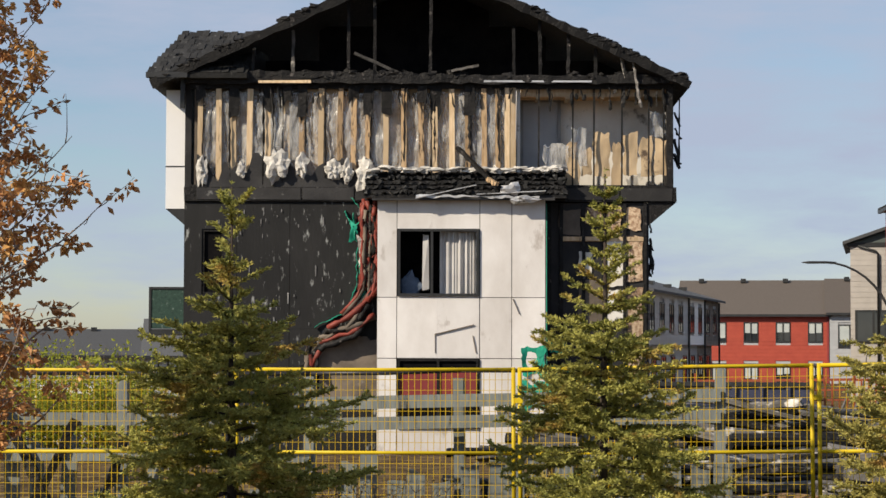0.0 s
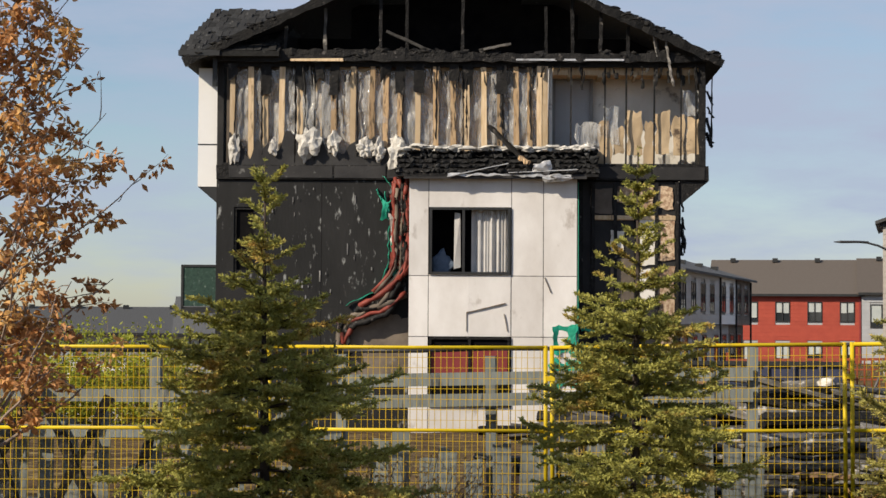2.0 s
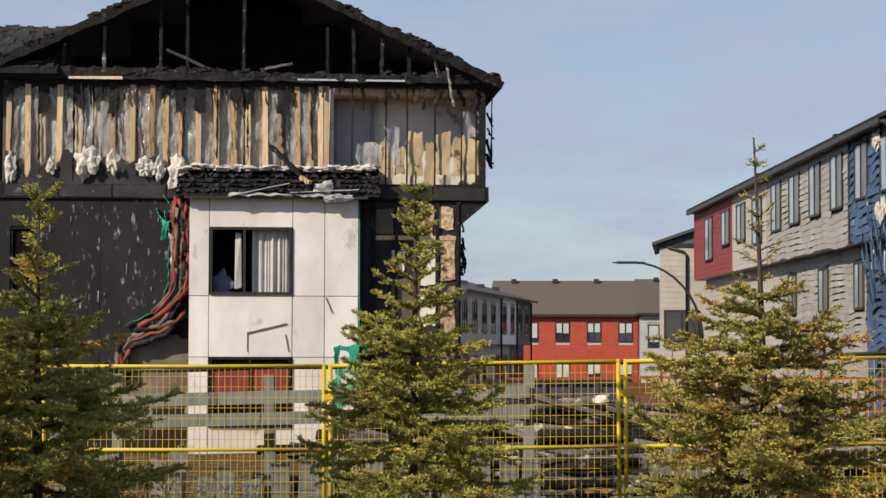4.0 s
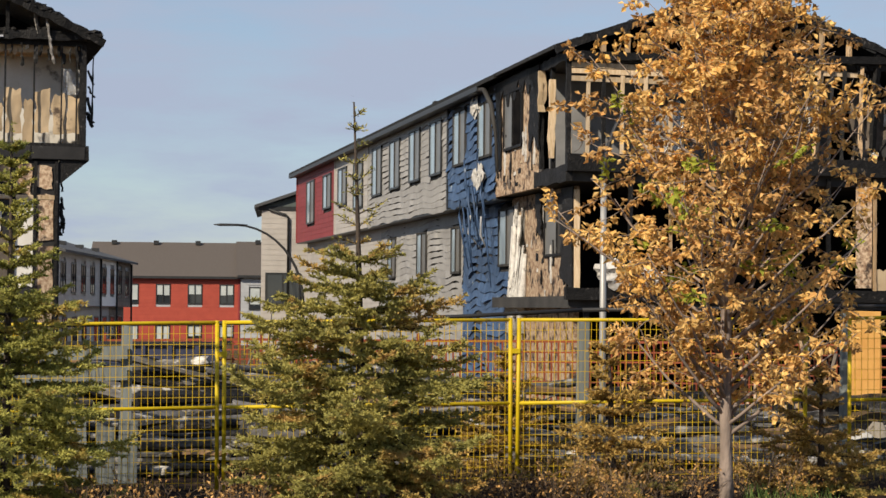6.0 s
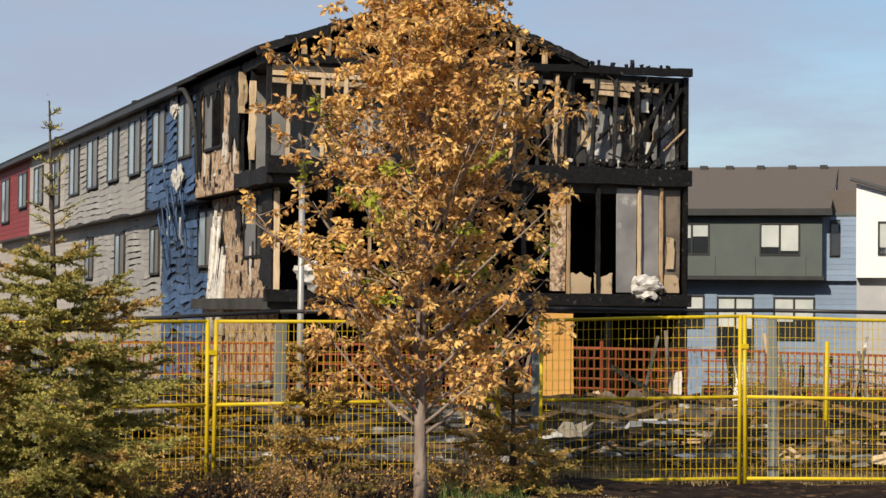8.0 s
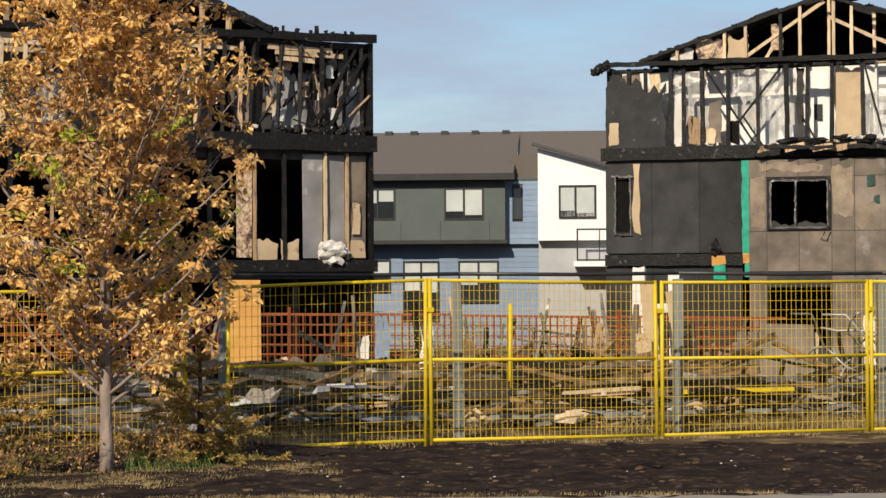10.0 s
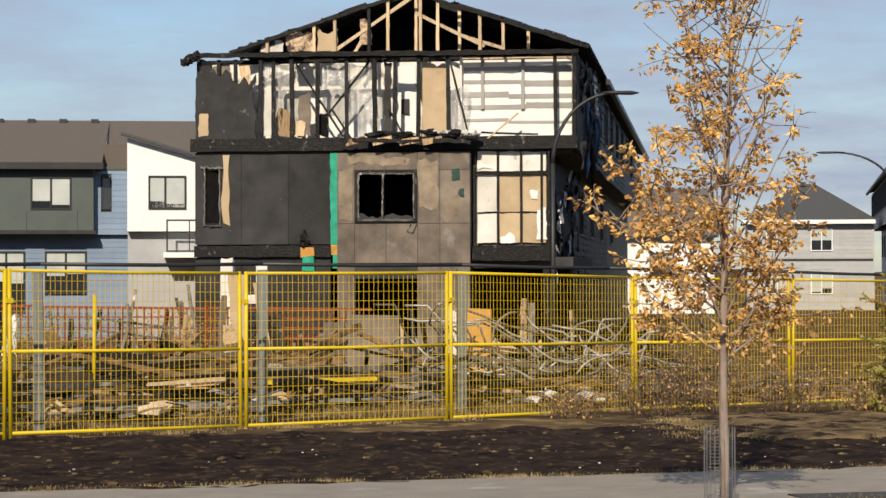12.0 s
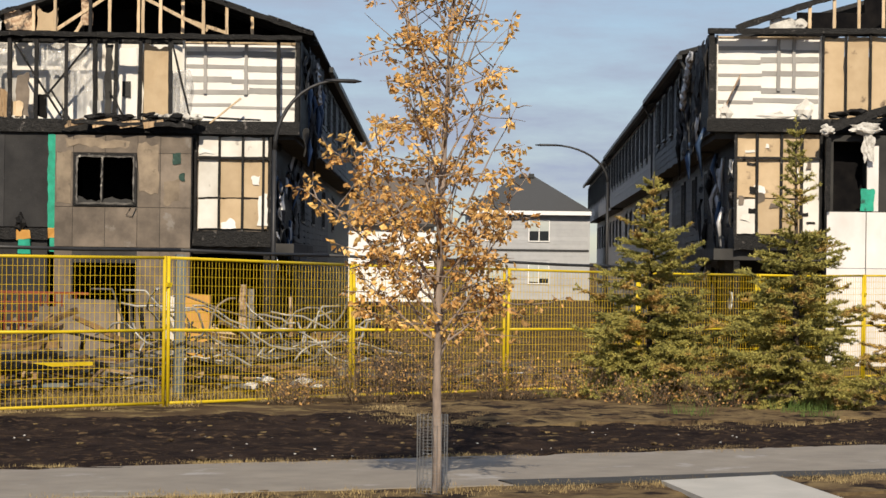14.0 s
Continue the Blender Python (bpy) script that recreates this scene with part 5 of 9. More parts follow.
    for i in range(44):
        u, z = rnd.uniform(7.0, 10.9), rnd.uniform(5.4, 7.6)
        L, a = rnd.uniform(0.3, 1.2), rnd.gauss(1.57, 0.55)
        beams(h, "charred_stick", CHAR if i % 5 else LUMBER, ((u, 0.05 + rnd.uniform(0, 0.5), z), (min(11.05, u + L * math.cos(a)), 0.1, min(7.75, z + L * math.sin(a))), rnd.uniform(0.02, 0.07), 0.04, 0.4, 5))
    clumps(h, "charred_lump", CHAR, *[((rnd.uniform(7.2, 11.0), 0.1, 5.45 + 0.12 * rnd.random()), (rnd.uniform(0.08, 0.22), 0.12, rnd.uniform(0.05, 0.16)), i * 1.1) for i in range(16)])
    clumps(h, "ash_lump", INSULATION, *[((rnd.uniform(7.4, 10.8), 0.05, 5.48 + 0.1 * rnd.random()), (rnd.uniform(0.04, 0.1), 0.06, rnd.uniform(0.04, 0.1)), i * 1.9) for i in range(8)], sub=1)
    bm = bmesh.new()
    ragged_sheet(bm, 2.1, 3.2, 5.4, 6.8, 0.3, 20, 0.4, 0.1, 0.008, 0.1, 0.1, seed=5.1, warp=0.15, rows=12)
    part("vapour_sheet", bm, PLASTIC, h)
    # front, middle storey
    for a, b, m in ((7.35, 7.75, OSB), (9.15, 9.7, DRYWALL_GREY), (9.78, 10.3, DRYWALL_GREY), (10.4, 10.9, SOOT_BROWN)):
        part("wall_sheet", boxes((a, b, 0.1, 0.13, 2.3, 4.9), jitter=0.015), m, h)
    for a, b, c, d in ((7.8, 8.4, 2.25, 2.8), (8.5, 9.0, 2.25, 2.85), (10.45, 10.85, 2.3, 2.75), (10.5, 10.7, 2.9, 3.7)):
        bm = bmesh.new()
        ragged_sheet(bm, a, b, c, d, 0.02, 12, 0.15, 0, 0.02, 0.04, 0.04, seed=a)
        part("torn_board", bm, DRYWALL_BACK, h)
    for u, m in ((7.8, LUMBER), (8.6, CHAR), (9.74, LUMBER_CLEAN), (10.35, LUMBER), (11.02, CHAR), (6.6, CHAR), (5.2, CHAR), (3.6, CHAR), (1.6, CHAR), (2.6, LUMBER)):
        bm = bmesh.new()
        beam(bm, (u, 0.04, 2.2), (u, 0.04, 4.95), 0.1 if m is CHAR else 0.06, 0.1, 0.15, 9)
        part("front_stud", bm, m, h)
    for c, s, q in (((9.85, -0.1, 2.42), (0.4, 0.2, 0.26), 11), ((1.2, -0.1, 2.6), (0.45, 0.25, 0.3), 13), ((2.0, -0.1, 2.5), (0.3, 0.2, 0.2), 14)):
        bm = bmesh.new()
        clump(bm, c, s, q, 0.7, 3)
        part("insulation_lump", bm, INSULATION, h, "heap of white insulation")
    part("right_wall", boxes((W2 - 0.14, W2, 0.12, 8.0, ZG, 7.8)), CHAR, h)
    for u in (0.6, 1.7, 3.3, 5.2, 7.1, 9.0, 11.0):
        bm = bmesh.new()
        beam(bm, (u, 0.3, ZG), (u, 0.3, 1.95), 0.14, 0.14, 0.2, 7)
        part("ground_post", bm, CHAR, h)
    return h


burnt_house_two()


# ---- third burnt house ----
def side_dark(h, u, sign, units, wins, low, ev):
    for a, b, m, warp, lab in units:
        for z0, z1, uu in ((4.75, ev, u), (ZG, 4.7, u + 0.7 * sign)):
            boards(h, a, b, z0, z1, 0.2, warp, a + z0, wins if z0 > 4 else low, m, lab, uu, sign)
    for w in wins:
        side_window(h, *w, u, DARK_TRIM, GLASS, sign)
    for w in low:
        side_window(h, *w, u + 0.7 * sign, DARK_TRIM, GLASS, sign)


def slatted_room(h, a, b, z0, z1, y, flip=False):
    """White back wall of a burnt-open room, with strips coloured as ceiling-strap shadows."""
    part("room_back", boxes((a, b, y, y + 0.1, z0, z1)), DRYWALL_WHITE, h, "bright white room wall with grey bars for strap shadows")
    part("room_cheek", boxes((a - 0.05, a, 0.2, y, z0, z1)), DRYWALL, h)
    part("room_cheek", boxes((b, b + 0.05, 0.2, y, z0, z1)), DRYWALL, h)
    # Level grey strips stand in for shadows that ceiling straps cast here.
    for i in range(5):
        z = z0 + (z1 - z0) * (0.24 + 0.155 * i)
        cut = a + (b - a) * rnd.uniform(0.35, 0.6)
        for p, q, dz in ((a + 0.02, cut, 0.0), (cut, b - 0.02, rnd.choice((0.0, 0.05, -0.05)))):
            bm = bmesh.new()
            beam(bm, (p, y - 0.008, z + dz), (q, y - 0.008, z + dz + rnd.uniform(-0.02, 0.02)), 0.012, rnd.uniform(0.07, 0.16), 0.1, 8)
            part("furring", bm, GREY_SIDING, h)
    for f in ((0.18, 0.55) if not flip else (0.6, 0.75)):
        bm = bmesh.new()
        beam(bm, (a + (b - a) * f, y - 0.05, z0 + 0.8), (a + (b - a) * f, y - 0.05, z1), 0.09, 0.06, 0.2, 6)
        part("furring", bm, GREY_SIDING, h)
    part("bare_plate", boxes((a, b, 0.3, 0.36, z1 - 0.08, z1 - 0.02), jitter=0.01), LUMBER_CLEAN, h)


def burnt_house_three():
    h = thing("burnt_house", HOUSE_3, "three-storey townhouse with charred front and open gable trusses", "house", "burnt houses")
    L = -10.04
    for z in (2.05, 5.0):
        part("floor_slab", boxes((L + 0.12, -0.12, 0.16, 9.0, z - 0.28, z)), SOOT_GREY, h)
    part("row_core", boxes((L, -0.75, 9.0, 52, ZG, 4.72), (L, -0.05, 9.0, 52, 4.72, 7.4)), SOOT_GREY, h)
    part("foundation", boxes((L + 0.05, -0.7, 0.1, 52, ZG - 0.6, ZG + 0.12)), CONCRETE, h)
    part("side_wall", boxes((-0.15, 0.0, 0.2, 9.0, 4.8, 7.3)), CHAR, h)
    part("side_wall", boxes((-0.9, -0.74, 0.2, 9.0, ZG, 4.8)), CHAR, h)
    part("side_wall", boxes((L, L + 0.15, 0.2, 9.0, ZG, 7.3)), SOOT, h)
    # lower left: sooted sheathing in sheets
    hole = [(-9.8, -9.32, 2.9, 4.4)]
    for a, b in ((L, -8.8), (-8.8, -7.55), (-7.55, -6.42)):
        for c, d in ((ZG, 2.06), (2.4, 4.82)):
            bm = bmesh.new()
            wall_with_holes(bm, a + 0.004, b - 0.004, c, d, hole, rnd.uniform(0, 0.01), 0.15)
            part("sheathing_sheet", bm, SOOT, h, "blackened sheathing sheet")
    # Near-black pane stands for the dark room inside.
    wl = window_unit(h, -9.8, -9.32, 2.9, 4.4, 0.02, 1.0, CHAR, DARK)
    beams(wl, "frame_remnant", ASH_WOOD, ((-9.78, -0.03, 2.9), (-9.76, -0.03, 4.4), 0.06, 0.04, 0.6, 14), ((-9.36, -0.03, 2.9), (-9.37, -0.03, 4.4), 0.05, 0.04, 0.6, 14), ((-9.85, -0.03, 4.42), (-9.28, -0.03, 4.4), 0.1, 0.05, 0.6, 10), ((-9.8, -0.03, 2.9), (-9.32, -0.03, 2.88), 0.05, 0.05, 0.6, 8))
    bm = bmesh.new()
    ragged_sheet(bm, -9.3, -9.12, 2.8, 4.75, -0.02, 6, 0.05, 0.2, 0.02, 0.05, 0.06, seed=2.2)
    part("bared_strip", bm, DRYWALL_BACK, h)
    beams(h, "rim_beam", CHAR, ((L - 0.1, -0.04, 5.0), (0.0, -0.04, 5.0), 0.14, 0.34, 0.05, 24), ((L, -0.04, 2.22), (-6.4, -0.04, 2.22), 0.14, 0.3, 0.08, 18),
          ((L - 0.15, -0.06, 7.36), (0.05, -0.06, 7.32), 0.16, 0.12, 0.2, 40), ((-2.7, -0.05, 2.15), (-0.7, -0.05, 2.15), 0.12, 0.4, 0.1, 9), label="charred rim beam")
    bm = bmesh.new()
    ragged_sheet(bm, -6.42, -6.2, 2.1, 4.85, -0.03, 6, 0.1, 0.1, 0.02, 0.04, 0.04, seed=6.1, rows=20)
    part("green_strip", bm, GREEN_WRAP, h, "bright green sheathing membrane strip")
    for u, z, w in ((-7.2, 2.2, 0.35), (-6.4, 2.25, 0.3), (-3.85, 2.15, 0.45)):
        part("orange_patch", boxes((u, u + w, -0.14, -0.11, z - 0.12, z + 0.12), jitter=0.03), PLY_ORANGE, h)
        part("green_patch", boxes((u + 0.05, u + w, -0.13, -0.1, z - 0.5, z - 0.13), jitter=0.03), GREEN_WRAP, h)
    bm = bmesh.new()
    clump(bm, (-7.1, -0.15, 2.5), (0.12, 0.08, 0.2), 4.0, 0.8, 2)
    part("melted_lump", bm, CHAR, h)
    # browned bay
    y = -0.4
    bm = bmesh.new()
    wall_with_holes(bm, -6.18, -2.72, ZG, 4.75, [(-5.7, -4.1, 2.95, 4.28), (-5.7, -4.1, 0.0, 1.5)], y + 0.02, y + 0.12)
    box(bm, -6.18, -6.08, y + 0.12, 0.1, ZG, 4.75)
    box(bm, -2.82, -2.72, y + 0.12, 0.1, ZG, 4.75)
    part("bay_wall", bm, SOOT_GREY, h)
    cols = (-6.18, -5.72, -4.9, -4.08, -3.5, -2.72)
    for a, b in zip(cols, cols[1:]):
        for c, d in ((ZG, 1.9), (1.9, 2.92), (2.92, 4.3), (4.3, 4.75)):
            if -5.73 < a < -4.1 and (c == 2.92 or c == ZG):
                continue
            part("panel", boxes((a + 0.006, b - 0.006, y + rnd.uniform(-0.006, 0.0), y + 0.02, c + 0.006, d - 0.006)), SOOT_BROWN, h, "smoke-browned cladding panel")
    win = window_unit(h, -5.7, -4.1, 2.95, 4.28, y - 0.02, 0.45, CHAR, DARK)
    for o in list(win.children):
        bpy.data.objects.remove(o)
    beams(win, "frame_remnant", ASH_WOOD, ((-5.62, y - 0.04, 3.0), (-5.62, y - 0.04, 4.2), 0.05, 0.04, 0.6, 14), ((-5.0, y - 0.04, 3.0), (-4.97, y - 0.04, 4.22), 0.07, 0.04, 0.5, 14), ((-4.17, y - 0.04, 3.05), (-4.18, y - 0.04, 4.2), 0.04, 0.04, 0.6, 12),
          ((-5.6, y - 0.04, 4.21), (-4.18, y - 0.04, 4.2), 0.04, 0.05, 0.6, 18), ((-5.6, y - 0.04, 3.01), (-4.18, y - 0.04, 3.01), 0.04, 0.05, 0.6, 18))
    for a, b, c, d, q in ((-5.9, -4.3, 4.36, 4.7, 1.0), (-4.05, -3.55, 3.2, 4.6, 2.0), (-6.15, -5.75, 3.0, 4.4, 3.0), (-3.4, -3.0, 2.95, 3.7, 4.0)):
        bm = bmesh.new()
        ragged_sheet(bm, a, b, c, d, y - 0.012, 16, 0.12, 0.12, 0.008, 0.05, 0.05, seed=q * 3.3, warp=0.012, rows=8)
        part("scorched_film", bm, WOOD_TAN, h, "curled tan film scorched on the panels")
    # Black sheet set back in the opening stands for unlit depth.
    part("unlit_window_back", boxes((-5.8, -4.0, 1.6, 1.65, 2.3, 4.6)), DARK, win)
    bm = bmesh.new()
    ragged_sheet(bm, -5.6, -4.2, 3.0, 3.2, y + 0.0, 24, 0.16, 0.0, 0.008, 0.02, 0.02, seed=7.7, rows=3)
    part("broken_glass", bm, SOOT_GREY, win, "jagged remains of window glass")
    bm = bmesh.new()
    tube(bm, [(-4.25, y - 0.03, 2.9), (-4.35, y - 0.05, 2.72), (-4.2, y - 0.05, 2.68), (-4.1, y - 0.03, 2.9)], 0.012, 5)
    part("hanging_cable", bm, DARK_TRIM, h)
    for a, z, w, hh in ((-3.2, 4.35, 0.22, 0.4), (-3.0, 3.9, 0.12, 0.3)):
        bm = bmesh.new()
        ragged_sheet(bm, a, a + w, z - hh, z, y - 0.03, 9, 0.1, 0.1, 0.01, 0.04, 0.04, seed=z)
        part("green_scrap", bm, MESH_GREEN, h)
    beams(h, "bay_roof_edge", CHAR, ((-6.1, -0.6, 5.05), (-2.7, -0.6, 5.0), 0.3, 0.1, 0.3, 20), label="collapsed charred roof edge")
    clumps(h, "charred_lump", CHAR, *[((rnd.uniform(-6.0, -2.7), -0.5, 5.15 + rnd.uniform(-0.1, 0.12)), (0.2, 0.15, 0.07), i * 1.9) for i in range(20)])
    for u in (-5.9, -5.2, -4.5, -3.9):
        bm = bmesh.new()
        beam(bm, (u, -0.72, 4.98), (u + 0.5, -0.7, 5.02 + rnd.uniform(-0.05, 0.1)), 0.05, 0.16, 0.15, 5)
        part("bared_rafter", bm, LUMBER, h)
    for u in (-3.7, -3.4, -3.1, -2.9, -2.6):
        bm = bmesh.new()
        clump(bm, (u, -0.5, 5.22), (0.16, 0.1, 0.08), u, 0.8, 2)
        part("insulation_tuft", bm, INSULATION, h)
    # lower right: bared studs and boards
    cols = (-2.62, -2.05, -1.45, -0.92, -0.75)
    for i, (a, b) in enumerate(zip(cols, cols[1:3] + (-0.78,))):
        for c, d in ((2.4, 3.2), (3.2, 4.25), (4.25, 4.8)):
            m = DRYWALL if i == 0 or c > 4 else DRYWALL_BACK
            bm = bmesh.new()
            ragged_sheet(bm, a + 0.03, b - 0.03, c + 0.01, d - 0.01, 0.12, 10, 0.03, 0.02, 0.014, 0.01, 0.01, seed=a * 5 + c, warp=0.02, rows=6)
            part("wall_board", bm, m, h)
    part("board_backing", boxes((-2.65, -0.78, 0.2, 0.22, 2.35, 4.85)), SOOT_BROWN, h)
    for a, b, c, d in ((-2.0, -1.6, 2.4, 2.7), (-1.05, -0.8, 2.5, 3.4), (-2.6, -2.2, 4.3, 4.5), (-1.2, -1.0, 3.5, 3.8)):
        bm = bmesh.new()
        ragged_sheet(bm, a, b, c, d, 0.09, 9, 0.15, 0.05, 0.01, 0.06, 0.06, seed=a * 3)
        part("paper_scrap", bm, DRYWALL_WHITE, h)
    beams(h, "charred_stud", CHAR, *[((u, 0.05, 2.3), (u, 0.05, 4.85), 0.06, 0.1, 0.08, 8) for u in (-2.66, -2.05, -1.45, -0.92, -0.74)])
    beams(h, "charred_plate", CHAR, ((-2.66, 0.05, 4.22), (-0.74, 0.05, 4.22), 0.06, 0.06, 0.08, 8))
    # upper storey
    slatted_room(h, -3.0, -0.15, 5.1, 7.25, 0.5)
    bm = bmesh.new()
    ragged_sheet(bm, L + 0.02, -8.45, 5.15, 7.1, -0.02, 26, 0.5, 0.0, 0.03, 0.02, 0.12, seed=1.3, rows=10)
    part("sheathing_remnant", bm, SOOT, h, "black remnant of sheathing")
    bm = bmesh.new()
    ragged_sheet(bm, -9.92, -9.68, 5.2, 5.95, -0.04, 6, 0.1, 0.05, 0.02, 0.05, 0.05, seed=9.3)
    part("bared_strip", bm, DRYWALL_BACK, h)
    part("room_back", boxes((-9.9, -3.1, 1.3, 1.4, 5.0, 7.25)), DRYWALL, h, "smoked white room wall")
    # Whiter patches paint the sunlight that falls on the back wall.
    for a, b, c, d in ((-7.0, -6.3, 5.15, 5.8), (-6.2, -5.4, 5.15, 6.5), (-4.9, -4.3, 5.2, 7.1), (-5.6, -5.0, 5.1, 5.7)):
        part("painted_sun_patch", boxes((a, b, 1.12, 1.14, c, d), jitter=0.06), DRYWALL_WHITE, h)
    part("picture_frame", boxes((-4.72, -4.5, 1.05, 1.08, 5.85, 6.25)), DARK_TRIM, h, "small dark picture frame on the wall")
    for a, b, c, d, m in ((-4.08, -3.4, 5.15, 7.2, DRYWALL_BACK), (-5.05, -4.85, 5.15, 7.2, SOOT_GREY), (-8.3, -7.9, 5.2, 6.6, DRYWALL), (-7.9, -7.5, 5.2, 6.0, LUMBER), (-7.3, -7.0, 5.2, 6.4, SOOT_BROWN),
                          (-9.6, -9.1, 6.6, 7.2, SOOT_BROWN), (-8.9, -8.6, 6.4, 7.2, LUMBER_CLEAN), (-7.5, -7.1, 5.2, 5.7, LUMBER_CLEAN), (-6.8, -6.55, 5.2, 5.9, DARK), (-3.3, -2.85, 5.2, 6.6, PLASTIC)):
        bm = bmesh.new()
        ragged_sheet(bm, a, b, c, d, 0.14 + rnd.uniform(0, 0.2), 12, 0.15, 0.1, 0.015, 0.08, 0.08, seed=a + c, warp=0.05)
        part("torn_board", bm, m, h)
    for u, w in ((-9.85, 0.1), (-9.4, 0.06), (-8.95, 0.06), (-8.3, 0.12), (-7.95, 0.05), (-7.45, 0.14), (-6.77, 0.12), (-6.0, 0.04), (-5.25, 0.18), (-4.75, 0.05), (-4.12, 0.12), (-3.33, 0.09), (-0.55, 0.05), (-0.08, 0.14)):
        bm = bmesh.new()
        beam(bm, (u, 0.05, 5.12), (u + rnd.uniform(-0.03, 0.03), 0.05, 7.25), w, 0.1, 0.12, 8)
        part("front_stud", bm, CHAR, h)
    for p, q in (((-7.4, 0.1, 7.2), (-6.1, 0.1, 5.2)), ((-6.6, 0.2, 5.7), (-5.4, 0.2, 7.2)), ((-3.3, 0.0, 7.2), (-2.8, 0.0, 5.2)), ((-6.4, 0.15, 5.9), (-5.9, 0.15, 5.15)), ((-4.9, 0.1, 5.9), (-4.5, 0.1, 5.2))):
        bm = bmesh.new()
        beam(bm, p, q, 0.06, 0.05, 0.2, 8)
        part("leaning_strip", bm, CHAR, h)
    bm = bmesh.new()
    beam(bm, (-2.3, -0.1, 5.1), (-1.5, -0.15, 5.75), 0.06, 0.04, 0.05, 4)
    part("loose_board", bm, LUMBER_CLEAN, h)
    bm = bmesh.new()
    beam(bm, (-2.9, -0.05, 5.28), (-1.0, -0.05, 5.2), 0.05, 0.05, 0.2, 7)
    part("loose_strip", bm, CHAR, h)
    for a, b, s in ((-6.9, -5.3, 3.2), (-8.4, -7.4, 1.2)):
        bm = bmesh.new()
        ragged_sheet(bm, a, b, 5.8, 7.2, 0.3, 24, 0.1, 0.6, 0.008, 0.1, 0.1, seed=s, warp=0.12, rows=12)
        part("vapour_sheet", bm, PLASTIC, h)
    # gable trusses
    um, zp = -4.3, 8.93
    part("ceiling_deck", boxes((L, -0.05, 1.4, 9.0, 7.3, 7.38)), CHAR, h)
    for ua in (-9.1, 0.3):
        bm = bmesh.new()
        beam(bm, (ua, -0.05, 7.42), (um, -0.05, zp), 0.09, 0.09, 0.3, 40)
        for i in range(10):
            f = rnd.random()
            clump(bm, (ua + (um - ua) * f, 0.1, 7.45 + (zp - 7.4) * f + 0.03), (0.09, 0.08, 0.04), i * 1.3 + ua, 0.8, 2)
        part("gable_rafter", bm, CHAR, h, "charred gable rafter")
        for y1 in (1.2, 2.4):
            bm = bmesh.new()
            beam(bm, (ua, y1, 7.4), (um, y1, zp), 0.06, 0.1, 0.2, 16)
            part("truss_rafter", bm, CHAR, h)
        bm = bmesh.new()
        n = 8
        for i in range(n):
            f, g = i / n, (i + 1) / n
            y0 = rnd.uniform(0.05, 0.5) if g < 0.85 else rnd.uniform(0.3, 1.6)
            vs = [bm.verts.new((ua + (um - ua) * q, yy, 7.42 + (zp - 7.42) * q + dz)) for dz in (0.06, 0.14) for yy in (y0, 52) for q in (f, g)]
            for fc in ((0, 1, 3, 2), (4, 6, 7, 5), (0, 4, 5, 1), (2, 3, 7, 6), (0, 2, 6, 4), (1, 5, 7, 3)):
                bm.faces.new([vs[q] for q in fc])
        bmesh.ops.remove_doubles(bm, verts=bm.verts, dist=1e-4)
        part("roof_slope", bm, SHINGLE, h)
    k = 0
    for u in (-8.1, -7.5, -6.85, -6.3, -5.7, -5.4, -4.9, -4.25, -4.05, -3.6, -3.1, -2.5, -1.9, -1.3):
        zt = 7.4 + (zp - 7.4) * (1 - abs(u - um) / (4.8 if u < um else 4.6))
        bm = bmesh.new()
        beam(bm, (u, 0.0 + 0.6 * (k % 3 == 1), 7.4), (u, 0.0 + 0.6 * (k % 3 == 1), zt), 0.08, 0.08, 0.12, 6)
        part("gable_stud", bm, CHAR if k in (4, 5) else LUMBER_CLEAN, h)
        k += 1
    for p, q in (((-6.4, 0.1, 7.4), (-4.3, 0.1, 8.8)), ((-4.2, 0.1, 8.4), (-2.4, 0.1, 7.5)), ((-3.0, 0.2, 7.8), (-1.9, 0.2, 7.45)), ((-5.8, 0.15, 7.4), (-5.5, 0.15, 7.9))):
        bm = bmesh.new()
        beam(bm, p, q, 0.06, 0.09, 0.15, 7)
        part("truss_web", bm, LUMBER_CLEAN, h)
    for a, b, c, d, m in ((-7.6, -6.9, 7.45, 8.0, OSB), (-6.8, -6.25, 7.45, 8.15, DRYWALL_BACK), (-8.3, -7.7, 7.45, 7.75, INSULATION), (-5.65, -5.35, 7.6, 8.3, OSB)):
        bm = bmesh.new()
        ragged_sheet(bm, a, b, c, d, 0.1, 10, 0.2, 0, 0.02, 0.05, 0.05, seed=a)
        part("gable_board", bm, m, h)
    # Black sheets behind the trusses stand for attic darkness.
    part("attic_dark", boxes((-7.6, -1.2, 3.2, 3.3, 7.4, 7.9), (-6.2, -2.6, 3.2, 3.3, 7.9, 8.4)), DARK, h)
    bm = bmesh.new()
    clump(bm, (-3.75, 0.2, 8.85), (0.3, 0.2, 0.1), 1.0, 0.8, 2)
    part("roof_scrap", bm, SHINGLE, h)
    part("rear_roof", boxes((-8.9, -7.0, 9.0, 9.2, 7.4, 8.0)), SHINGLE_BROWN, h)
    part("rear_wall_pale", boxes((L - 0.25, L - 0.02, 3.0, 9.0, 4.8, 7.2)), PALE_SIDING, h)
    bm = bmesh.new()
    for i in range(8):
        clump(bm, (L - 0.25 + i * 0.05, -0.1, 7.2 + 0.02 * i), (0.1, 0.1, 0.12), i * 2.0, 0.8, 2)
    pieces(h, "eave_scrap", bm, CHAR)
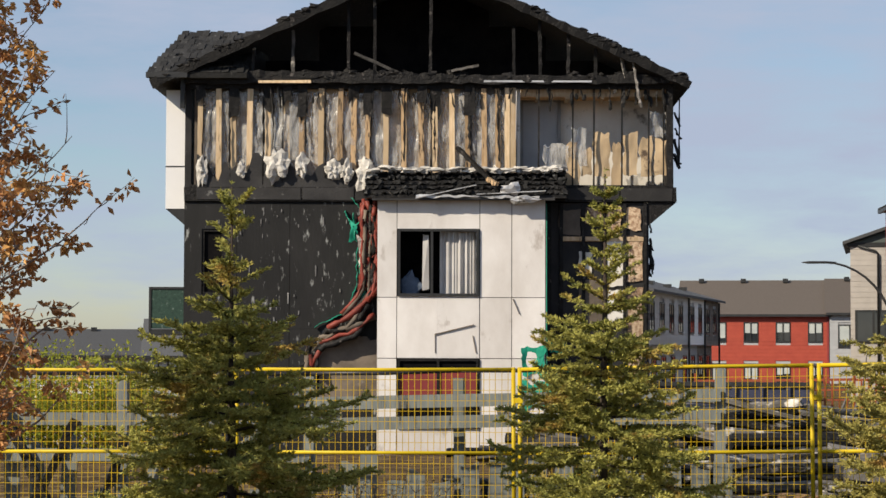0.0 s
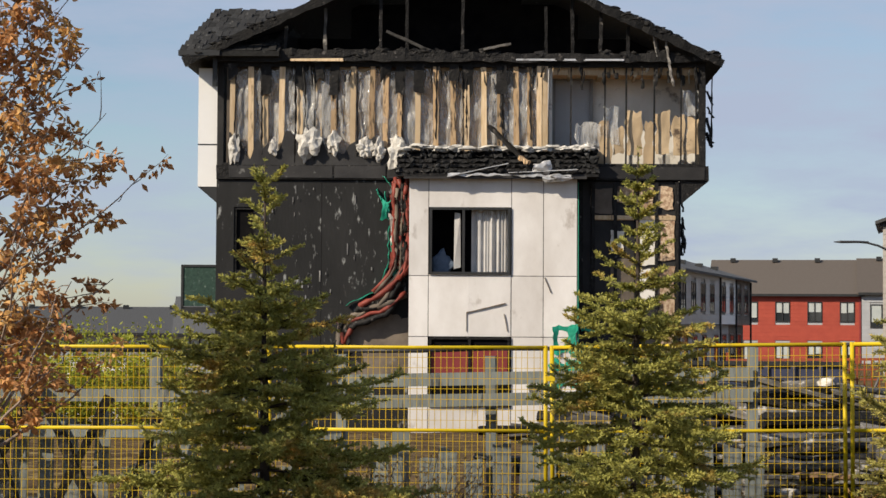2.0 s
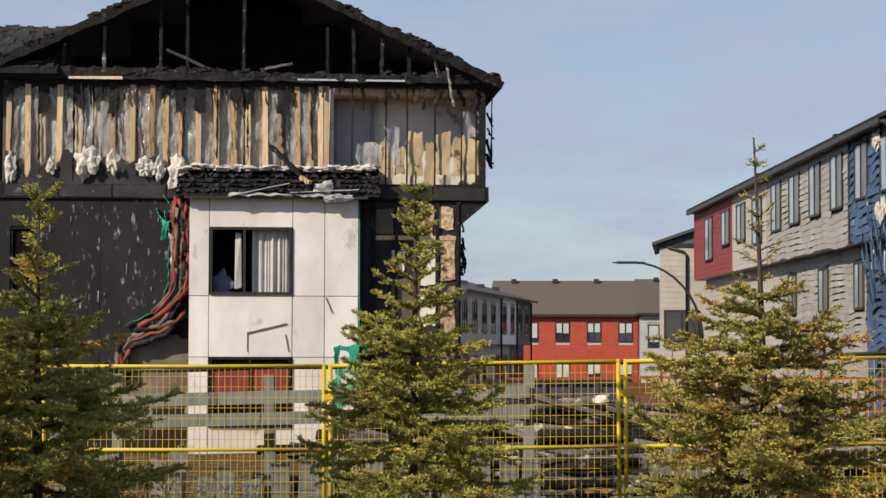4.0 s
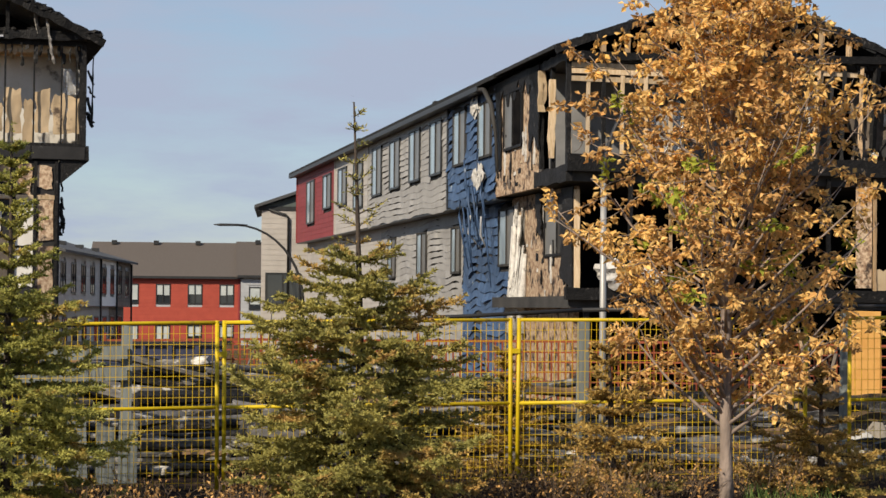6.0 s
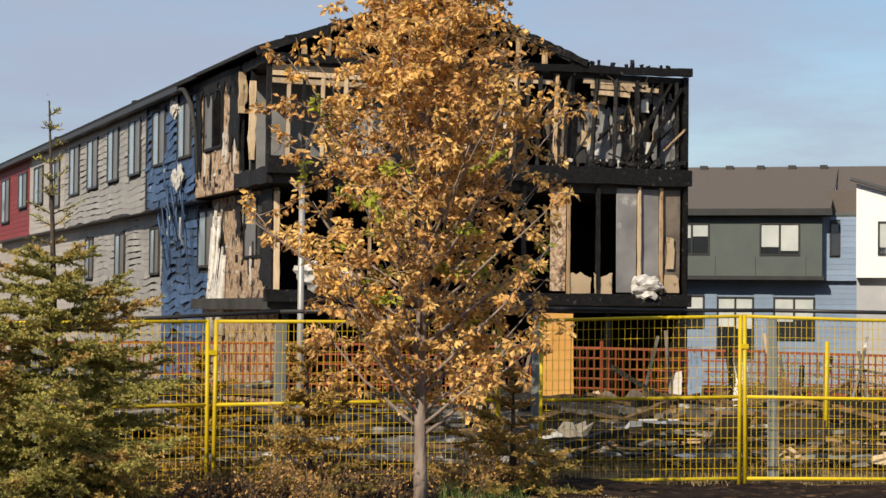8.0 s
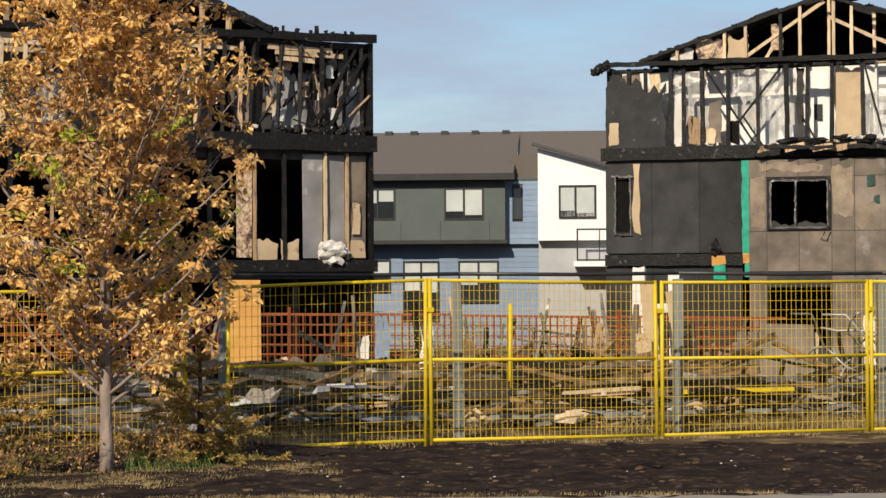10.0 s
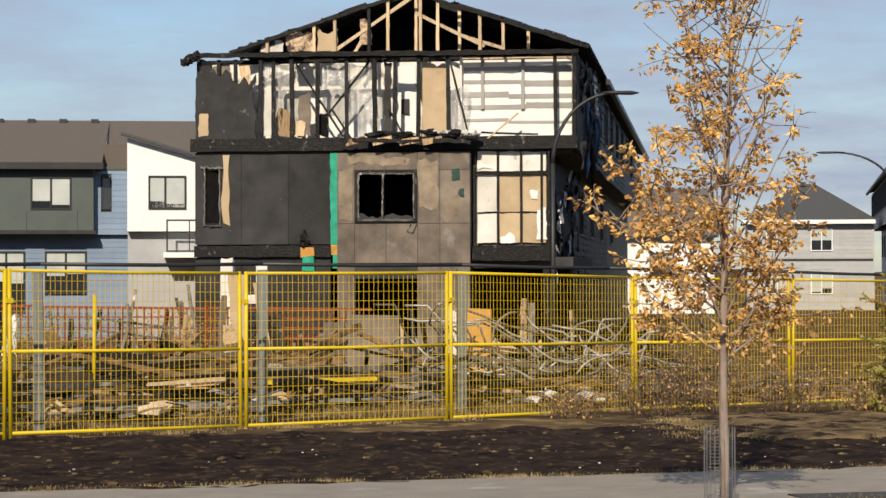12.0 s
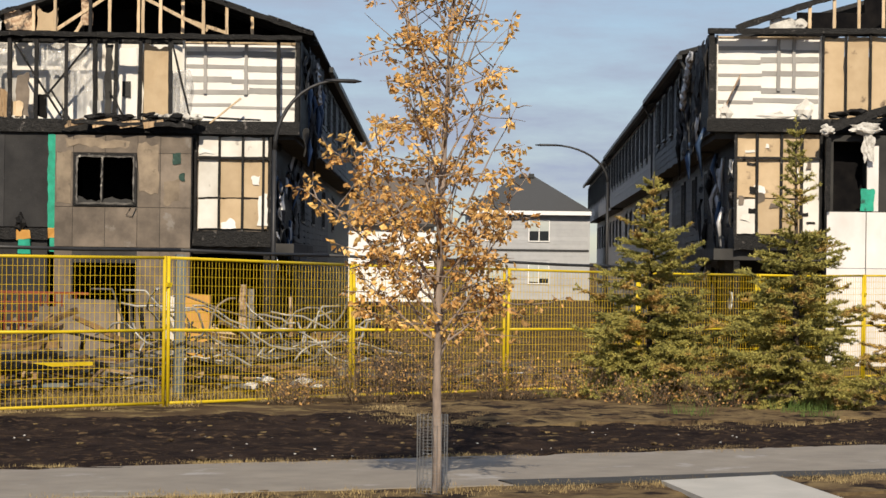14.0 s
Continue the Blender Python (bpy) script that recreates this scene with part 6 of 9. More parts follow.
    # dark flank
    wins = [(v, v + 1.8, 5.75, 7.2) for v in (10.0, 14.0, 18.0, 22.5, 27.0, 32.0, 37.0)]
    low = [(v, v + 1.8, 2.8, 4.3) for v in (12.0, 18.0, 25.0, 33.0)]
    # Siding colours beyond the scorched end are darkened for the barely lit flank.
    side_dark(h, 0.0, -1, ((9.0, 16.0, DARK_SIDING, 0.05, "scorched and shade-darkened siding"), (16.0, 30.0, DARK_SIDING, 0.03, "scorched and shade-darkened siding"), (30.0, 52.0, SLATE_PANEL, 0.0, "dark grey siding")), wins, low, 7.3)
    for i in range(26):
        v, z = rnd.uniform(0.4, 9.0), rnd.uniform(0.5, 7.2)
        uu = 0.02 if z > 4.8 else -0.72
        bm = bmesh.new()
        tube(bm, [(uu, v, z), (uu + rnd.uniform(0.03, 0.15), v + rnd.uniform(-0.3, 0.3), z - 0.4), (uu + 0.03, v + rnd.uniform(-0.3, 0.3), z - rnd.uniform(0.7, 1.5))], [0.06, 0.08, 0.02], 4)
        part("melted_strip", bm, rnd.choice((DARK_SIDING, CHAR, BLUE_MELT)), h)
    for i in range(60):
        v, z = 0.3 + 11.0 * rnd.random() ** 1.3, rnd.uniform(1.0, 7.3)
        uu = 0.04 if z > 4.9 else 0.04 - 1 * 0.7
        bm = bmesh.new()
        w, hh = rnd.uniform(0.1, 0.6), rnd.uniform(0.2, 0.9)
        ragged_sheet(bm, v, v + w, z - hh, z, 0.0, 7, 0.3 * hh, 0.5 * hh, 0.012, 0.1, 0.1, seed=i * 1.3, warp=0.16, rows=6)
        side_part(h, "wall_tatter", bm, (CHAR, DARK_SIDING, SOOT_GREY, CHAR, DARK_SIDING, ALU)[i % 6 if i % 12 else 0], u=uu + 1 * 0.05)
    bm = bmesh.new()
    beam(bm, (0.35, 9.0, 7.36), (0.35, 52.0, 7.36), 0.14, 0.16)
    part("gutter", bm, DARK_TRIM, h)
    bm = bmesh.new()
    ragged_sheet(bm, 1.5, 8.8, 6.2, 7.4, 0.0, 30, 0.3, 0.8, 0.03, 0.1, 0.1, seed=5.9, warp=0.1)
    side_part(h, "hanging_soffit", bm, CHAR, u=0.12)
    bm = bmesh.new()
    for i in range(5):
        clump(bm, (0.15, 4.5 + i * 0.4, 7.0 - 0.2 * i), (0.1, 0.2, 0.14), i + 0.3, 0.8, 2)
    pieces(h, "melted_gutter", bm, ALU)
    return h


burnt_house_three()


# ---- fourth burnt house ----
def burnt_house_four():
    h = thing("burnt_house", HOUSE_4, "townhouse row with bared upper room and scorched flank", "house", "burnt houses")
    R4 = 13.0
    for z in (2.05, 5.05):
        part("floor_slab", boxes((0.12, R4, 0.16, 9.0, z - 0.28, z)), SOOT_GREY, h)
    steps = ((6.0, 22.5, 7.42), (22.5, 60.0, 7.3), (60.0, 100.0, 7.2))
    for a, b, ev in steps:
        part("row_core", boxes((0.7, R4, a, b, ZG - 1, ev - 2.7), (0.05, R4, a, b, ev - 2.7, ev)), SOOT_GREY, h)
        bm = bmesh.new()
        vs = [bm.verts.new(c) for c in ((-0.35, a, ev), (5.6, a, ev + 1.7), (5.6, b + 0.2, ev + 1.7), (-0.35, b + 0.2, ev), (-0.35, a, ev + 0.12), (5.6, a, ev + 1.82), (5.6, b + 0.2, ev + 1.82), (-0.35, b + 0.2, ev + 0.12))]
        for fc in ((0, 1, 2, 3), (4, 7, 6, 5), (0, 4, 5, 1), (2, 6, 7, 3), (0, 3, 7, 4), (1, 5, 6, 2)):
            bm.faces.new([vs[k] for k in fc])
        part("roof", bm, SHINGLE, h)
        part("gutter", boxes((-0.42, -0.28, a, b + 0.2, ev - 0.1, ev + 0.04)), DARK_TRIM, h)
    part("foundation", boxes((0.75, R4, 0.1, 100, ZG - 0.6, ZG + 0.12)), CONCRETE, h)
    part("side_wall", boxes((0.0, 0.15, 0.2, 9.0, 4.9, 7.3)), CHAR, h)
    part("side_wall", boxes((0.62, 0.77, 0.2, 9.0, ZG, 4.9)), CHAR, h)
    # flank
    for i, (a, b, ev) in enumerate(steps):
        m = (DARK_SIDING, GREY_SIDING, BEIGE_SIDING)[i]
        ws = [(v, v + 1.3, ev - 1.75, ev - 0.2) for v in np.arange(a + 1.0, b - 1.5, 3.1).tolist()]
        boards(h, a, b, ev - 2.7, ev - 0.02, 0.2, 0.03 if i == 0 else 0.0, a, ws, m, "", 0.03)
        for w in ws:
            side_window(h, *w, 0.0)
        lw = [(v, v + 1.2, ev - 4.6, ev - 3.1) for v in np.arange(a + 1.6, b - 2.0, 4.4).tolist()]
        boards(h, a, b, ZG - 0.8, ev - 2.72, 0.2, 0.03 if i == 0 else 0.0, a, lw, m, "", 0.68)
        for w in lw:
            side_window(h, *w, 0.65)
        beams(h, "downspout", DARK_TRIM, ((-0.32, a + 0.3, ev - 0.1), (-0.08, a + 0.35, ev - 0.5), 0.09, 0.07, 0.0, 2), ((-0.08, a + 0.35, ev - 0.5), (-0.06, a + 0.35, ev - 2.6), 0.09, 0.07, 0.0, 2))
    for i in range(24):
        v, z = rnd.uniform(0.4, 9.5), rnd.uniform(0.5, 7.2)
        uu = -0.02 if z > 4.9 else 0.6
        bm = bmesh.new()
        tube(bm, [(uu, v, z), (uu - rnd.uniform(0.03, 0.15), v + rnd.uniform(-0.3, 0.3), z - 0.4), (uu - 0.03, v + rnd.uniform(-0.3, 0.3), z - rnd.uniform(0.7, 1.5))], [0.06, 0.08, 0.02], 4)
        part("melted_strip", bm, rnd.choice((DARK_SIDING, CHAR, BLUE_MELT, ALU)), h)
    bm = bmesh.new()
    ragged_sheet(bm, 0.3, 9.0, 6.0, 7.4, 0.0, 40, 0.2, 1.0, 0.03, 0.1, 0.1, seed=3.9, warp=0.1)
    side_part(h, "hanging_soffit", bm, CHAR, u=-0.1)
    bm = bmesh.new()
    for i in range(9):
        clump(bm, (-0.15, 4.5 + i * 0.35, 7.2 - 0.13 * i), (0.1, 0.22, 0.16), i + 0.7, 0.8, 2)
    pieces(h, "melted_gutter", bm, ALU)
    for i in range(60):
        v, z = 0.3 + 11.0 * rnd.random() ** 1.3, rnd.uniform(1.0, 7.3)
        uu = -0.06 if z > 4.9 else -0.06 - -1 * 0.7
        bm = bmesh.new()
        w, hh = rnd.uniform(0.1, 0.6), rnd.uniform(0.2, 0.9)
        ragged_sheet(bm, v, v + w, z - hh, z, 0.0, 7, 0.3 * hh, 0.5 * hh, 0.012, 0.1, 0.1, seed=i * 1.3, warp=0.16, rows=6)
        side_part(h, "wall_tatter", bm, (CHAR, DARK_SIDING, SOOT_GREY, CHAR, DARK_SIDING, ALU)[i % 6 if i % 12 else 0], u=uu + -1 * 0.05)
    # front, upper
    slatted_room(h, 0.18, 2.72, 5.2, 7.35, 0.5, True)
    beams(h, "rim_beam", CHAR, ((-0.1, -0.05, 7.42), (R4, -0.05, 7.5), 0.18, 0.14, 0.12, 36), ((-0.1, -0.05, 5.1), (R4, -0.05, 5.1), 0.16, 0.34, 0.06, 30), ((0.6, -0.02, 2.2), (2.75, -0.02, 2.2), 0.14, 0.36, 0.08, 9), label="charred rim beam")
    beams(h, "charred_stud", CHAR, ((0.0, 0.0, 5.2), (0.0, 0.0, 7.4), 0.15, 0.15, 0.1, 8), *[((u, 0.0, 5.25), (u, 0.0, 7.4), 0.06, 0.1, 0.1, 8) for u in (2.74, 3.3, 3.9, 4.5, 5.2, 6.0)],
          *[((u, 0.02, 2.35), (u, 0.02, 4.95), 0.07, 0.1, 0.1, 8) for u in (0.62, 1.15, 1.75, 2.25, 2.72)], ((0.6, 0.02, 4.3), (2.7, 0.02, 4.3), 0.06, 0.06, 0.1, 8))
    for a, b in ((2.78, 3.27), (3.34, 3.88), (3.95, 4.5), (4.55, 5.2), (5.25, 6.0)):
        bm = bmesh.new()
        ragged_sheet(bm, a, b, 5.25, 7.35, 0.12, 10, 0.08, 0.1, 0.015, 0.04, 0.04, seed=a)
        part("wall_board", bm, OSB if a > 4 else DRYWALL_BACK, h)
    bm = bmesh.new()
    beam(bm, (0.25, 0.3, 5.3), (0.75, 0.3, 6.4), 0.3, 0.02, 0.05, 5)
    part("leaning_board", bm, OSB, h)
    for c, s, q in (((2.3, 0.1, 5.5), (0.2, 0.1, 0.25), 2.0), ((1.6, 0.1, 5.35), (0.4, 0.1, 0.08), 3.0), ((0.35, 0.1, 5.4), (0.15, 0.1, 0.2), 4.0)):
        bm = bmesh.new()
        clump(bm, c, s, q, 0.8, 2)
        part("crumpled_paper", bm, DRYWALL, h)
    # front, lower
    cols = (0.65, 1.15, 1.75, 2.25, 2.72)
    for i, (a, b) in enumerate(zip(cols, cols[1:])):
        for c, d in ((2.4, 3.3), (3.3, 4.3), (4.3, 4.92)):
            bm = bmesh.new()
            ragged_sheet(bm, a + 0.03, b - 0.03, c + 0.01, d - 0.01, 0.1, 10, 0.03, 0.02, 0.014, 0.01, 0.01, seed=a * 5 + c, warp=0.02, rows=6)
            part("wall_board", bm, DRYWALL if (i == 0 and c < 3) or (i == 3 and c < 4) else DRYWALL_BACK, h)
    part("board_backing", boxes((0.65, 2.72, 0.18, 0.2, 2.35, 4.92)), SOOT_BROWN, h)
    for i in range(22):
        a, c = rnd.uniform(0.68, 2.5), rnd.uniform(2.4, 4.7)
        w, hh = rnd.uniform(0.05, 0.25), rnd.uniform(0.08, 0.4)
        bm = bmesh.new()
        ragged_sheet(bm, a, a + w, c, c + hh, 0.075, 8, 0.4 * hh, 0.3 * hh, 0.01, 0.06, 0.06, seed=i * 2.3, warp=0.03)
        part("paper_scrap", bm, (DRYWALL_WHITE, CHAR, DRYWALL, SOOT_BROWN)[i % 4], h)
    # bay with white panels
    y = -0.5
    bm = bmesh.new()
    wall_with_holes(bm, 2.8, 6.6, ZG, 4.85, [(2.95, 3.75, 3.0, 4.7)], y + 0.02, 0.1)
    part("bay_wall", bm, SOOT_GREY, h)
    # Black sheet behind the opening stands in for the bay's inner shade.
    part("bay_dark_sheet", boxes((2.9, 3.8, 0.2, 0.22, 2.9, 4.8)), DARK, h)
    for a, b, c, d in ((2.8, 3.75, ZG, 1.6), (2.8, 3.75, 1.6, 2.98), (3.76, 4.7, ZG, 1.6), (3.76, 4.7, 1.6, 2.98), (3.76, 4.05, 2.99, 4.6), (4.7, 6.6, ZG, 2.98), (4.7, 6.6, 2.99, 4.7)):
        part("panel", boxes((a + 0.006, b - 0.006, y, y + 0.02, c + 0.006, d - 0.006)), WHITE_PANEL, h, "white cladding panel")
    bm = bmesh.new()
    ragged_sheet(bm, 3.6, 3.95, 3.0, 3.55, y - 0.02, 8, 0.15, 0, 0.02, 0.04, 0.04, seed=2.8)
    part("green_scrap", bm, GREEN_WRAP, h, "green sheathing scrap")
    bm = bmesh.new()
    beam(bm, (2.8, y - 0.1, 3.0), (2.8, y - 0.1, 4.9), 0.12, 0.12, 0.15, 8)
    beam(bm, (2.7, y - 0.2, 4.95), (4.4, y - 0.2, 5.55), 0.12, 0.2, 0.2, 14)
    beam(bm, (4.4, y - 0.2, 5.55), (6.6, y - 0.2, 5.5), 0.12, 0.2, 0.2, 14)
    for i in range(14):
        clump(bm, (rnd.uniform(3.0, 6.4), y - 0.1, rnd.uniform(5.05, 5.5)), (0.25, 0.2, 0.08), i * 1.1, 0.8, 2)
    part("bay_roof_edge", bm, CHAR, h)
    for c, s, q in (((2.75, y - 0.25, 4.95), (0.14, 0.1, 0.12), 1.5), ((3.7, y - 0.25, 5.0), (0.35, 0.1, 0.12), 2.5), ((3.75, y - 0.2, 4.65), (0.14, 0.06, 0.4), 3.5)):
        bm = bmesh.new()
        clump(bm, c, s, q, 0.8, 3)
        part("insulation_tuft", bm, INSULATION, h)
    # gable
    bm = bmesh.new()
    beam(bm, (0.6, -0.05, 7.5), (5.6, -0.05, 9.2), 0.1, 0.16, 0.2, 30)
    beam(bm, (11.0, -0.05, 7.5), (5.6, -0.05, 9.2), 0.1, 0.16, 0.2, 30)
    part("gable_rafter", bm, CHAR, h)
    for i, u in enumerate((2.4, 3.0, 3.6, 4.2, 4.9, 5.6, 6.4)):
        bm = bmesh.new()
        beam(bm, (u, 0.0, 7.5), (u, 0.0, 7.5 + (u - 0.6) * 0.34 if u < 5.6 else 9.0), 0.08, 0.08, 0.1, 5)
        part("gable_stud", bm, LUMBER_CLEAN, h)
    # Black sheets behind the gable studs stand for its unlit inside.
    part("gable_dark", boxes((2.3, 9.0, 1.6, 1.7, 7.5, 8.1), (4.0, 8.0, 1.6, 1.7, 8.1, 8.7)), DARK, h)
    part("gable_board", boxes((4.6, 5.4, 0.1, 0.12, 7.5, 8.4)), OSB, h)
    bm = bmesh.new()
    ragged_sheet(bm, 1.5, 2.3, 7.5, 7.95, 0.05, 12, 0.25, 0, 0.03, 0.1, 0.1, seed=4.0)
    part("gable_scrap", bm, INSULATION, h)
    return h


burnt_house_four()

# ---- houses farther off ----
def far_row(m, wd, dp, base, eave, units, label, roof_mat, ridge=2.2, storeys=((0.9, 2.4),), overhang=0.3, win_step=2.1, win_w=0.95, win_h=1.35, lap_step=0.25, win_off=0.55, hip=-0.3, trim=DARK_TRIM):
    """A plain row house: lapped walls by unit, windows with blinds, a gable roof along the row."""
    h = thing("row_house", m, label, "house", "row houses")
    part("body", boxes((0.02, wd - 0.02, 0.05, dp, base, eave - 0.02)), PALE_SIDING, h)
    for a, b, mt in units:
        ws = []
        for lo in storeys:
            u = a + win_off
            while u + win_w < b - 0.3:
                ws.append((u, u + win_w, lo[0], lo[0] + win_h))
                u += win_step
        bm = bmesh.new()
        lap(bm, a + 0.02, b - 0.02, base, eave, 0.02, lap_step, 0.0, a, ws)
        part("siding", bm, mt, h)
        part("unit_trim", boxes((b - 0.06, b + 0.06, -0.02, 0.03, base, eave)), mt if mt is not RED_SIDING else DARKRED_SIDING, h)
        for w in ws:
            window_unit(h, *w, 0.0, 0.5, trim, GLASS, blind=rnd.choice((0.6, 0.95, 0.95)))
    part("gutter", boxes((-0.2, wd + 0.2, -overhang - 0.06, -overhang + 0.06, eave - 0.02, eave + 0.14)), DARK_TRIM, h)
    bm = bmesh.new()
    for y0, y1 in ((-overhang, dp / 2), (dp + overhang, dp / 2)):
        vs = [bm.verts.new(c) for c in ((-0.3, y0, eave + 0.1), (wd + 0.3, y0, eave + 0.1), (wd - hip, y1, eave + ridge), (hip, y1, eave + ridge), (-0.3, y0, eave), (wd + 0.3, y0, eave), (wd - hip, y1, eave + ridge - 0.1), (hip, y1, eave + ridge - 0.1))]
        for fc in ((0, 1, 2, 3), (7, 6, 5, 4), (0, 4, 5, 1), (0, 3, 7, 4), (1, 5, 6, 2), (2, 6, 7, 3)):
            bm.faces.new([vs[k] for k in fc])
    for xe, xr in ((-0.3, hip), (wd + 0.3, wd - hip)) if hip > 0 else ():
        vs = [bm.verts.new(c) for c in ((xe, -overhang, eave + 0.1), (xe, dp + overhang, eave + 0.1), (xr, dp / 2, eave + ridge))]
        bm.faces.new(vs)
    part("roof", bm, roof_mat, h)
    bm = bmesh.new()
    for x in (-0.02, wd - 0.06) if hip < 0 else ():
        vs = [bm.verts.new(c) for c in ((x, 0.1, eave), (x, dp, eave), (x, dp / 2, eave + ridge - 0.1), (x + 0.08, 0.1, eave), (x + 0.08, dp, eave), (x + 0.08, dp / 2, eave + ridge - 0.1))]
        for fc in ((0, 1, 2), (3, 5, 4), (0, 3, 4, 1), (1, 4, 5, 2), (2, 5, 3, 0)):
            bm.faces.new([vs[k] for k in fc])
    if hip < 0:
        part("gable_end", bm, units[-1][2], h)
    else:
        bm.free()
    for i in range(max(2, int(wd / 2.8))):
        x = max(1.0, hip + 0.1) + i * (2.8 if hip < 0 else 0.6)
        part("roof_vent", boxes((x, x + 0.35, dp / 2 - 0.5, dp / 2 - 0.2, eave + ridge - 0.16, eave + ridge + 0.1)), DARK_TRIM, h)
    return h


# red row across the end of the first lane
far_row(at_house(15.6, 134.4, 10.3), 9.55, 9, -3.0, 3.62, ((0, 9.55, RED_SIDING),), "red row house with brown shingled roof", SHINGLE_BROWN, 2.5, ((1.95, 0), (-0.75, 0)), win_step=2.07, win_w=0.95, win_h=1.3, win_off=2.05)
far_row(at_house(25.05, 132.5, 10.3), 5.0, 9, -3.0, 3.72, ((0, 5.0, PALE_SIDING),), "pale grey row house with dark window", SHINGLE_BROWN, 2.5, ((1.6, 0),), win_w=1.5, win_h=1.5)
def lane_row():
    """The grey row seen edge-on past the first house: its flank faces the lane."""
    h = thing("row_house", at_house(9.3, 93.5, 14.6), "grey and white row house along the lane", "house", "row houses")
    n = 27.0
    for a, b, ma, mb in ((0, 14, PALE_SIDING, PALE_SIDING), (14, 20.5, WHITE_SIDING, PALE_SIDING), (20.5, 27, SOOT_BROWN, SOOT_BROWN)):
        ws = [(v, v + 1.5, 2.35, 3.8) for v in np.arange(a + 0.8, b - 1.6, 3.2).tolist()]
        bm = bmesh.new()
        lap(bm, a, b, 1.75, 4.3, 0.0, 0.25, 0, a, ws)
        bm.transform(Matrix.Diagonal((1, -1, 1, 1)))
        side_part(h, "upper_siding", bm, ma, u=0.0)
        bm = bmesh.new()
        lap(bm, a, b, -3.0, 1.75, 0.0, 0.25, 0, a, [(v, v + 1.5, -0.6, 1.2) for v in np.arange(a + 0.8, b - 1.6, 3.2).tolist()])
        bm.transform(Matrix.Diagonal((1, -1, 1, 1)))
        side_part(h, "lower_siding", bm, mb, u=-0.4)
        for w in ws:
            side_window(h, *w, 0.0, DARK_TRIM, GLASS, -1)
            side_window(h, w[0], w[1], -0.6, 1.2, -0.4, DARK_TRIM, GLASS, -1)
        part("downspout", boxes((0.02, 0.12, b - 0.1, b, -2.0, 4.2)), DARK_TRIM, h)
        part("trim", boxes((-0.4, 0.03, a, b, 1.7, 1.76)), DARK_TRIM, h)
    part("body", boxes((-9, -0.45, 0, n, -3.0, 4.3), (-9, -0.05, 0, n, 1.78, 4.3)), PALE_SIDING, h)
    bm = bmesh.new()
    vs = [bm.verts.new(c) for c in ((0.4, -0.3, 4.3), (0.4, n + 0.3, 4.3), (-4.5, n + 0.3, 5.7), (-4.5, -0.3, 5.7), (0.4, -0.3, 4.18), (0.4, n + 0.3, 4.18), (-4.5, n + 0.3, 5.58), (-4.5, -0.3, 5.58))]
    for fc in ((0, 1, 2, 3), (7, 6, 5, 4), (0, 4, 5, 1), (0, 3, 7, 4), (1, 5, 6, 2), (2, 6, 7, 3)):
        bm.faces.new([vs[k] for k in fc])
    part("roof", bm, SHINGLE_GREY, h)
    for v in (4, 10, 16, 22):
        part("roof_vent", boxes((-1.6, -1.2, v, v + 0.4, 4.8, 5.0)), DARK_TRIM, h)
    return h


lane_row()

# beige end house beyond the second row
eh = thing("end_house", at_house(18.9, 95.5, 12.0), "beige end house with dark gable roof and downspout", "house", "row houses")
bm = bmesh.new()
lap(bm, 0.15, 4.2, -2.5, 6.5, 0.0, 0.25)
part("siding", bm, BEIGE_SIDING, eh)
part("body", boxes((0.15, 4.2, 0.03, 10, -2.5, 6.5)), BEIGE_SIDING, eh)
part("gable_trim", boxes((0.0, 4.3, -0.05, 0.2, 6.35, 6.55)), DARK_TRIM, eh)
bm = bmesh.new()
vs = [bm.verts.new(c) for c in ((-0.2, -0.3, 6.6), (5.0, -0.3, 8.4), (5.0, 10, 8.4), (-0.2, 10, 6.6), (-0.2, -0.3, 6.45), (5.0, -0.3, 8.25), (5.0, 10, 8.25), (-0.2, 10, 6.45), (5.0, -0.3, 6.45))]
for fc in ((0, 1, 2, 3), (7, 6, 5, 4), (0, 4, 5, 1), (0, 3, 7, 4), (1, 5, 6, 2), (2, 6, 7, 3)):
    bm.faces.new([vs[k] for k in fc])
part("roof", bm, SHINGLE_GREY, eh)
bm = bmesh.new()
vs = [bm.verts.new(c) for c in ((0.15, -0.02, 6.5), (4.9, -0.02, 6.5), (4.9, -0.02, 8.2), (0.15, 0.05, 6.5), (4.9, 0.05, 6.5), (4.9, 0.05, 8.2))]
for fc in ((0, 1, 2), (3, 5, 4), (0, 3, 4, 1), (1, 4, 5, 2), (2, 5, 3, 0)):
    bm.faces.new([vs[k] for k in fc])
part("gable_wall", bm, SLATE_PANEL, eh)
bm = bmesh.new()
tube(bm, [(0.5, -0.1, 6.4), (1.3, -0.1, 6.15), (1.42, -0.1, 6.0), (1.42, -0.1, -1.0)], 0.06, 6)
part("downspout", bm, DARK_TRIM, eh)
window_unit(eh, 0.35, 2.0, 1.9, 3.4, -0.09, 0.5)


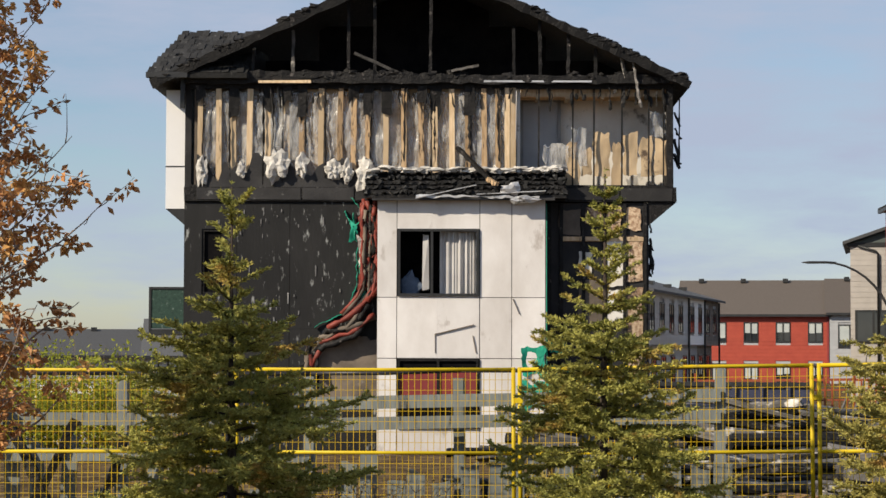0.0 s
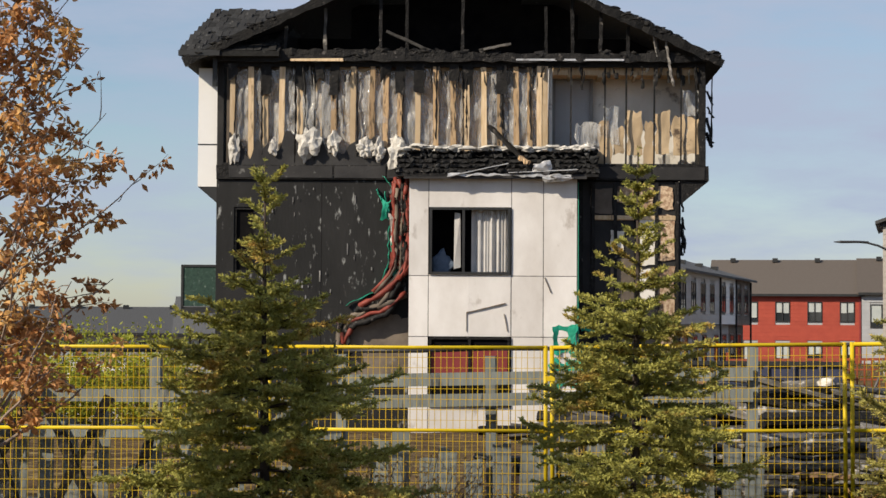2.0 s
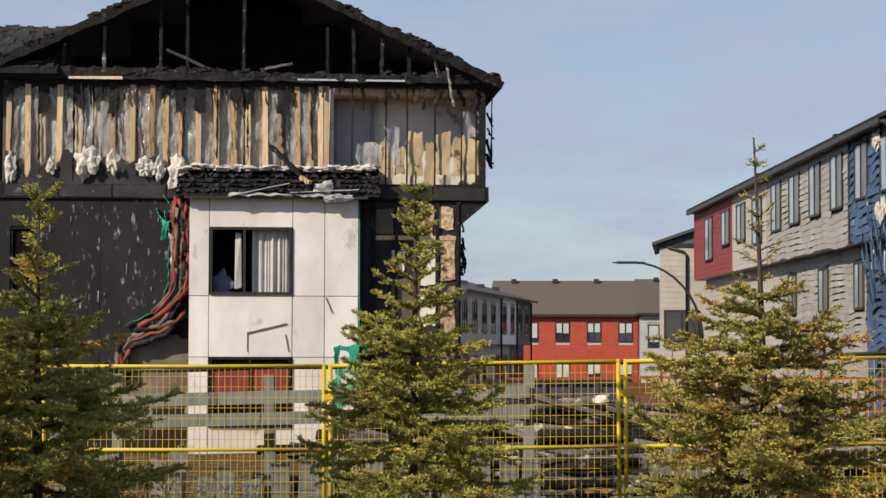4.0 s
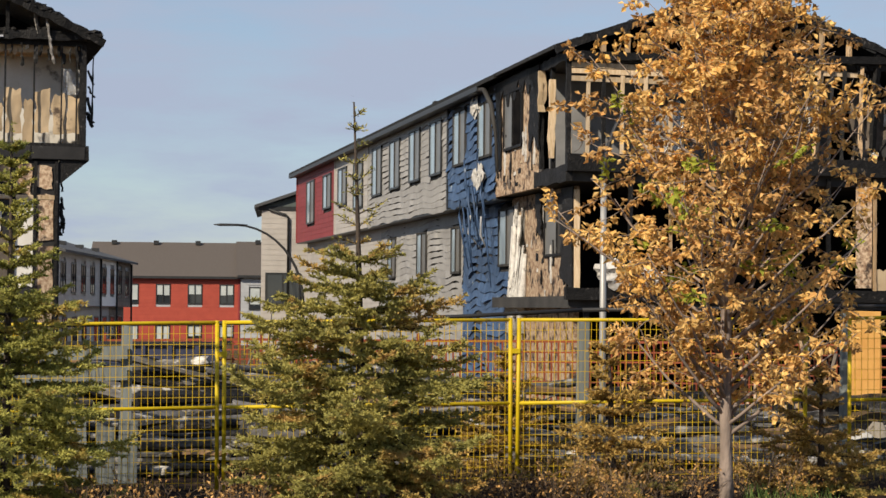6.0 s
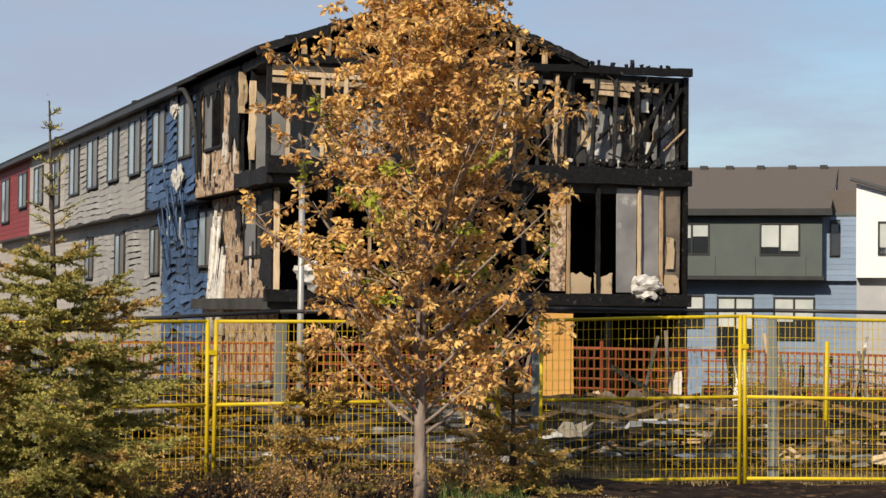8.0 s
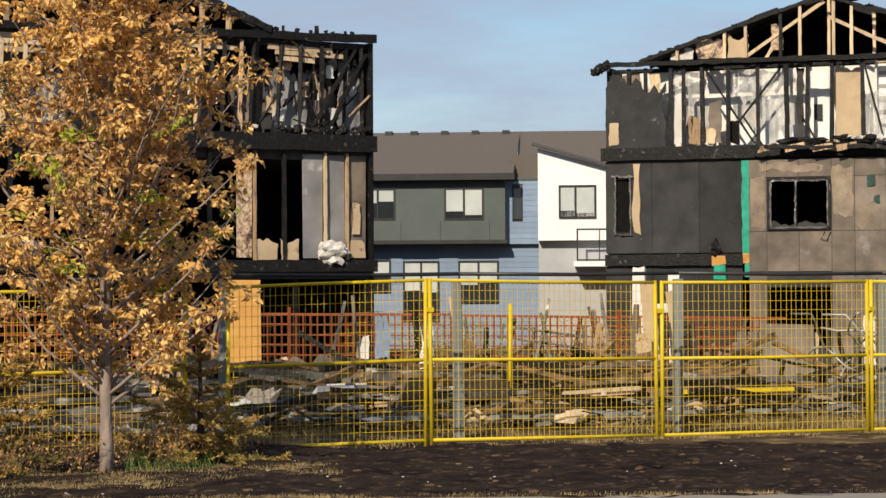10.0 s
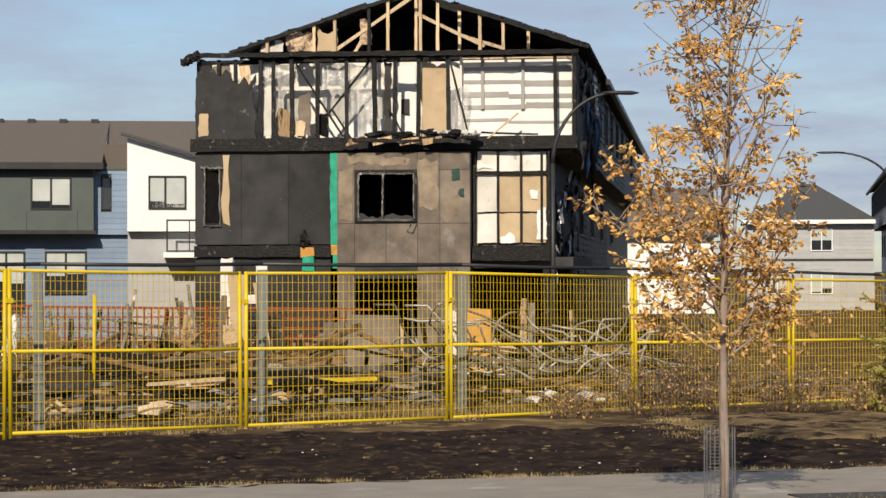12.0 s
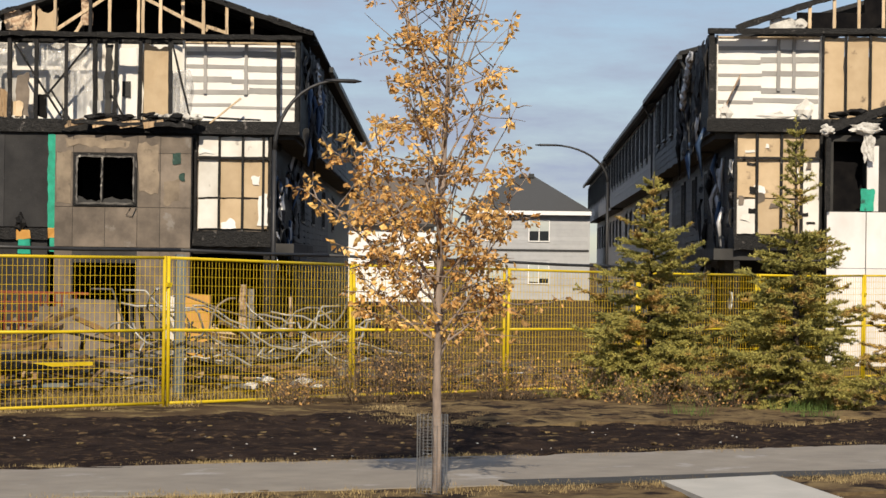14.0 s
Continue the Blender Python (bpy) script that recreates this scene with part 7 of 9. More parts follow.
# slate, blue and white row between the second and third houses
def slate_row():
    m = at_house(39.63, 64.09, 38.4)
    h = thing("row_house", m, "slate, blue and white row house with brown roof", "house", "row houses")
    wins = [(-0.55, 0.75, 3.95, 5.12), (2.55, 4.0, 3.93, 5.12), (-6.4, -4.9, 3.95, 5.12)]
    bm = bmesh.new()
    wall_with_holes(bm, -14.0, 4.78, 3.2, 5.5, wins, -0.5, 0.0)
    part("upper_wall", bm, SLATE_PANEL, h, "grey-green panel upper storey")
    for u in (-7.0, -4.0, -1.0, 0.95, 2.4, 4.2):
        part("panel_joint", boxes((u, u + 0.02, -0.506, -0.5, 3.2, 3.9)), DARK_TRIM, h)
    for w in wins:
        window_unit(h, *w, -0.5, 0.5, DARK_TRIM, GLASS, blind=0.9 if w[0] > 2 else 0.5)
    part("upper_body", boxes((-14.0, 8.6, 0.02, 9.0, 3.2, 5.5)), SLATE_PANEL, h)
    part("belt_shadow_trim", boxes((-14.0, 4.85, -0.55, 0.1, 3.06, 3.2)), DARK_TRIM, h)
    lows = [(-1.1, 0.5, 1.3, 2.5), (0.95, 2.3, 0.2, 2.45), (3.0, 4.5, 0.9, 2.45), (-5.5, -4.0, 0.9, 2.5)]
    bm = bmesh.new()
    lap(bm, -14.0, 6.7, -2.2, 3.06, 0.2, 0.2, 0, 0, lows)
    part("lower_siding", bm, BLUE_SIDING, h, "light blue lap siding")
    part("lower_body", boxes((-14, 9, 0.24, 9, -2.2, 3.06)), BLUE_SIDING, h)
    for w in lows:
        window_unit(h, *w, 0.18, 0.5, DARK_TRIM, GLASS, blind=0.6)
    bm = bmesh.new()
    lap(bm, 4.78, 6.5, 3.06, 5.35, -0.02, 0.2, 0, 0, [(5.02, 5.4, 3.95, 5.15)])
    pieces(h, "blue_bay", bm, BLUE_SIDING)
    window_unit(h, 5.02, 5.4, 3.95, 5.15, -0.03, 1.0)
    # white gabled unit
    bm = bmesh.new()
    vs = [bm.verts.new(c) for c in ((6.0, -0.9, 3.15), (9.2, -0.9, 3.15), (9.2, -0.9, 5.6), (6.0, -0.9, 6.5), (6.0, 2.0, 3.15), (9.2, 2.0, 3.15), (9.2, 2.0, 5.6), (6.0, 2.0, 6.5))]
    for fc in ((0, 1, 2, 3), (4, 7, 6, 5), (0, 3, 7, 4), (1, 5, 6, 2), (0, 4, 5, 1), (2, 6, 7, 3)):
        bm.faces.new([vs[k] for k in fc])
    part("white_gable", bm, WHITE_SIDING, h, "white gabled upper wall")
    bm = bmesh.new()
    beam(bm, (5.8, -1.0, 6.66), (9.4, -1.0, 5.62), 0.5, 0.1)
    part("white_gable_roof", bm, SHINGLE_GREY, h)
    window_unit(h, 6.75, 8.1, 3.95, 5.15, -0.93, 0.45, DARK_TRIM, GLASS, blind=0.95)
    part("grey_ground_wall", boxes((6.0, 9.0, -0.5, 0.2, -2.2, 3.12)), PALE_SIDING, h)
    part("balcony_rail", boxes((7.4, 9.0, -1.6, -1.55, 3.5, 3.56), (7.4, 9.0, -1.6, -1.55, 2.4, 2.46), (7.4, 7.46, -1.6, -1.55, 2.4, 3.5), (8.2, 8.24, -1.6, -1.55, 2.4, 3.5)), DARK_TRIM, h, "dark balcony rail with glass")
    part("balcony_deck", boxes((7.3, 9.0, -1.7, -0.5, 2.2, 2.38)), WHITE_SIDING, h)
    # roof
    bm = bmesh.new()
    vs = [bm.verts.new(c) for c in ((-14.3, -0.8, 5.62), (5.1, -0.8, 5.62), (5.1, 5.0, 7.55), (-14.3, 5.0, 7.55), (-14.3, -0.8, 5.5), (5.1, -0.8, 5.5), (5.1, 5.0, 7.4), (-14.3, 5.0, 7.4), (12, 5.0, 7.55), (12, 0.0, 5.6), (5.1, 0.0, 5.4), (12, 5.0, 7.4))]
    for fc in ((0, 1, 2, 3), (7, 6, 5, 4), (0, 4, 5, 1), (0, 3, 7, 4), (2, 1, 5, 6), (10, 9, 8, 2), (3, 2, 6, 7)):
        bm.faces.new([vs[k] for k in fc])
    part("roof", bm, SHINGLE_BROWN, h, "brown shingled roof")
    # Gutter made 0.24 m deep so its black also stands for the eave shadow.
    part("gutter", boxes((-14.3, 5.15, -0.92, -0.8, 5.38, 5.62)), DARK_TRIM, h)
    part("soffit", boxes((-14.3, 5.1, -0.8, 0.0, 5.42, 5.48)), DARK_TRIM, h)
    part("valley_roof", boxes((5.0, 6.1, 0.4, 4.6, 5.3, 6.35), jitter=0.0), SHINGLE_BROWN, h)
    for u in (-8, -5, -2, -0.2, 0.8, 2.0, 3.2, 4.4):
        part("roof_vent", boxes((u, u + 0.28, 4.6, 4.9, 7.4, 7.58)), DARK_TRIM, h)
    return h


slate_row()

# grey house at the end of the second lane
gh = far_row(at_house(104.3, 77.3, 52.6), 7.8, 9.0, -1.5, 4.7, ((0, 7.8, PALE_SIDING),), "pale grey house with hipped grey roof", SHINGLE_GREY, 2.6, ((2.9, 0), (0.2, 0)), 0.4, 2.75, 1.35, 1.4, win_off=1.2, hip=3.4, trim=WHITE_SIDING)
part("white_fascia", boxes((-0.3, 8.1, -0.55, -0.48, 4.6, 4.85)), WHITE_SIDING, gh)
part("dark_belt", boxes((0, 7.8, -0.05, 0.0, 2.3, 2.42)), DARK_TRIM, gh)
far_row(at_house(88.0, 79.0, 49.0), 9.2, 9.0, -1.5, 3.6, ((0, 5, WHITE_SIDING), (5, 9.2, WHITE_SIDING)), "white house beyond the young tree", SHINGLE_BROWN, 3.0, ((1.4, 0),), 0.4, 2.8, 1.4, 1.3)
# low houses far off on the left
far_row(at_house(-27.0, 118.0, -10.0), 14.0, 10.0, -2.0, 0.9, ((0, 7, PALE_SIDING), (7, 14, BEIGE_SIDING)), "low pale house with dark roof beyond the hedge", SHINGLE_GREY, 1.7, ((-0.8, 0),), 0.4, 2.6, 1.2, 1.3)
far_row(at_house(-14.5, 100.0, -6.0), 5.0, 8.0, -2.0, 1.0, ((0, 5, PALE_SIDING),), "small pale house with dark gable", SHINGLE_GREY, 2.0, ((0.0, 0),), 0.4, 2.0, 1.0, 1.2)


# ---- street lamps ----
def street_lamp(base, tip, height, material, label, r=0.07):
    b, t = Vector(base), Vector(tip)
    lamp = thing("street_lamp", Matrix.Translation(b), label, "street lamp", "street lamps")
    d = t - b
    flat = Vector((d.x, d.y, 0))
    zt = d.z
    bm = bmesh.new()
    tube(bm, [(0, 0, 0), (0, 0, height * 0.5), (0, 0, height)], [r, r * 0.9, r * 0.8], 10)
    part("pole", bm, material, lamp)
    bm = bmesh.new()
    pts = [Vector((0, 0, height - 0.02)) + flat * (0.86 * (1 - math.cos(a * math.pi / 2))) + Vector((0, 0, (zt - height + 0.02) * math.sin(a * math.pi / 2))) for a in [i / 10 for i in range(11)]]
    tube(bm, pts, [r * 0.8 - r * 0.3 * i / 10 for i in range(11)], 8)
    part("arm", bm, LAMP_METAL, lamp)
    bm = bmesh.new()
    e = flat.normalized()
    c = d - flat * 0.08
    L = flat.length * 0.16 + 0.15
    tube(bm, [c - e * L, c - e * L * 0.4, c + e * L * 0.6, c + e * L], [0.04, 0.09, 0.1, 0.03], 8)
    bm.transform(Matrix.Translation(c) @ Matrix.Diagonal((1, 1, 0.5, 1)) @ Matrix.Translation(-c))
    part("lamp_head", bm, LAMP_METAL, lamp)
    bm = bmesh.new()
    tube(bm, [(0, 0, -0.3), (0, 0, 0.25)], r * 1.6, 10)
    part("base", bm, CONCRETE, lamp)
    return lamp


street_lamp((16.2, 73.2, -1.2), (13.33, 73.69, 4.74), 3.1, LAMP_METAL, "dark curved street lamp in the lane")
street_lamp((8.58, 22.35, -0.3), (9.2, 22.1, 4.22), 3.5, GALV, "pale pole with a dark curved arm behind the fence", 0.045)
street_lamp((34.03, 30.33, -0.8), (35.3, 29.25, 5.68), 4.9, LAMP_METAL, "dark curved street lamp before the third house", 0.06)
street_lamp((71.8, 45.8, -1.2), (70.15, 47.91, 6.51), 6.2, LAMP_METAL, "dark curved street lamp in the lane")

# ---- temporary fence ----
FENCE = [(-8.2, 22.2), (-5.2, 21.9), (-2.2, 21.6), (0.78, 21.3), (3.78, 20.7), (6.78, 20.2), (10.3, 19.75), (12.25, 18.55), (15.05, 18.0), (17.6, 17.2), (21.2, 17.3), (24.2, 16.9), (27.0, 16.4), (29.9, 15.9), (32.8, 15.4), (35.7, 14.9)]
FEET = [-0.36, -0.34, -0.32, -0.31, -0.25, -0.2, -0.16, -0.09, -0.13, -0.13, -0.2, -0.24, -0.28, -0.3, -0.3, -0.3]


def fence_panel(a, b, za, zb):
    a, b = Vector((*a, za)), Vector((*b, zb))
    d = b - a
    L = d.length
    ang = math.atan2(d.y, d.x)
    ob = thing("construction_fence", Matrix.Translation(a) @ Matrix.Rotation(ang, 4, "Z"), "yellow wire-mesh construction fence panel on the burnt ground", "fence", "fence panels")
    slope = (zb - za) / L
    H, r, e = 1.8, 0.021, 0.035
    lean = rnd.uniform(-0.02, 0.02)
    zz = lambda x: slope * x
    for nm, z in (("bottom_rail", 0.05), ("middle_rail", 0.93), ("top_rail", H)):
        bm = bmesh.new()
        tube(bm, [(e, 0, zz(e) + z), (L / 2, rnd.uniform(-0.01, 0.01), zz(L / 2) + z + rnd.uniform(-0.012, 0.004)), (L - e, 0, zz(L - e) + z)], r, 6)
        part(nm, bm, YELLOW, ob)
    for x in (e, L - e):
        bm = bmesh.new()
        tube(bm, [(x, 0, zz(x) - 0.02), (x + lean, 0, zz(x) + H + 0.02)], r * 1.15, 6)
        part("upright", bm, YELLOW, ob)
    bm = bmesh.new()
    w = 0.0048
    n = int((L - 2 * e) / 0.064)
    for i in range(1, n):
        x = e + (L - 2 * e) * i / n
        q = rnd.uniform(-0.008, 0.008)
        beam(bm, (x, 0.0, zz(x) + 0.05), (x + q, 0.004, zz(x) + H), w, w)
    for k in range(1, 16):
        z = 0.05 + (H - 0.05) * k / 16
        beam(bm, (e, 0.004, zz(e) + z), (L - e, 0.004, zz(L - e) + z), w, w)
    tagged(part("wire_mesh", bm, WIRE, ob), kind="stuff")
    for x in (e - 0.03,):
        part("clamp", boxes((x - 0.03, x + 0.05, -0.03, 0.03, zz(x) + 1.45, zz(x) + 1.5)), YELLOW, ob)
    return ob


for i in range(len(FENCE) - 1):
    if i == 6:
        fence_panel((10.36, 19.72), FENCE[i + 1], FEET[i], FEET[i + 1])
    elif i == 5:
        fence_panel(FENCE[i], (9.95, 19.8), FEET[i], FEET[i + 1])
    else:
        fence_panel(FENCE[i], FENCE[i + 1], FEET[i], FEET[i + 1])

# ---- grey post fence behind it ----
POSTS = [(-6.4, 23.3), (-3.6, 23.1), (-1.46, 22.55), (0.2, 22.6), (1.6, 22.5), (3.0, 22.2), (5.3, 21.6), (7.85, 21.07), (10.8, 20.61), (13.21, 19.38), (15.97, 18.76), (18.86, 18.24), (21.8, 18.25), (25.0, 17.9), (28.4, 17.3)]
for x, y in (q for q in POSTS if q[0] < 20):
    bm = bmesh.new()
    w = 0.058
    box(bm, -w, w, -w, w, -0.4, (1.86 if x > 9 else 1.7) + rnd.uniform(-0.06, 0.02), 0.006)
    p = solo("fence_post", bm, POST_GREY, pose(x, y, ground_z(x, y), rnd.uniform(-1, 1), rnd.uniform(-1, 1), -8 if x < 10 else -34), "grey-stained square timber fence post", "fence post", "fence posts")
pts = [(x, y, ground_z(x, y) + 1.9 - 0.17 * min(1, max(0, (9.5 - x) / 4))) for x, y in POSTS]
for p, q in zip(pts, pts[1:]):
    bm = bmesh.new()
    tube(bm, [p, Vector(p).lerp(Vector(q), 0.5) + Vector((0, 0, -0.012)), q], 0.026, 6)
    solo("fence_rail", bm, LAMP_METAL, Matrix(), "dark round rail capping the grey fence posts", "fence rail", "fence rails")
for (xa, ya), (xb, yb), zs in ((POSTS[2], POSTS[5], (1.4, 1.17)), (POSTS[0], POSTS[2], (1.2, 0.8))):
    for z in zs:
        bm = bmesh.new()
        beam(bm, (xa, ya - 0.1, ground_z(xa, ya) + z), (xb, yb - 0.1, ground_z(xb, yb) + z + 0.02), 0.04, 0.14, 0.03, 6)
        solo("fence_board", bm, POST_GREY, Matrix(), "grey-stained horizontal fence board", "fence board", "fence boards")


def picket(x, y, hgt, w, lean, label):
    bm = bmesh.new()
    ragged_sheet(bm, -w, w, -0.25, hgt, 0.0, 6, 0.12, 0.0, 0.025, 0.0, 0.0, seed=x * 3.7, rows=4)
    bm.transform(Matrix.Rotation(lean, 4, "Y"))
    solo("fence_picket", bm, POST_GREY, pose(x, y, ground_z(x, y), 0, 0, -5), label, "picket", "broken pickets")


for i in range(17):
    x = -1.35 + i * 0.27 + rnd.uniform(-0.04, 0.04)
    picket(x, 22.75 - 0.06 * i, rnd.choice((0.35, 0.6, 0.75, 0.85, 0.95)), 0.1, rnd.uniform(-0.05, 0.05), "broken grey fence picket still upright")
for i in range(14):
    x = -6.1 + i * 0.31
    picket(x, 23.15, rnd.choice((0.5, 0.8, 1.0, 1.1)), 0.09, rnd.uniform(-0.12, 0.2), "broken grey fence picket leaning")
for x, dx, hgt in ((-5.6, 0.7, 1.35), (-5.1, -0.5, 1.3), (-4.7, 0.6, 1.2), (-4.2, -0.6, 1.1), (-3.9, 0.35, 1.0), (-5.9, 0.3, 1.2)):
    bm = bmesh.new()
    beam(bm, (0, 0, -0.1), (dx, 0.1, hgt), 0.1, 0.12, 0.3, 8)
    solo("leaning_timber", bm, CHAR, pose(x, 22.75, ground_z(x, 22.75)), "charred timber leaning on the broken fence", "timber", "leaning timbers")
bm = bmesh.new()
beam(bm, (0, 0, 0.9), (0.75, 0.0, 1.55), 0.05, 0.1, 0.05, 3)
solo("fence_brace", bm, POST_GREY, pose(-2.25, 22.5, ground_z(-2.25, 22.5)), "grey diagonal fence brace", "brace")


# ---- trees ----
def leaf(bm, p, d, size, roll):
    """A curled leaf: two bent halves."""
    d = d.normalized()
    s = d.orthogonal().normalized()
    s = Matrix.Rotation(roll, 3, d) @ s
    n = d.cross(s)
    w = size * rnd.uniform(0.2, 0.34)
    a, b = p, p + d * size * 0.5 + n * size * rnd.uniform(0.05, 0.25)
    c = p + d * size * rnd.uniform(0.75, 1.0) + n * size * rnd.uniform(-0.35, 0.5)
    l, r = p + d * size * 0.45 + s * w - n * size * 0.06, p + d * size * 0.45 - s * w - n * size * 0.06
    va, vb, vc, vl, vr = (bm.verts.new(q) for q in (a, b, c, l, r))
    bm.faces.new((va, vl, vb))
    bm.faces.new((vl, vc, vb))
    bm.faces.new((va, vb, vr))
    bm.faces.new((vb, vc, vr))


def wander(p, d, length, segs, bend, lift=0.0):
    pts = [Vector(p)]
    d = Vector(d).normalized()
    for _ in range(segs):
        d = (d + Vector((rnd.uniform(-bend, bend), rnd.uniform(-bend, bend), rnd.uniform(-bend, bend) + lift))).normalized()
        pts.append(pts[-1] + d * length / segs)
    return pts, d


def leafy_tree(base, height, r0, spread, clear, limbs, leaves_per_twig, leaf_size, mats, label, seed, twigs=7, lean=(0, 0), top_thin=0.5, rise=0.9, reach=(), bare=0.0):
    rnd.seed(seed)
    ob = thing("tree", Matrix.Translation(base), label, "tree", "young trees")
    trunk_pts, _ = wander((0, 0, -0.15), (lean[0], lean[1], 1), height, 12, 0.03, 0.05)
    bm = bmesh.new()
    tube(bm, trunk_pts, [r0 * (1.25 if i == 0 else 1) * (1 - 0.85 * i / 12) for i in range(13)], 10)
    part("trunk", bm, BARK, ob)
    crowns = [bmesh.new() for _ in mats]
    wood = bmesh.new()
    for k in range(limbs + len(reach)):
        far = reach[k - limbs] if k >= limbs else None
        f = far[0] if far else clear + (1 - clear) * (k + rnd.random()) / limbs
        f = min(f, 0.98)
        i = f * 12
        p = trunk_pts[int(i)].lerp(trunk_pts[min(12, int(i) + 1)], i - int(i))
        az = k * 2.4 + rnd.uniform(-0.5, 0.5)
        g = (f - clear) / (1 - clear)
        shape = (0.7 + 1.1 * g) if g < 0.28 else (1.0 - (g - 0.28) * (1.0 - top_thin * 0.4) / 0.72)
        ln = spread * max(0.25, min(1.0, shape)) * rnd.uniform(0.75, 1.1)
        up = rise * rnd.uniform(0.7, 1.3)
        if far:
            az, ln, up = far[1], far[2], far[3]
        lim, dd = wander(p, (math.cos(az), math.sin(az), up), ln * 1.25, 6, 0.16, 0.06)
        rr = r0 * 0.36 * (1 - 0.6 * f)
        tube(wood, lim, [rr * (1 - 0.8 * j / 6) for j in range(7)], 5)
        n_tw = twigs * 2 if far else twigs
        for t in range(n_tw):
            j = 1.2 + 4.7 * (t + rnd.random()) / n_tw
            q = lim[int(j)].lerp(lim[min(6, int(j) + 1)], j - int(j))
            td = Vector((rnd.uniform(-1, 1), rnd.uniform(-1, 1), rnd.uniform(-0.3, 0.9)))
            tw, td = wander(q, td, rnd.uniform(0.2, 0.55) * min(1, spread), 4, 0.3)
            tube(wood, tw, [0.006, 0.005, 0.004, 0.003, 0.002], 3)
            pick = rnd.random()
            if not far and rnd.random() < bare * (0.4 + g):
                continue
            for s in range(leaves_per_twig):
                a = 4 * rnd.random() ** 0.6
                lp = tw[min(3, int(a))].lerp(tw[min(4, int(a) + 1)], a - int(a))
                ld = Vector((rnd.uniform(-1, 1), rnd.uniform(-1, 1), rnd.uniform(-1.2, 0.5)))
                m = 0
                if len(mats) > 1:
                    m = 1 if pick < 0.4 else 0
                if len(mats) > 2 and 0.12 < g < 0.42 and pick > 0.84:
                    m = 2
                leaf(crowns[m], lp + ld * 0.03, ld, leaf_size * rnd.uniform(0.6, 1.2), rnd.uniform(0, 6.28))
    tagged(part("branchwood", wood, BARK, ob), kind="stuff")
    for bm, m in zip(crowns, mats):
        tagged(part("crown", bm, m, ob), kind="stuff")
    return ob


leafy_tree((8.14, 17.85, ground_z(8.14, 17.85)), 5.5, 0.07, 1.8, 0.14, 100, 30, 0.086, (LEAF_GOLD, LEAF_BROWN, LEAF_GREEN), "young tree with dense golden dry leaves before the fence", 21, twigs=9, rise=0.75, bare=0.12)
t3 = leafy_tree((11.75, 8.6, 0.0), 5.4, 0.036, 0.95, 0.2, 56, 22, 0.062, (LEAF_BROWN, LEAF_GOLD), "slender young tree with sparse golden leaves by the path", 33, twigs=6, rise=1.7, top_thin=1.8, bare=0.36,
                reach=((0.26, 2.2, 0.95, 0.75), (0.28, 2.4, 1.05, 0.8), (0.31, 2.1, 0.95, 1.0), (0.33, 2.5, 0.9, 1.1), (0.23, 2.3, 0.7, 0.5), (0.26, -0.8, 0.8, 1.1), (0.31, -0.95, 0.85, 1.0), (0.22, -0.7, 0.55, 0.8)))
leafy_tree((-3.86, 16.25, ground_z(-3.86, 16.25)), 5.6, 0.055, 1.42, 0.14, 84, 24, 0.088, (LEAF_RUST, LEAF_BROWN), "young tree with thin rusty leaves before the fence", 45, twigs=8, rise=1.0, bare=0.25)

# wire guard round the slender tree's foot
g = thing("tree_guard", pose(11.75, 8.6, 0), "galvanised wire mesh guard around a tree foot", "tree guard")
bm = bmesh.new()
R = 0.11
for k in range(20):
    a = 2 * math.pi * k / 20
    beam(bm, (-0.06 + R * math.cos(a), R * math.sin(a), 0.0), (-0.06 + R * math.cos(a), R * math.sin(a), 0.58), 0.0022, 0.0022)
for j in range(24):
    z = 0.02 + j * 0.024
    tube(bm, [(-0.06 + R * math.cos(2 * math.pi * k / 12), R * math.sin(2 * math.pi * k / 12), z) for k in range(13)], 0.0011, 3, False)
tagged(part("wire_mesh", bm, GALV_WIRE, g), kind="stuff")


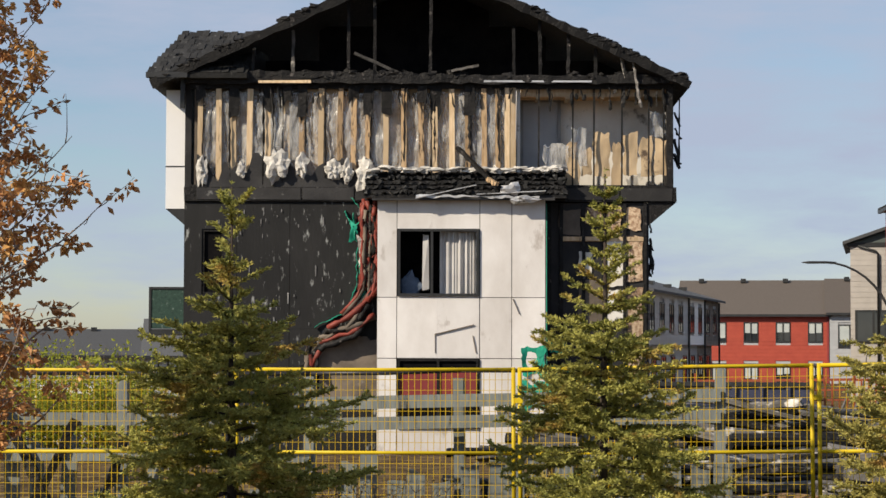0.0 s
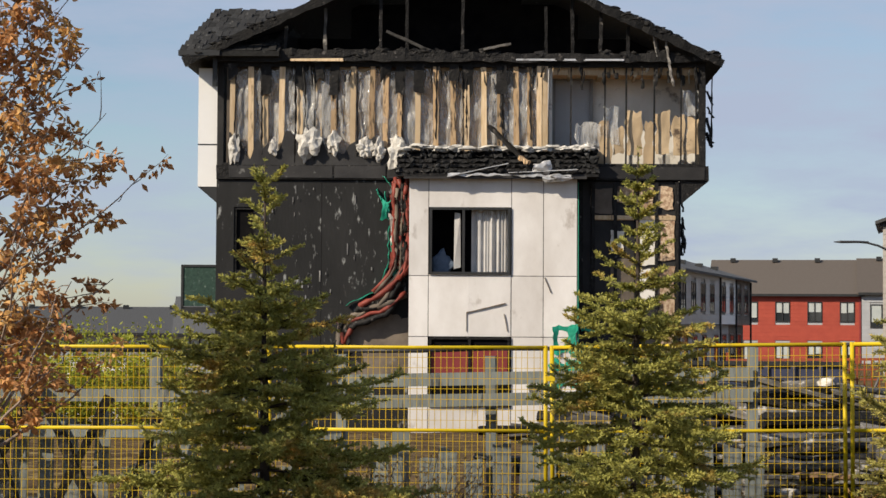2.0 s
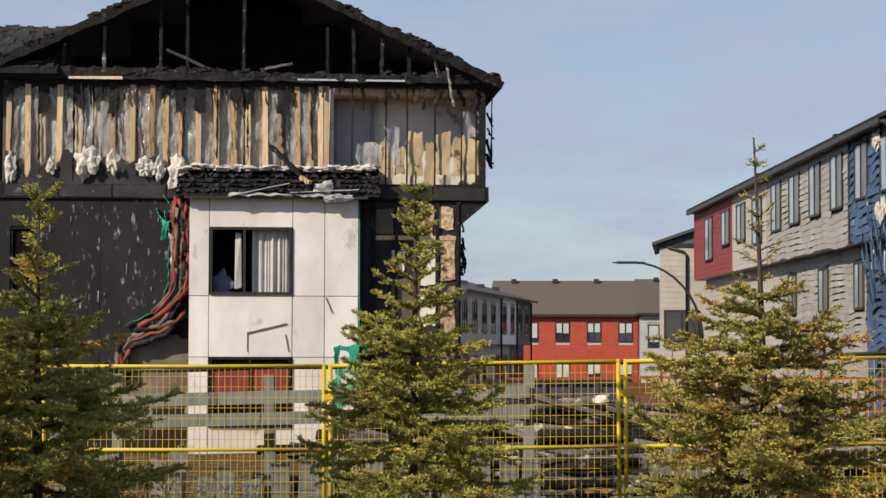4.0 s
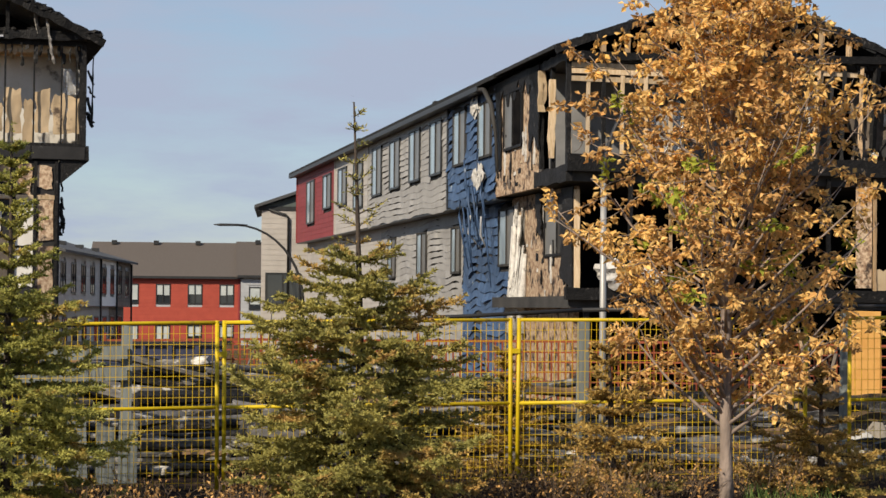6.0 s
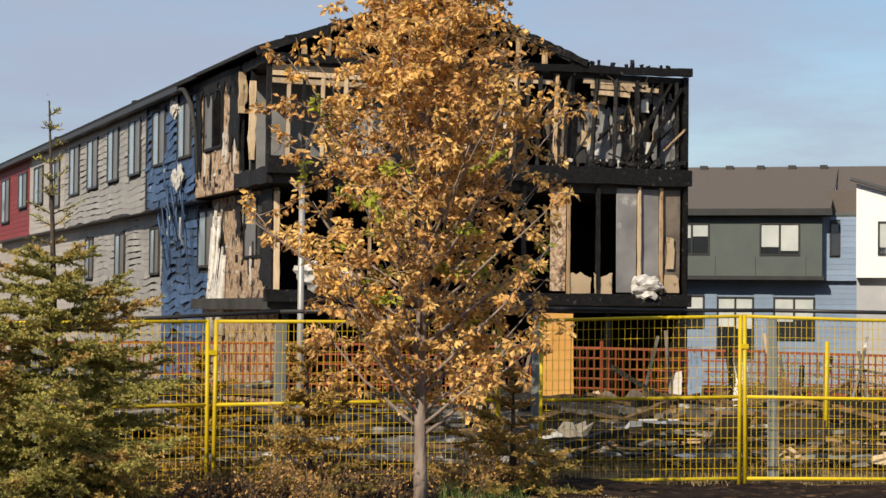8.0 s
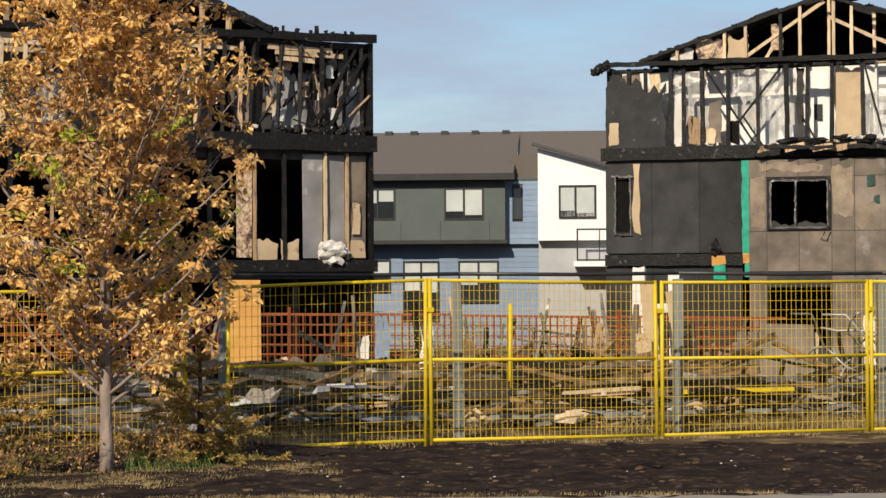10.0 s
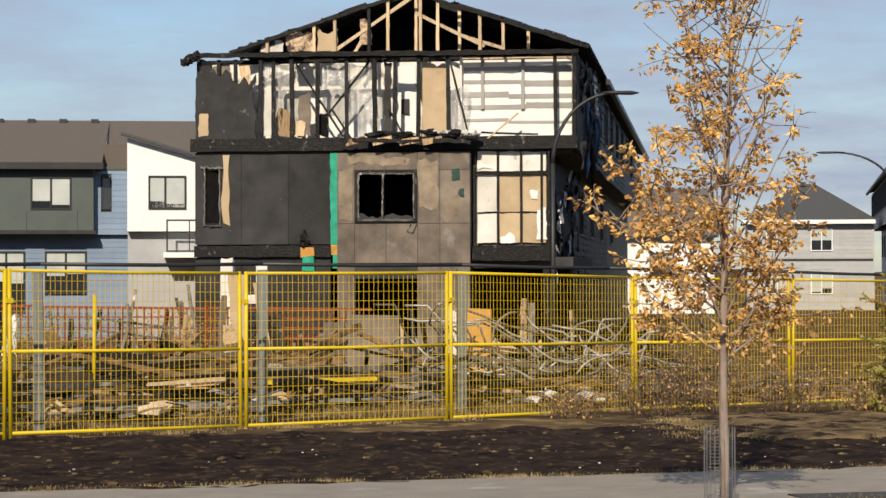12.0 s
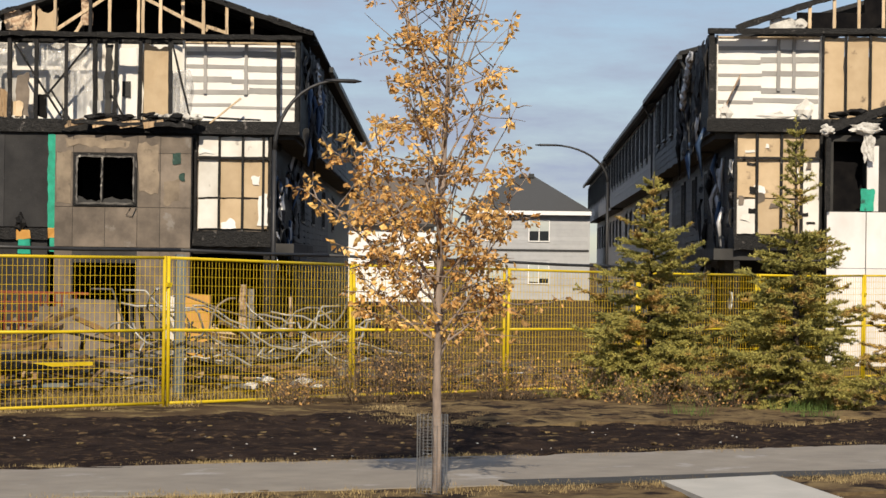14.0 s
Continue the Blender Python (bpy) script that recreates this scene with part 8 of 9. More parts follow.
def spruce(base, height, profile, needle, label, seed, sparse=0.72, gaps=0.1, bare_top=0.0):
    """A young spruce: whorls of sagging boughs with flat sprays; profile gives the reach at parts of the height."""
    rnd.seed(seed)
    ob = thing("spruce", Matrix.Translation(base), label, "spruce tree", "young spruces")
    bm = bmesh.new()
    pts, _ = wander((0, 0, -0.2), (0, 0, 1), height + 0.2, 10, 0.015, 0.05)
    tube(bm, pts, [0.05 * (1 - 0.92 * i / 10) + 0.004 for i in range(11)], 8)
    part("trunk", bm, BARK_DARK, ob)
    wood, crown = bmesh.new(), bmesh.new()

    def needles(a, b, n, ln=0.042):
        d = (b - a).normalized()
        for _ in range(n):
            p = a.lerp(b, rnd.random())
            q = (d * rnd.uniform(0.4, 1.2) + Vector((rnd.uniform(-1, 1), rnd.uniform(-1, 1), rnd.uniform(-0.6, 0.9)))).normalized()
            t = q.orthogonal().normalized()
            t = Matrix.Rotation(rnd.uniform(0, 6.28), 3, q) @ t
            l2 = ln * rnd.uniform(0.6, 1.3)
            w = l2 * 0.15
            v = [crown.verts.new(c) for c in (p, p + q * l2 * 0.5 + t * w, p + q * l2, p + q * l2 * 0.5 - t * w)]
            crown.faces.new(v)

    def reach_at(f):
        for (fa, ra), (fb, rb) in zip(profile, profile[1:]):
            if f <= fb:
                return ra + (rb - ra) * max(0, f - fa) / (fb - fa)
        return profile[-1][1]

    def bough(p, f, ln, az, few):
        lift = -0.12 + 0.75 * f + rnd.uniform(-0.12, 0.12)
        pos, d = Vector(p), Vector((math.cos(az), math.sin(az), lift)).normalized()
        n = max(3, int(ln / 0.11))
        line = [pos]
        for k in range(n):
            d = (d + Vector((rnd.uniform(-0.09, 0.09), rnd.uniform(-0.09, 0.09), (-0.05 if k < n * 0.55 else 0.12) + rnd.uniform(-0.05, 0.05)))).normalized()
            line.append(line[-1] + d * ln / n)
        tube(wood, line, [0.012 * (1 - k / (n + 1)) * min(1, ln + 0.3) + 0.002 for k in range(n + 1)], 3)
        for k in range(n):
            g = (k + 1) / n
            seg = (line[k + 1] - line[k]).normalized()
            if g > 0.2:
                needles(line[k], line[k + 1], int(60 * few))
            flat = seg.cross(Vector((0, 0, 1))).normalized()
            for sgn in (-1, 1):
                if g < 0.16 or rnd.random() < 0.12:
                    continue
                tl = ln * rnd.uniform(0.2, 0.36) * (1.12 - g) ** 0.7 + 0.05
                e = line[k + 1] + (seg * 0.75 + flat * sgn * rnd.uniform(0.5, 1.1) + Vector((0, 0, rnd.uniform(-0.5, 0.4)))).normalized() * tl
                tube(wood, [line[k + 1], e], [0.004, 0.0015], 3)
                needles(line[k + 1], e, int((18 + 320 * tl) * few))
                if tl > 0.2:
                    m = line[k + 1].lerp(e, 0.5)
                    for sg in (-1, 1):
                        e2 = m + ((e - m).normalized() + flat.cross(seg) * 0.2 + seg * sg * 0.8 + Vector((0, 0, rnd.uniform(-0.3, 0.1)))).normalized() * tl * 0.4
                        needles(m, e2, int((10 + 300 * tl * 0.4) * few))

    f = 0.05
    while f < 0.97:
        i = f * 10
        p = pts[int(i)].lerp(pts[min(10, int(i) + 1)], i - int(i))
        thin = f > sparse
        few = 1.0 if not thin else (1 - bare_top) * 0.85
        az0 = rnd.uniform(0, 6.28)
        n_b = (2 if bare_top > 0.5 else 3) if thin else 8
        for b in range(n_b):
            if rnd.random() < gaps:
                continue
            ln = max(0.09, reach_at(f) * rnd.choice((0.45, 0.7, 0.9, 1.0, 1.0, 1.2)))
            bough(p, f + 0.25 * thin, ln, az0 + b * 6.28 / n_b + rnd.uniform(-0.4, 0.4), few)
        f += (0.135 if not thin else 0.13) / height * rnd.uniform(0.8, 1.2)
    needles(pts[9], pts[10] + Vector((0, 0, 0.05)), int(60 * (1 - bare_top)) + 6)
    tagged(part("branchwood", wood, BARK_DARK, ob), kind="stuff")
    tagged(part("foliage", crown, needle, ob), kind="stuff")
    return ob


def on(x, y):
    return (x, y, ground_z(x, y))


GREEN_S = "young spruce with green and rusty needles before the fence"
BUSHY = ((0, 0.8), (0.1, 1.0), (0.5, 0.72), (0.8, 0.3), (1, 0.06))
scaled = lambda k: tuple((f, r * k) for f, r in BUSHY)
spruce(on(-1.88, 18.4), 3.3, ((0, 1.2), (0.2, 1.35), (0.35, 1.12), (0.55, 0.7), (0.66, 0.42), (0.8, 0.34), (0.93, 0.2), (1, 0.06)), NEEDLE, GREEN_S, 1, 0.66, 0.1)
spruce(on(1.48, 18.95), 3.55, ((0, 0.95), (0.3, 1.0), (0.5, 0.72), (0.62, 0.52), (0.7, 0.3), (0.85, 0.2), (1, 0.05)), NEEDLE, GREEN_S, 2, 0.66, 0.12)
spruce(on(4.56, 17.85), 3.75, ((0, 1.0), (0.25, 1.2), (0.42, 1.0), (0.55, 0.68), (0.62, 0.42), (0.67, 0.22), (0.8, 0.2), (1, 0.05)), NEEDLE_OLIVE, GREEN_S, 3, 0.64, 0.1, 0.85)
spruce(on(23.75, 14.2), 3.05, ((0, 1.0), (0.15, 1.25), (0.5, 0.8), (0.75, 0.42), (0.9, 0.2), (1, 0.06)), NEEDLE_OLIVE, GREEN_S, 4, 0.82, 0.06)
spruce(on(23.4, 11.8), 3.7, ((0, 0.9), (0.2, 1.15), (0.4, 0.85), (0.56, 0.5), (0.66, 0.3), (0.85, 0.18), (1, 0.05)), NEEDLE_OLIVE, GREEN_S, 5, 0.62, 0.08, 0.3)
DRY_S = "small drying spruce with brown needles"
spruce(on(24.6, 10.6), 2.2, scaled(0.95), NEEDLE_DRY, DRY_S, 6)
spruce(on(7.15, 18.3), 1.6, scaled(0.7), NEEDLE_DRY, DRY_S, 7)
spruce(on(9.3, 18.2), 1.25, scaled(0.75), NEEDLE_DRY, DRY_S, 8)
spruce(on(6.9, 21.0), 1.4, scaled(0.7), NEEDLE_DRY, DRY_S, 9)


# ---- shrubs, weeds and dry grass ----
def shrub(base, w, hgt, n, material, label, seed, leaves=0, big=1.0):
    rnd.seed(seed)
    ob = thing("shrub", Matrix.Translation(base), label, "shrub", "dry shrubs")
    wood, lv = bmesh.new(), bmesh.new()
    for _ in range(n):
        az, r = rnd.uniform(0, 6.28), w / 2 * rnd.random() ** 0.5
        p = Vector((math.cos(az) * r * 0.5, math.sin(az) * r * 0.5, -0.05))
        pts, _ = wander(p, (math.cos(az) * 0.6 * r / max(w / 2, 0.01), math.sin(az) * 0.6 * r / max(w / 2, 0.01), 1), hgt * rnd.uniform(0.5, 1.1), 5, 0.3, 0.0)
        tube(wood, pts, [0.006, 0.005, 0.004, 0.003, 0.003, 0.002], 3)
        for s in range(1, 5):
            tw, _ = wander(pts[s], (rnd.uniform(-1, 1), rnd.uniform(-1, 1), rnd.uniform(0, 1)), hgt * 0.3, 3, 0.3)
            tube(wood, tw, [0.003, 0.003, 0.002, 0.002], 3)
            for _ in range(leaves):
                d = Vector((rnd.uniform(-1, 1), rnd.uniform(-1, 1), rnd.uniform(-1, 1)))
                leaf(lv, tw[rnd.randrange(1, 4)] + d * 0.05 * big, d, big * rnd.uniform(0.03, 0.06), rnd.uniform(0, 6))
    tagged(part("brushwood", wood, TWIG, ob), kind="stuff")
    if leaves:
        tagged(part("foliage", lv, material, ob), kind="stuff")
    else:
        lv.free()
    return ob


DRY = "dry leafless shrub at the fence foot"
for i, (x, y, w, hh) in enumerate(((2.6, 18.6, 1.6, 0.45), (3.6, 18.2, 1.5, 0.5), (5.6, 18.2, 1.6, 0.55), (6.3, 18.0, 1.5, 0.6), (6.8, 17.8, 1.4, 0.55), (7.6, 18.1, 1.4, 0.6), (8.8, 18.3, 1.4, 0.6), (9.6, 18.6, 1.2, 0.5), (0.3, 19.0, 1.5, 0.5), (-0.6, 19.0, 1.6, 0.8))):
    shrub(on(x, y), w, hh, 46, LEAF_BROWN, DRY, 100 + i, 2)
for i, (x, y, w, hh) in enumerate(((20.3, 16.2, 1.7, 1.0), (21.6, 16.3, 1.6, 1.15), (22.4, 15.6, 1.4, 0.8), (22.9, 14.8, 1.4, 0.65), (22.5, 13.6, 1.6, 0.5), (22.9, 12.6, 1.6, 0.6), (24.4, 13.2, 1.6, 0.8), (19.2, 16.6, 1.0, 0.5))):
    shrub(on(x, y), w, hh, 60, LEAF_BROWN, DRY, 130 + i, 1)


def tufts(name, spots, hgt, material, label, per=40):
    bm = bmesh.new()
    for x, y, r in spots:
        for _ in range(int(per * r * 4)):
            a, q = rnd.uniform(0, 6.28), r * rnd.random() ** 0.5
            px, py = x + math.cos(a) * q, y + math.sin(a) * q
            z = ground_z(px, py) + 0.01
            h = hgt * rnd.uniform(0.4, 1.2)
            o = Vector((rnd.uniform(-0.5, 0.5), rnd.uniform(-0.5, 0.5), 0)) * h
            s = Vector((rnd.uniform(-1, 1), rnd.uniform(-1, 1), 0)).normalized() * 0.0045
            v = [bm.verts.new(c) for c in (Vector((px, py, z)) - s, Vector((px, py, z)) + s, Vector((px, py, z + h)) + o)]
            bm.faces.new(v)
    return solo(name, bm, material, Matrix(), label, "grass", kind="stuff")


rnd.seed(77)
spots = []
for i in range(len(FENCE) - 1):
    for k in range(9):
        f = rnd.random()
        spots.append((FENCE[i][0] + (FENCE[i + 1][0] - FENCE[i][0]) * f, FENCE[i][1] + (FENCE[i + 1][1] - FENCE[i][1]) * f - rnd.uniform(-0.1, 0.25), rnd.uniform(0.1, 0.3)))
for _ in range(260):
    s, d = rnd.uniform(-3, 14), rnd.choice((16.25, 16.35, 13.62, 13.5)) + rnd.uniform(-0.15, 0.15)
    p = PATH_N * (d + 0.0022 * (s - 4) ** 2) + PATH_DIR * s
    spots.append((p.x, p.y, rnd.uniform(0.1, 0.3)))
for _ in range(150):
    s, d = rnd.uniform(7.5, 13.5), rnd.uniform(20.0, 22.6)
    p = PATH_N * d + PATH_DIR * s
    spots.append((p.x, p.y, rnd.uniform(0.2, 0.45)))
for _ in range(60):
    spots.append((rnd.uniform(18.5, 25), rnd.uniform(10.0, 15.2), rnd.uniform(0.3, 0.7)))
for _ in range(110):
    spots.append((rnd.uniform(5.5, 9.9), rnd.uniform(16.4, 18.0), rnd.uniform(0.2, 0.5)))
tufts("dry_grass", spots, 0.04, GRASS_DRY, "dry yellow grass tufts", 90)
spots = [(rnd.uniform(21.0, 24.5), rnd.uniform(10.5, 14.5), rnd.uniform(0.15, 0.4)) for _ in range(12)] + [(rnd.uniform(7.8, 9.0), rnd.uniform(17.4, 18.2), 0.2) for _ in range(4)]
tufts("green_weeds", spots, 0.2, GRASS_GREEN, "low green weeds", 70)
spots = [(rnd.uniform(10, 24), rnd.uniform(17.5, 27), rnd.uniform(0.2, 0.7)) for _ in range(120)]
spots = [s for s in spots if s[0] * 0.25 + s[1] > 21.2]
tufts("yard_grass", spots, 0.12, GRASS_DRY, "dry yard grass behind the fence", 110)

rnd.seed(55)
bm = bmesh.new()
for _ in range(90):
    s, d = rnd.uniform(-8, 13), rnd.uniform(16.3, 21.5)
    p = PATH_N * (d + 0.0022 * (s - 4) ** 2) + PATH_DIR * s
    q = rnd.uniform(0.004, 0.012)
    clump(bm, (p.x, p.y, ground_z(p.x, p.y) + 0.045), (q * 1.5, q, q * 0.6), rnd.random() * 9, 0.6, 1)
solo("ash_flecks", bm, INSULATION, Matrix(), "pale ash flecks on burnt ground", "debris", kind="stuff")
bm = bmesh.new()
for _ in range(600):
    s, d = rnd.uniform(-10, 14), rnd.uniform(16.2, 22.0)
    p = PATH_N * (d + 0.0022 * (s - 4) ** 2) + PATH_DIR * s
    q = rnd.uniform(0.015, 0.04)
    clump(bm, (p.x, p.y, ground_z(p.x, p.y) + 0.03), (q * 1.5, q, q * 0.5), rnd.random() * 9, 0.8, 1)
solo("burnt_clods", bm, SOIL, Matrix(), "brown clods strewn on burnt ground", "debris", kind="stuff")

# ---- wreckage in the yard ----
rnd.seed(5)


def heap(x, y, rx, ry, hgt, material, label, seed, name="rubble_mound"):
    bm = bmesh.new()
    n = 26
    g = {}
    for i in range(n + 1):
        for j in range(n + 1):
            a, b = -1 + 2 * i / n, -1 + 2 * j / n
            r = math.hypot(a, b)
            px, py = x + a * rx, y + b * ry
            k = max(0, 1 - r) ** 0.7
            z = ground_z(px, py) - 0.05 + hgt * k * (0.7 + 0.6 * noise.noise(Vector((px * 1.3, py * 1.3, seed)))) + 0.12 * k * noise.noise(Vector((px * 5, py * 5, seed)))
            g[i, j] = bm.verts.new((px, py, z))
    for i in range(n):
        for j in range(n):
            bm.faces.new((g[i, j], g[i + 1, j], g[i + 1, j + 1], g[i, j + 1]))
    return solo(name, bm, material, Matrix(), label, "rubble", "rubble heaps")


def timbers(x0, x1, y0, y1, n, zmax, mats, label, group, lmin=0.8, lmax=2.6, flat=0.12, name="burnt_timber", line=None, slope=False, joined=False, thick=1.0):
    """Charred lengths lying over one another, each by itself unless joined."""
    all_of = bmesh.new() if joined else None
    for i in range(n):
        x, y = rnd.uniform(x0, x1), rnd.uniform(y0, y1)
        if line:
            y += line * (x - x0)
        L = rnd.uniform(lmin, lmax)
        az = rnd.gauss(-0.05, 0.5 if not slope else 0.22)
        tl = rnd.gauss(0, flat)
        z = ground_z(x, y) + 0.06 + (zmax * (rnd.random() ** 1.3) if not slope else zmax * max(0.02, min(1, (y - y0) / (y1 - y0))) * rnd.uniform(0.8, 1.05) * (1 - 0.5 * max(0, (x - x0) / (x1 - x0) - 0.6)))
        d = Vector((math.cos(az), math.sin(az), tl)) * L / 2
        if joined:
            c = Vector((x, y, z))
            beam(all_of, c - d, c + d, rnd.uniform(0.05, 0.13), rnd.uniform(0.04, 0.12), 0.3, 6)
            continue
        bm = bmesh.new()
        beam(bm, -d, d, thick * rnd.uniform(0.05, 0.13), thick * rnd.uniform(0.04, 0.12), 0.3, 8)
        solo(name, bm, rnd.choice(mats), Matrix.Translation((x, y, z)), label, "timber", group)

    if joined:
        solo(name, all_of, mats[0], Matrix(), label, "timber", group, "stuff")


for k, (x, y, rx, ry, hg) in enumerate(((2.8, 25.6, 2.6, 2.2, 1.15), (4.8, 25.2, 2.4, 2.1, 1.15), (7.0, 24.8, 2.4, 2.0, 0.95), (9.4, 24.2, 2.2, 1.8, 0.7))):
    heap(x, y, rx, ry, hg, BURNT_MULCH, "black burnt rubble heap behind the fence", 3.0 + k)


def charred_log(c, L, az, tilt, r, material, seed):
    """A split, blistered length of burnt timber, thicker at one end."""
    bm = bmesh.new()
    n, sides = 10, 7
    rings = []
    for k in range(n + 1):
        f = k / n
        ring = []
        for j in range(sides):
            a = 2 * math.pi * j / sides
            q = r * (1.1 - 0.35 * f) * (1 + 0.35 * noise.noise(Vector((f * L * 3.0, math.cos(a) * 1.4, math.sin(a) * 1.4 + seed))))
            ring.append(bm.verts.new(((f - 0.5) * L + (0.06 * noise.noise(Vector((a * 2, seed, f))) if k in (0, n) else 0), q * math.cos(a), q * 0.8 * math.sin(a) + 0.04 * noise.noise(Vector((f * 2, seed, 1))))))
        rings.append(ring)
    for p, q in zip(rings, rings[1:]):
        for j in range(sides):
            bm.faces.new((p[j], p[(j + 1) % sides], q[(j + 1) % sides], q[j]))
    bm.faces.new(rings[0][::-1])
    bm.faces.new(rings[-1])
    solo("charred_log", bm, material, pose(*c, 0, -math.degrees(tilt), math.degrees(az)), "charred log in a stacked wreck pile", "log", "wreck pile")


for i in range(150):
    x, g = (rnd.uniform(1.2, 6.8), rnd.random()) if i < 105 else (rnd.uniform(6.0, 10.8), rnd.random())
    hgt = 1.15 if x < 5.6 else 1.15 - 0.11 * (x - 5.6)
    y = 22.7 - 0.12 * (x - 1.2) + 2.3 * g
    z = ground_z(x, y) + 0.08 + hgt * g * rnd.uniform(0.85, 1.05)
    charred_log((x, y, z), rnd.uniform(1.0, 3.0), rnd.gauss(-0.12, 0.24), rnd.gauss(-0.03, 0.09), rnd.choice((0.05, 0.06, 0.08, 0.1, 0.12)), rnd.choice((CHAR, CHAR, CHAR, LOG_GREY, LOG_GREY, LOG_GREY, ASH_WOOD, ASH_WOOD, WOOD_RUST)), i * 0.77)
for p in ((5.0, 24.6), (7.4, 23.4), (6.6, 24.4)):
    for i in range(12):
        bm = bmesh.new()
        pts, _ = wander((0, 0, 0), (rnd.uniform(-1, 1), rnd.uniform(-0.3, 0.3), rnd.uniform(0.0, 0.6)), rnd.uniform(0.6, 1.4), 5, 0.25)
        tube(bm, pts, [0.03, 0.028, 0.022, 0.018, 0.012, 0.006], 5)
        solo("bare_branch", bm, ASH_WOOD, Matrix.Translation((p[0] + rnd.uniform(-0.6, 0.6), p[1] + rnd.uniform(-0.4, 0.4), ground_z(*p) + rnd.uniform(0.45, 0.85))), "grey broken branch on the wreck pile", "branch", "broken branches")

# open yard: low wreckage, boards, pipes
for k, (x, y, rx, ry, hg) in enumerate(((13.5, 24.5, 2.6, 1.8, 0.4), (17.0, 24.0, 3.0, 2.0, 0.5), (20.5, 23.0, 3.0, 2.2, 0.6), (24.0, 21.6, 3.0, 1.8, 0.7), (16.0, 28.0, 4.0, 2.0, 0.8), (22.0, 26.0, 4.0, 2.2, 0.9), (19.0, 30.0, 4.0, 2.0, 0.9))):
    heap(x, y, rx, ry, hg, SOIL, "low heap of burnt soil and scraps", 11.0 + k)
timbers(11.0, 26.0, 25.0, 29.6, 120, 0.6, (ASH_WOOD, CHAR, WOOD_RUST, SOOT_BROWN, WOOD_RUST), "burnt board lying in the yard", "yard boards", 0.7, 2.2, 0.1, "board", line=-0.42)
timbers(12.0, 27.0, 22.4, 25.0, 80, 0.3, (ASH_WOOD, CHAR, WOOD_RUST, SOOT_BROWN, WOOD_RUST), "burnt board lying in the yard", "yard boards", 0.6, 1.8, 0.08, "board", line=-0.40)
for x, y, L, az, m in ((15.3, 21.9, 1.5, 8, ASH_WOOD), (18.5, 20.6, 1.6, -10, YELLOW), (17.0, 21.6, 1.2, 15, LUMBER_CLEAN), (13.8, 20.9, 3.4, -12, POST_GREY), (17.0, 19.9, 3.0, -14, POST_GREY)):
    bm = bmesh.new()
    beam(bm, (-L / 2, 0, 0), (L / 2, 0, 0.03), 0.12, 0.05, 0.08, 5)
    solo("loose_board", bm, m, pose(x, y, ground_z(x, y) + 0.32 - (0.2 if m is POST_GREY else 0), 0, 0, az - 20), "loose plank on the wreckage", "plank", "loose planks")
for i in range(60):
    x = rnd.uniform(21.2, 25.6)
    y = 21.6 - 0.42 * (x - 21) + rnd.uniform(-0.7, 0.9)
    bm = bmesh.new()
    pts, _ = wander((0, 0, 0), (rnd.uniform(-1, 1), rnd.uniform(-0.6, 0.6), rnd.uniform(-0.1, 0.5)), rnd.uniform(1.0, 2.6), 10, 0.5, -0.04)
    tube(bm, [Vector((p.x, p.y, max(-0.2, min(0.9, p.z)))) for p in pts], 0.018, 5)
    solo("bent_pipe", bm, rnd.choice((GALV, ASH_WOOD, GALV, SOOT_BROWN)), Matrix.Translation((x, y, ground_z(x, y) + 0.25 + 0.35 * rnd.random())), "bent pipe in a tangle", "pipe", "tangled pipes")
for i, (x, y, s, hgt, m) in enumerate(((12.45, 22.9, 0.45, 0.42, CONCRETE), (12.15, 22.6, 0.3, 0.3, CONCRETE_LIGHT), (12.5, 22.4, 0.3, 0.22, CONCRETE_LIGHT), (6.9, 22.6, 0.5, 0.35, ASH_WOOD), (8.9, 22.0, 0.4, 0.3, ASH_WOOD), (20.0, 21.6, 0.3, 0.2, ASH_WOOD), (18.6, 24.5, 0.35, 0.22, ASH_WOOD))):
    bm = bmesh.new()
    clump(bm, (0, 0, hgt * 0.3), (s * 0.8, s * 0.6, hgt * 0.7), i * 3.3, 0.8, 3)
    for k in range(34):
        a, q, g = rnd.uniform(0, 6.28), rnd.random() ** 0.6, rnd.uniform(0.12, 0.3)
        clump(bm, (math.cos(a) * q * s, math.sin(a) * q * s * 0.7, hgt * (1.05 - q) * rnd.uniform(0.5, 1.0) + 0.03), (s * g, s * g * 0.8, s * g * 0.6), k * 1.3 + i, 0.9, 1)
    solo("rubble_lump", bm, m, Matrix.Translation((x, y, ground_z(x, y))), "pale crumbled rubble lump on burnt ground", "rubble", "rubble lumps", "stuff")
for i in range(170):
    x = rnd.uniform(11, 26)
    y = 26.5 - 0.42 * (x - 11) + rnd.uniform(-5.0, 3.0)
    if y < 20.4 - 0.22 * (x - 11):
        continue
    s = rnd.uniform(0.06, 0.2)
    bm = bmesh.new()
    clump(bm, (0, 0, s * 0.3), (s * 1.4, s, s * 0.5), i * 1.9, 0.9, 1)
    solo("debris_scrap", bm, rnd.choice((ASH_WOOD, SOOT_BROWN, CHAR, DRYWALL_BACK, ASH_WOOD, DRYWALL)), Matrix.Translation((x, y, ground_z(x, y) + 0.08)), "small torn scrap in the yard", "debris", "scraps")
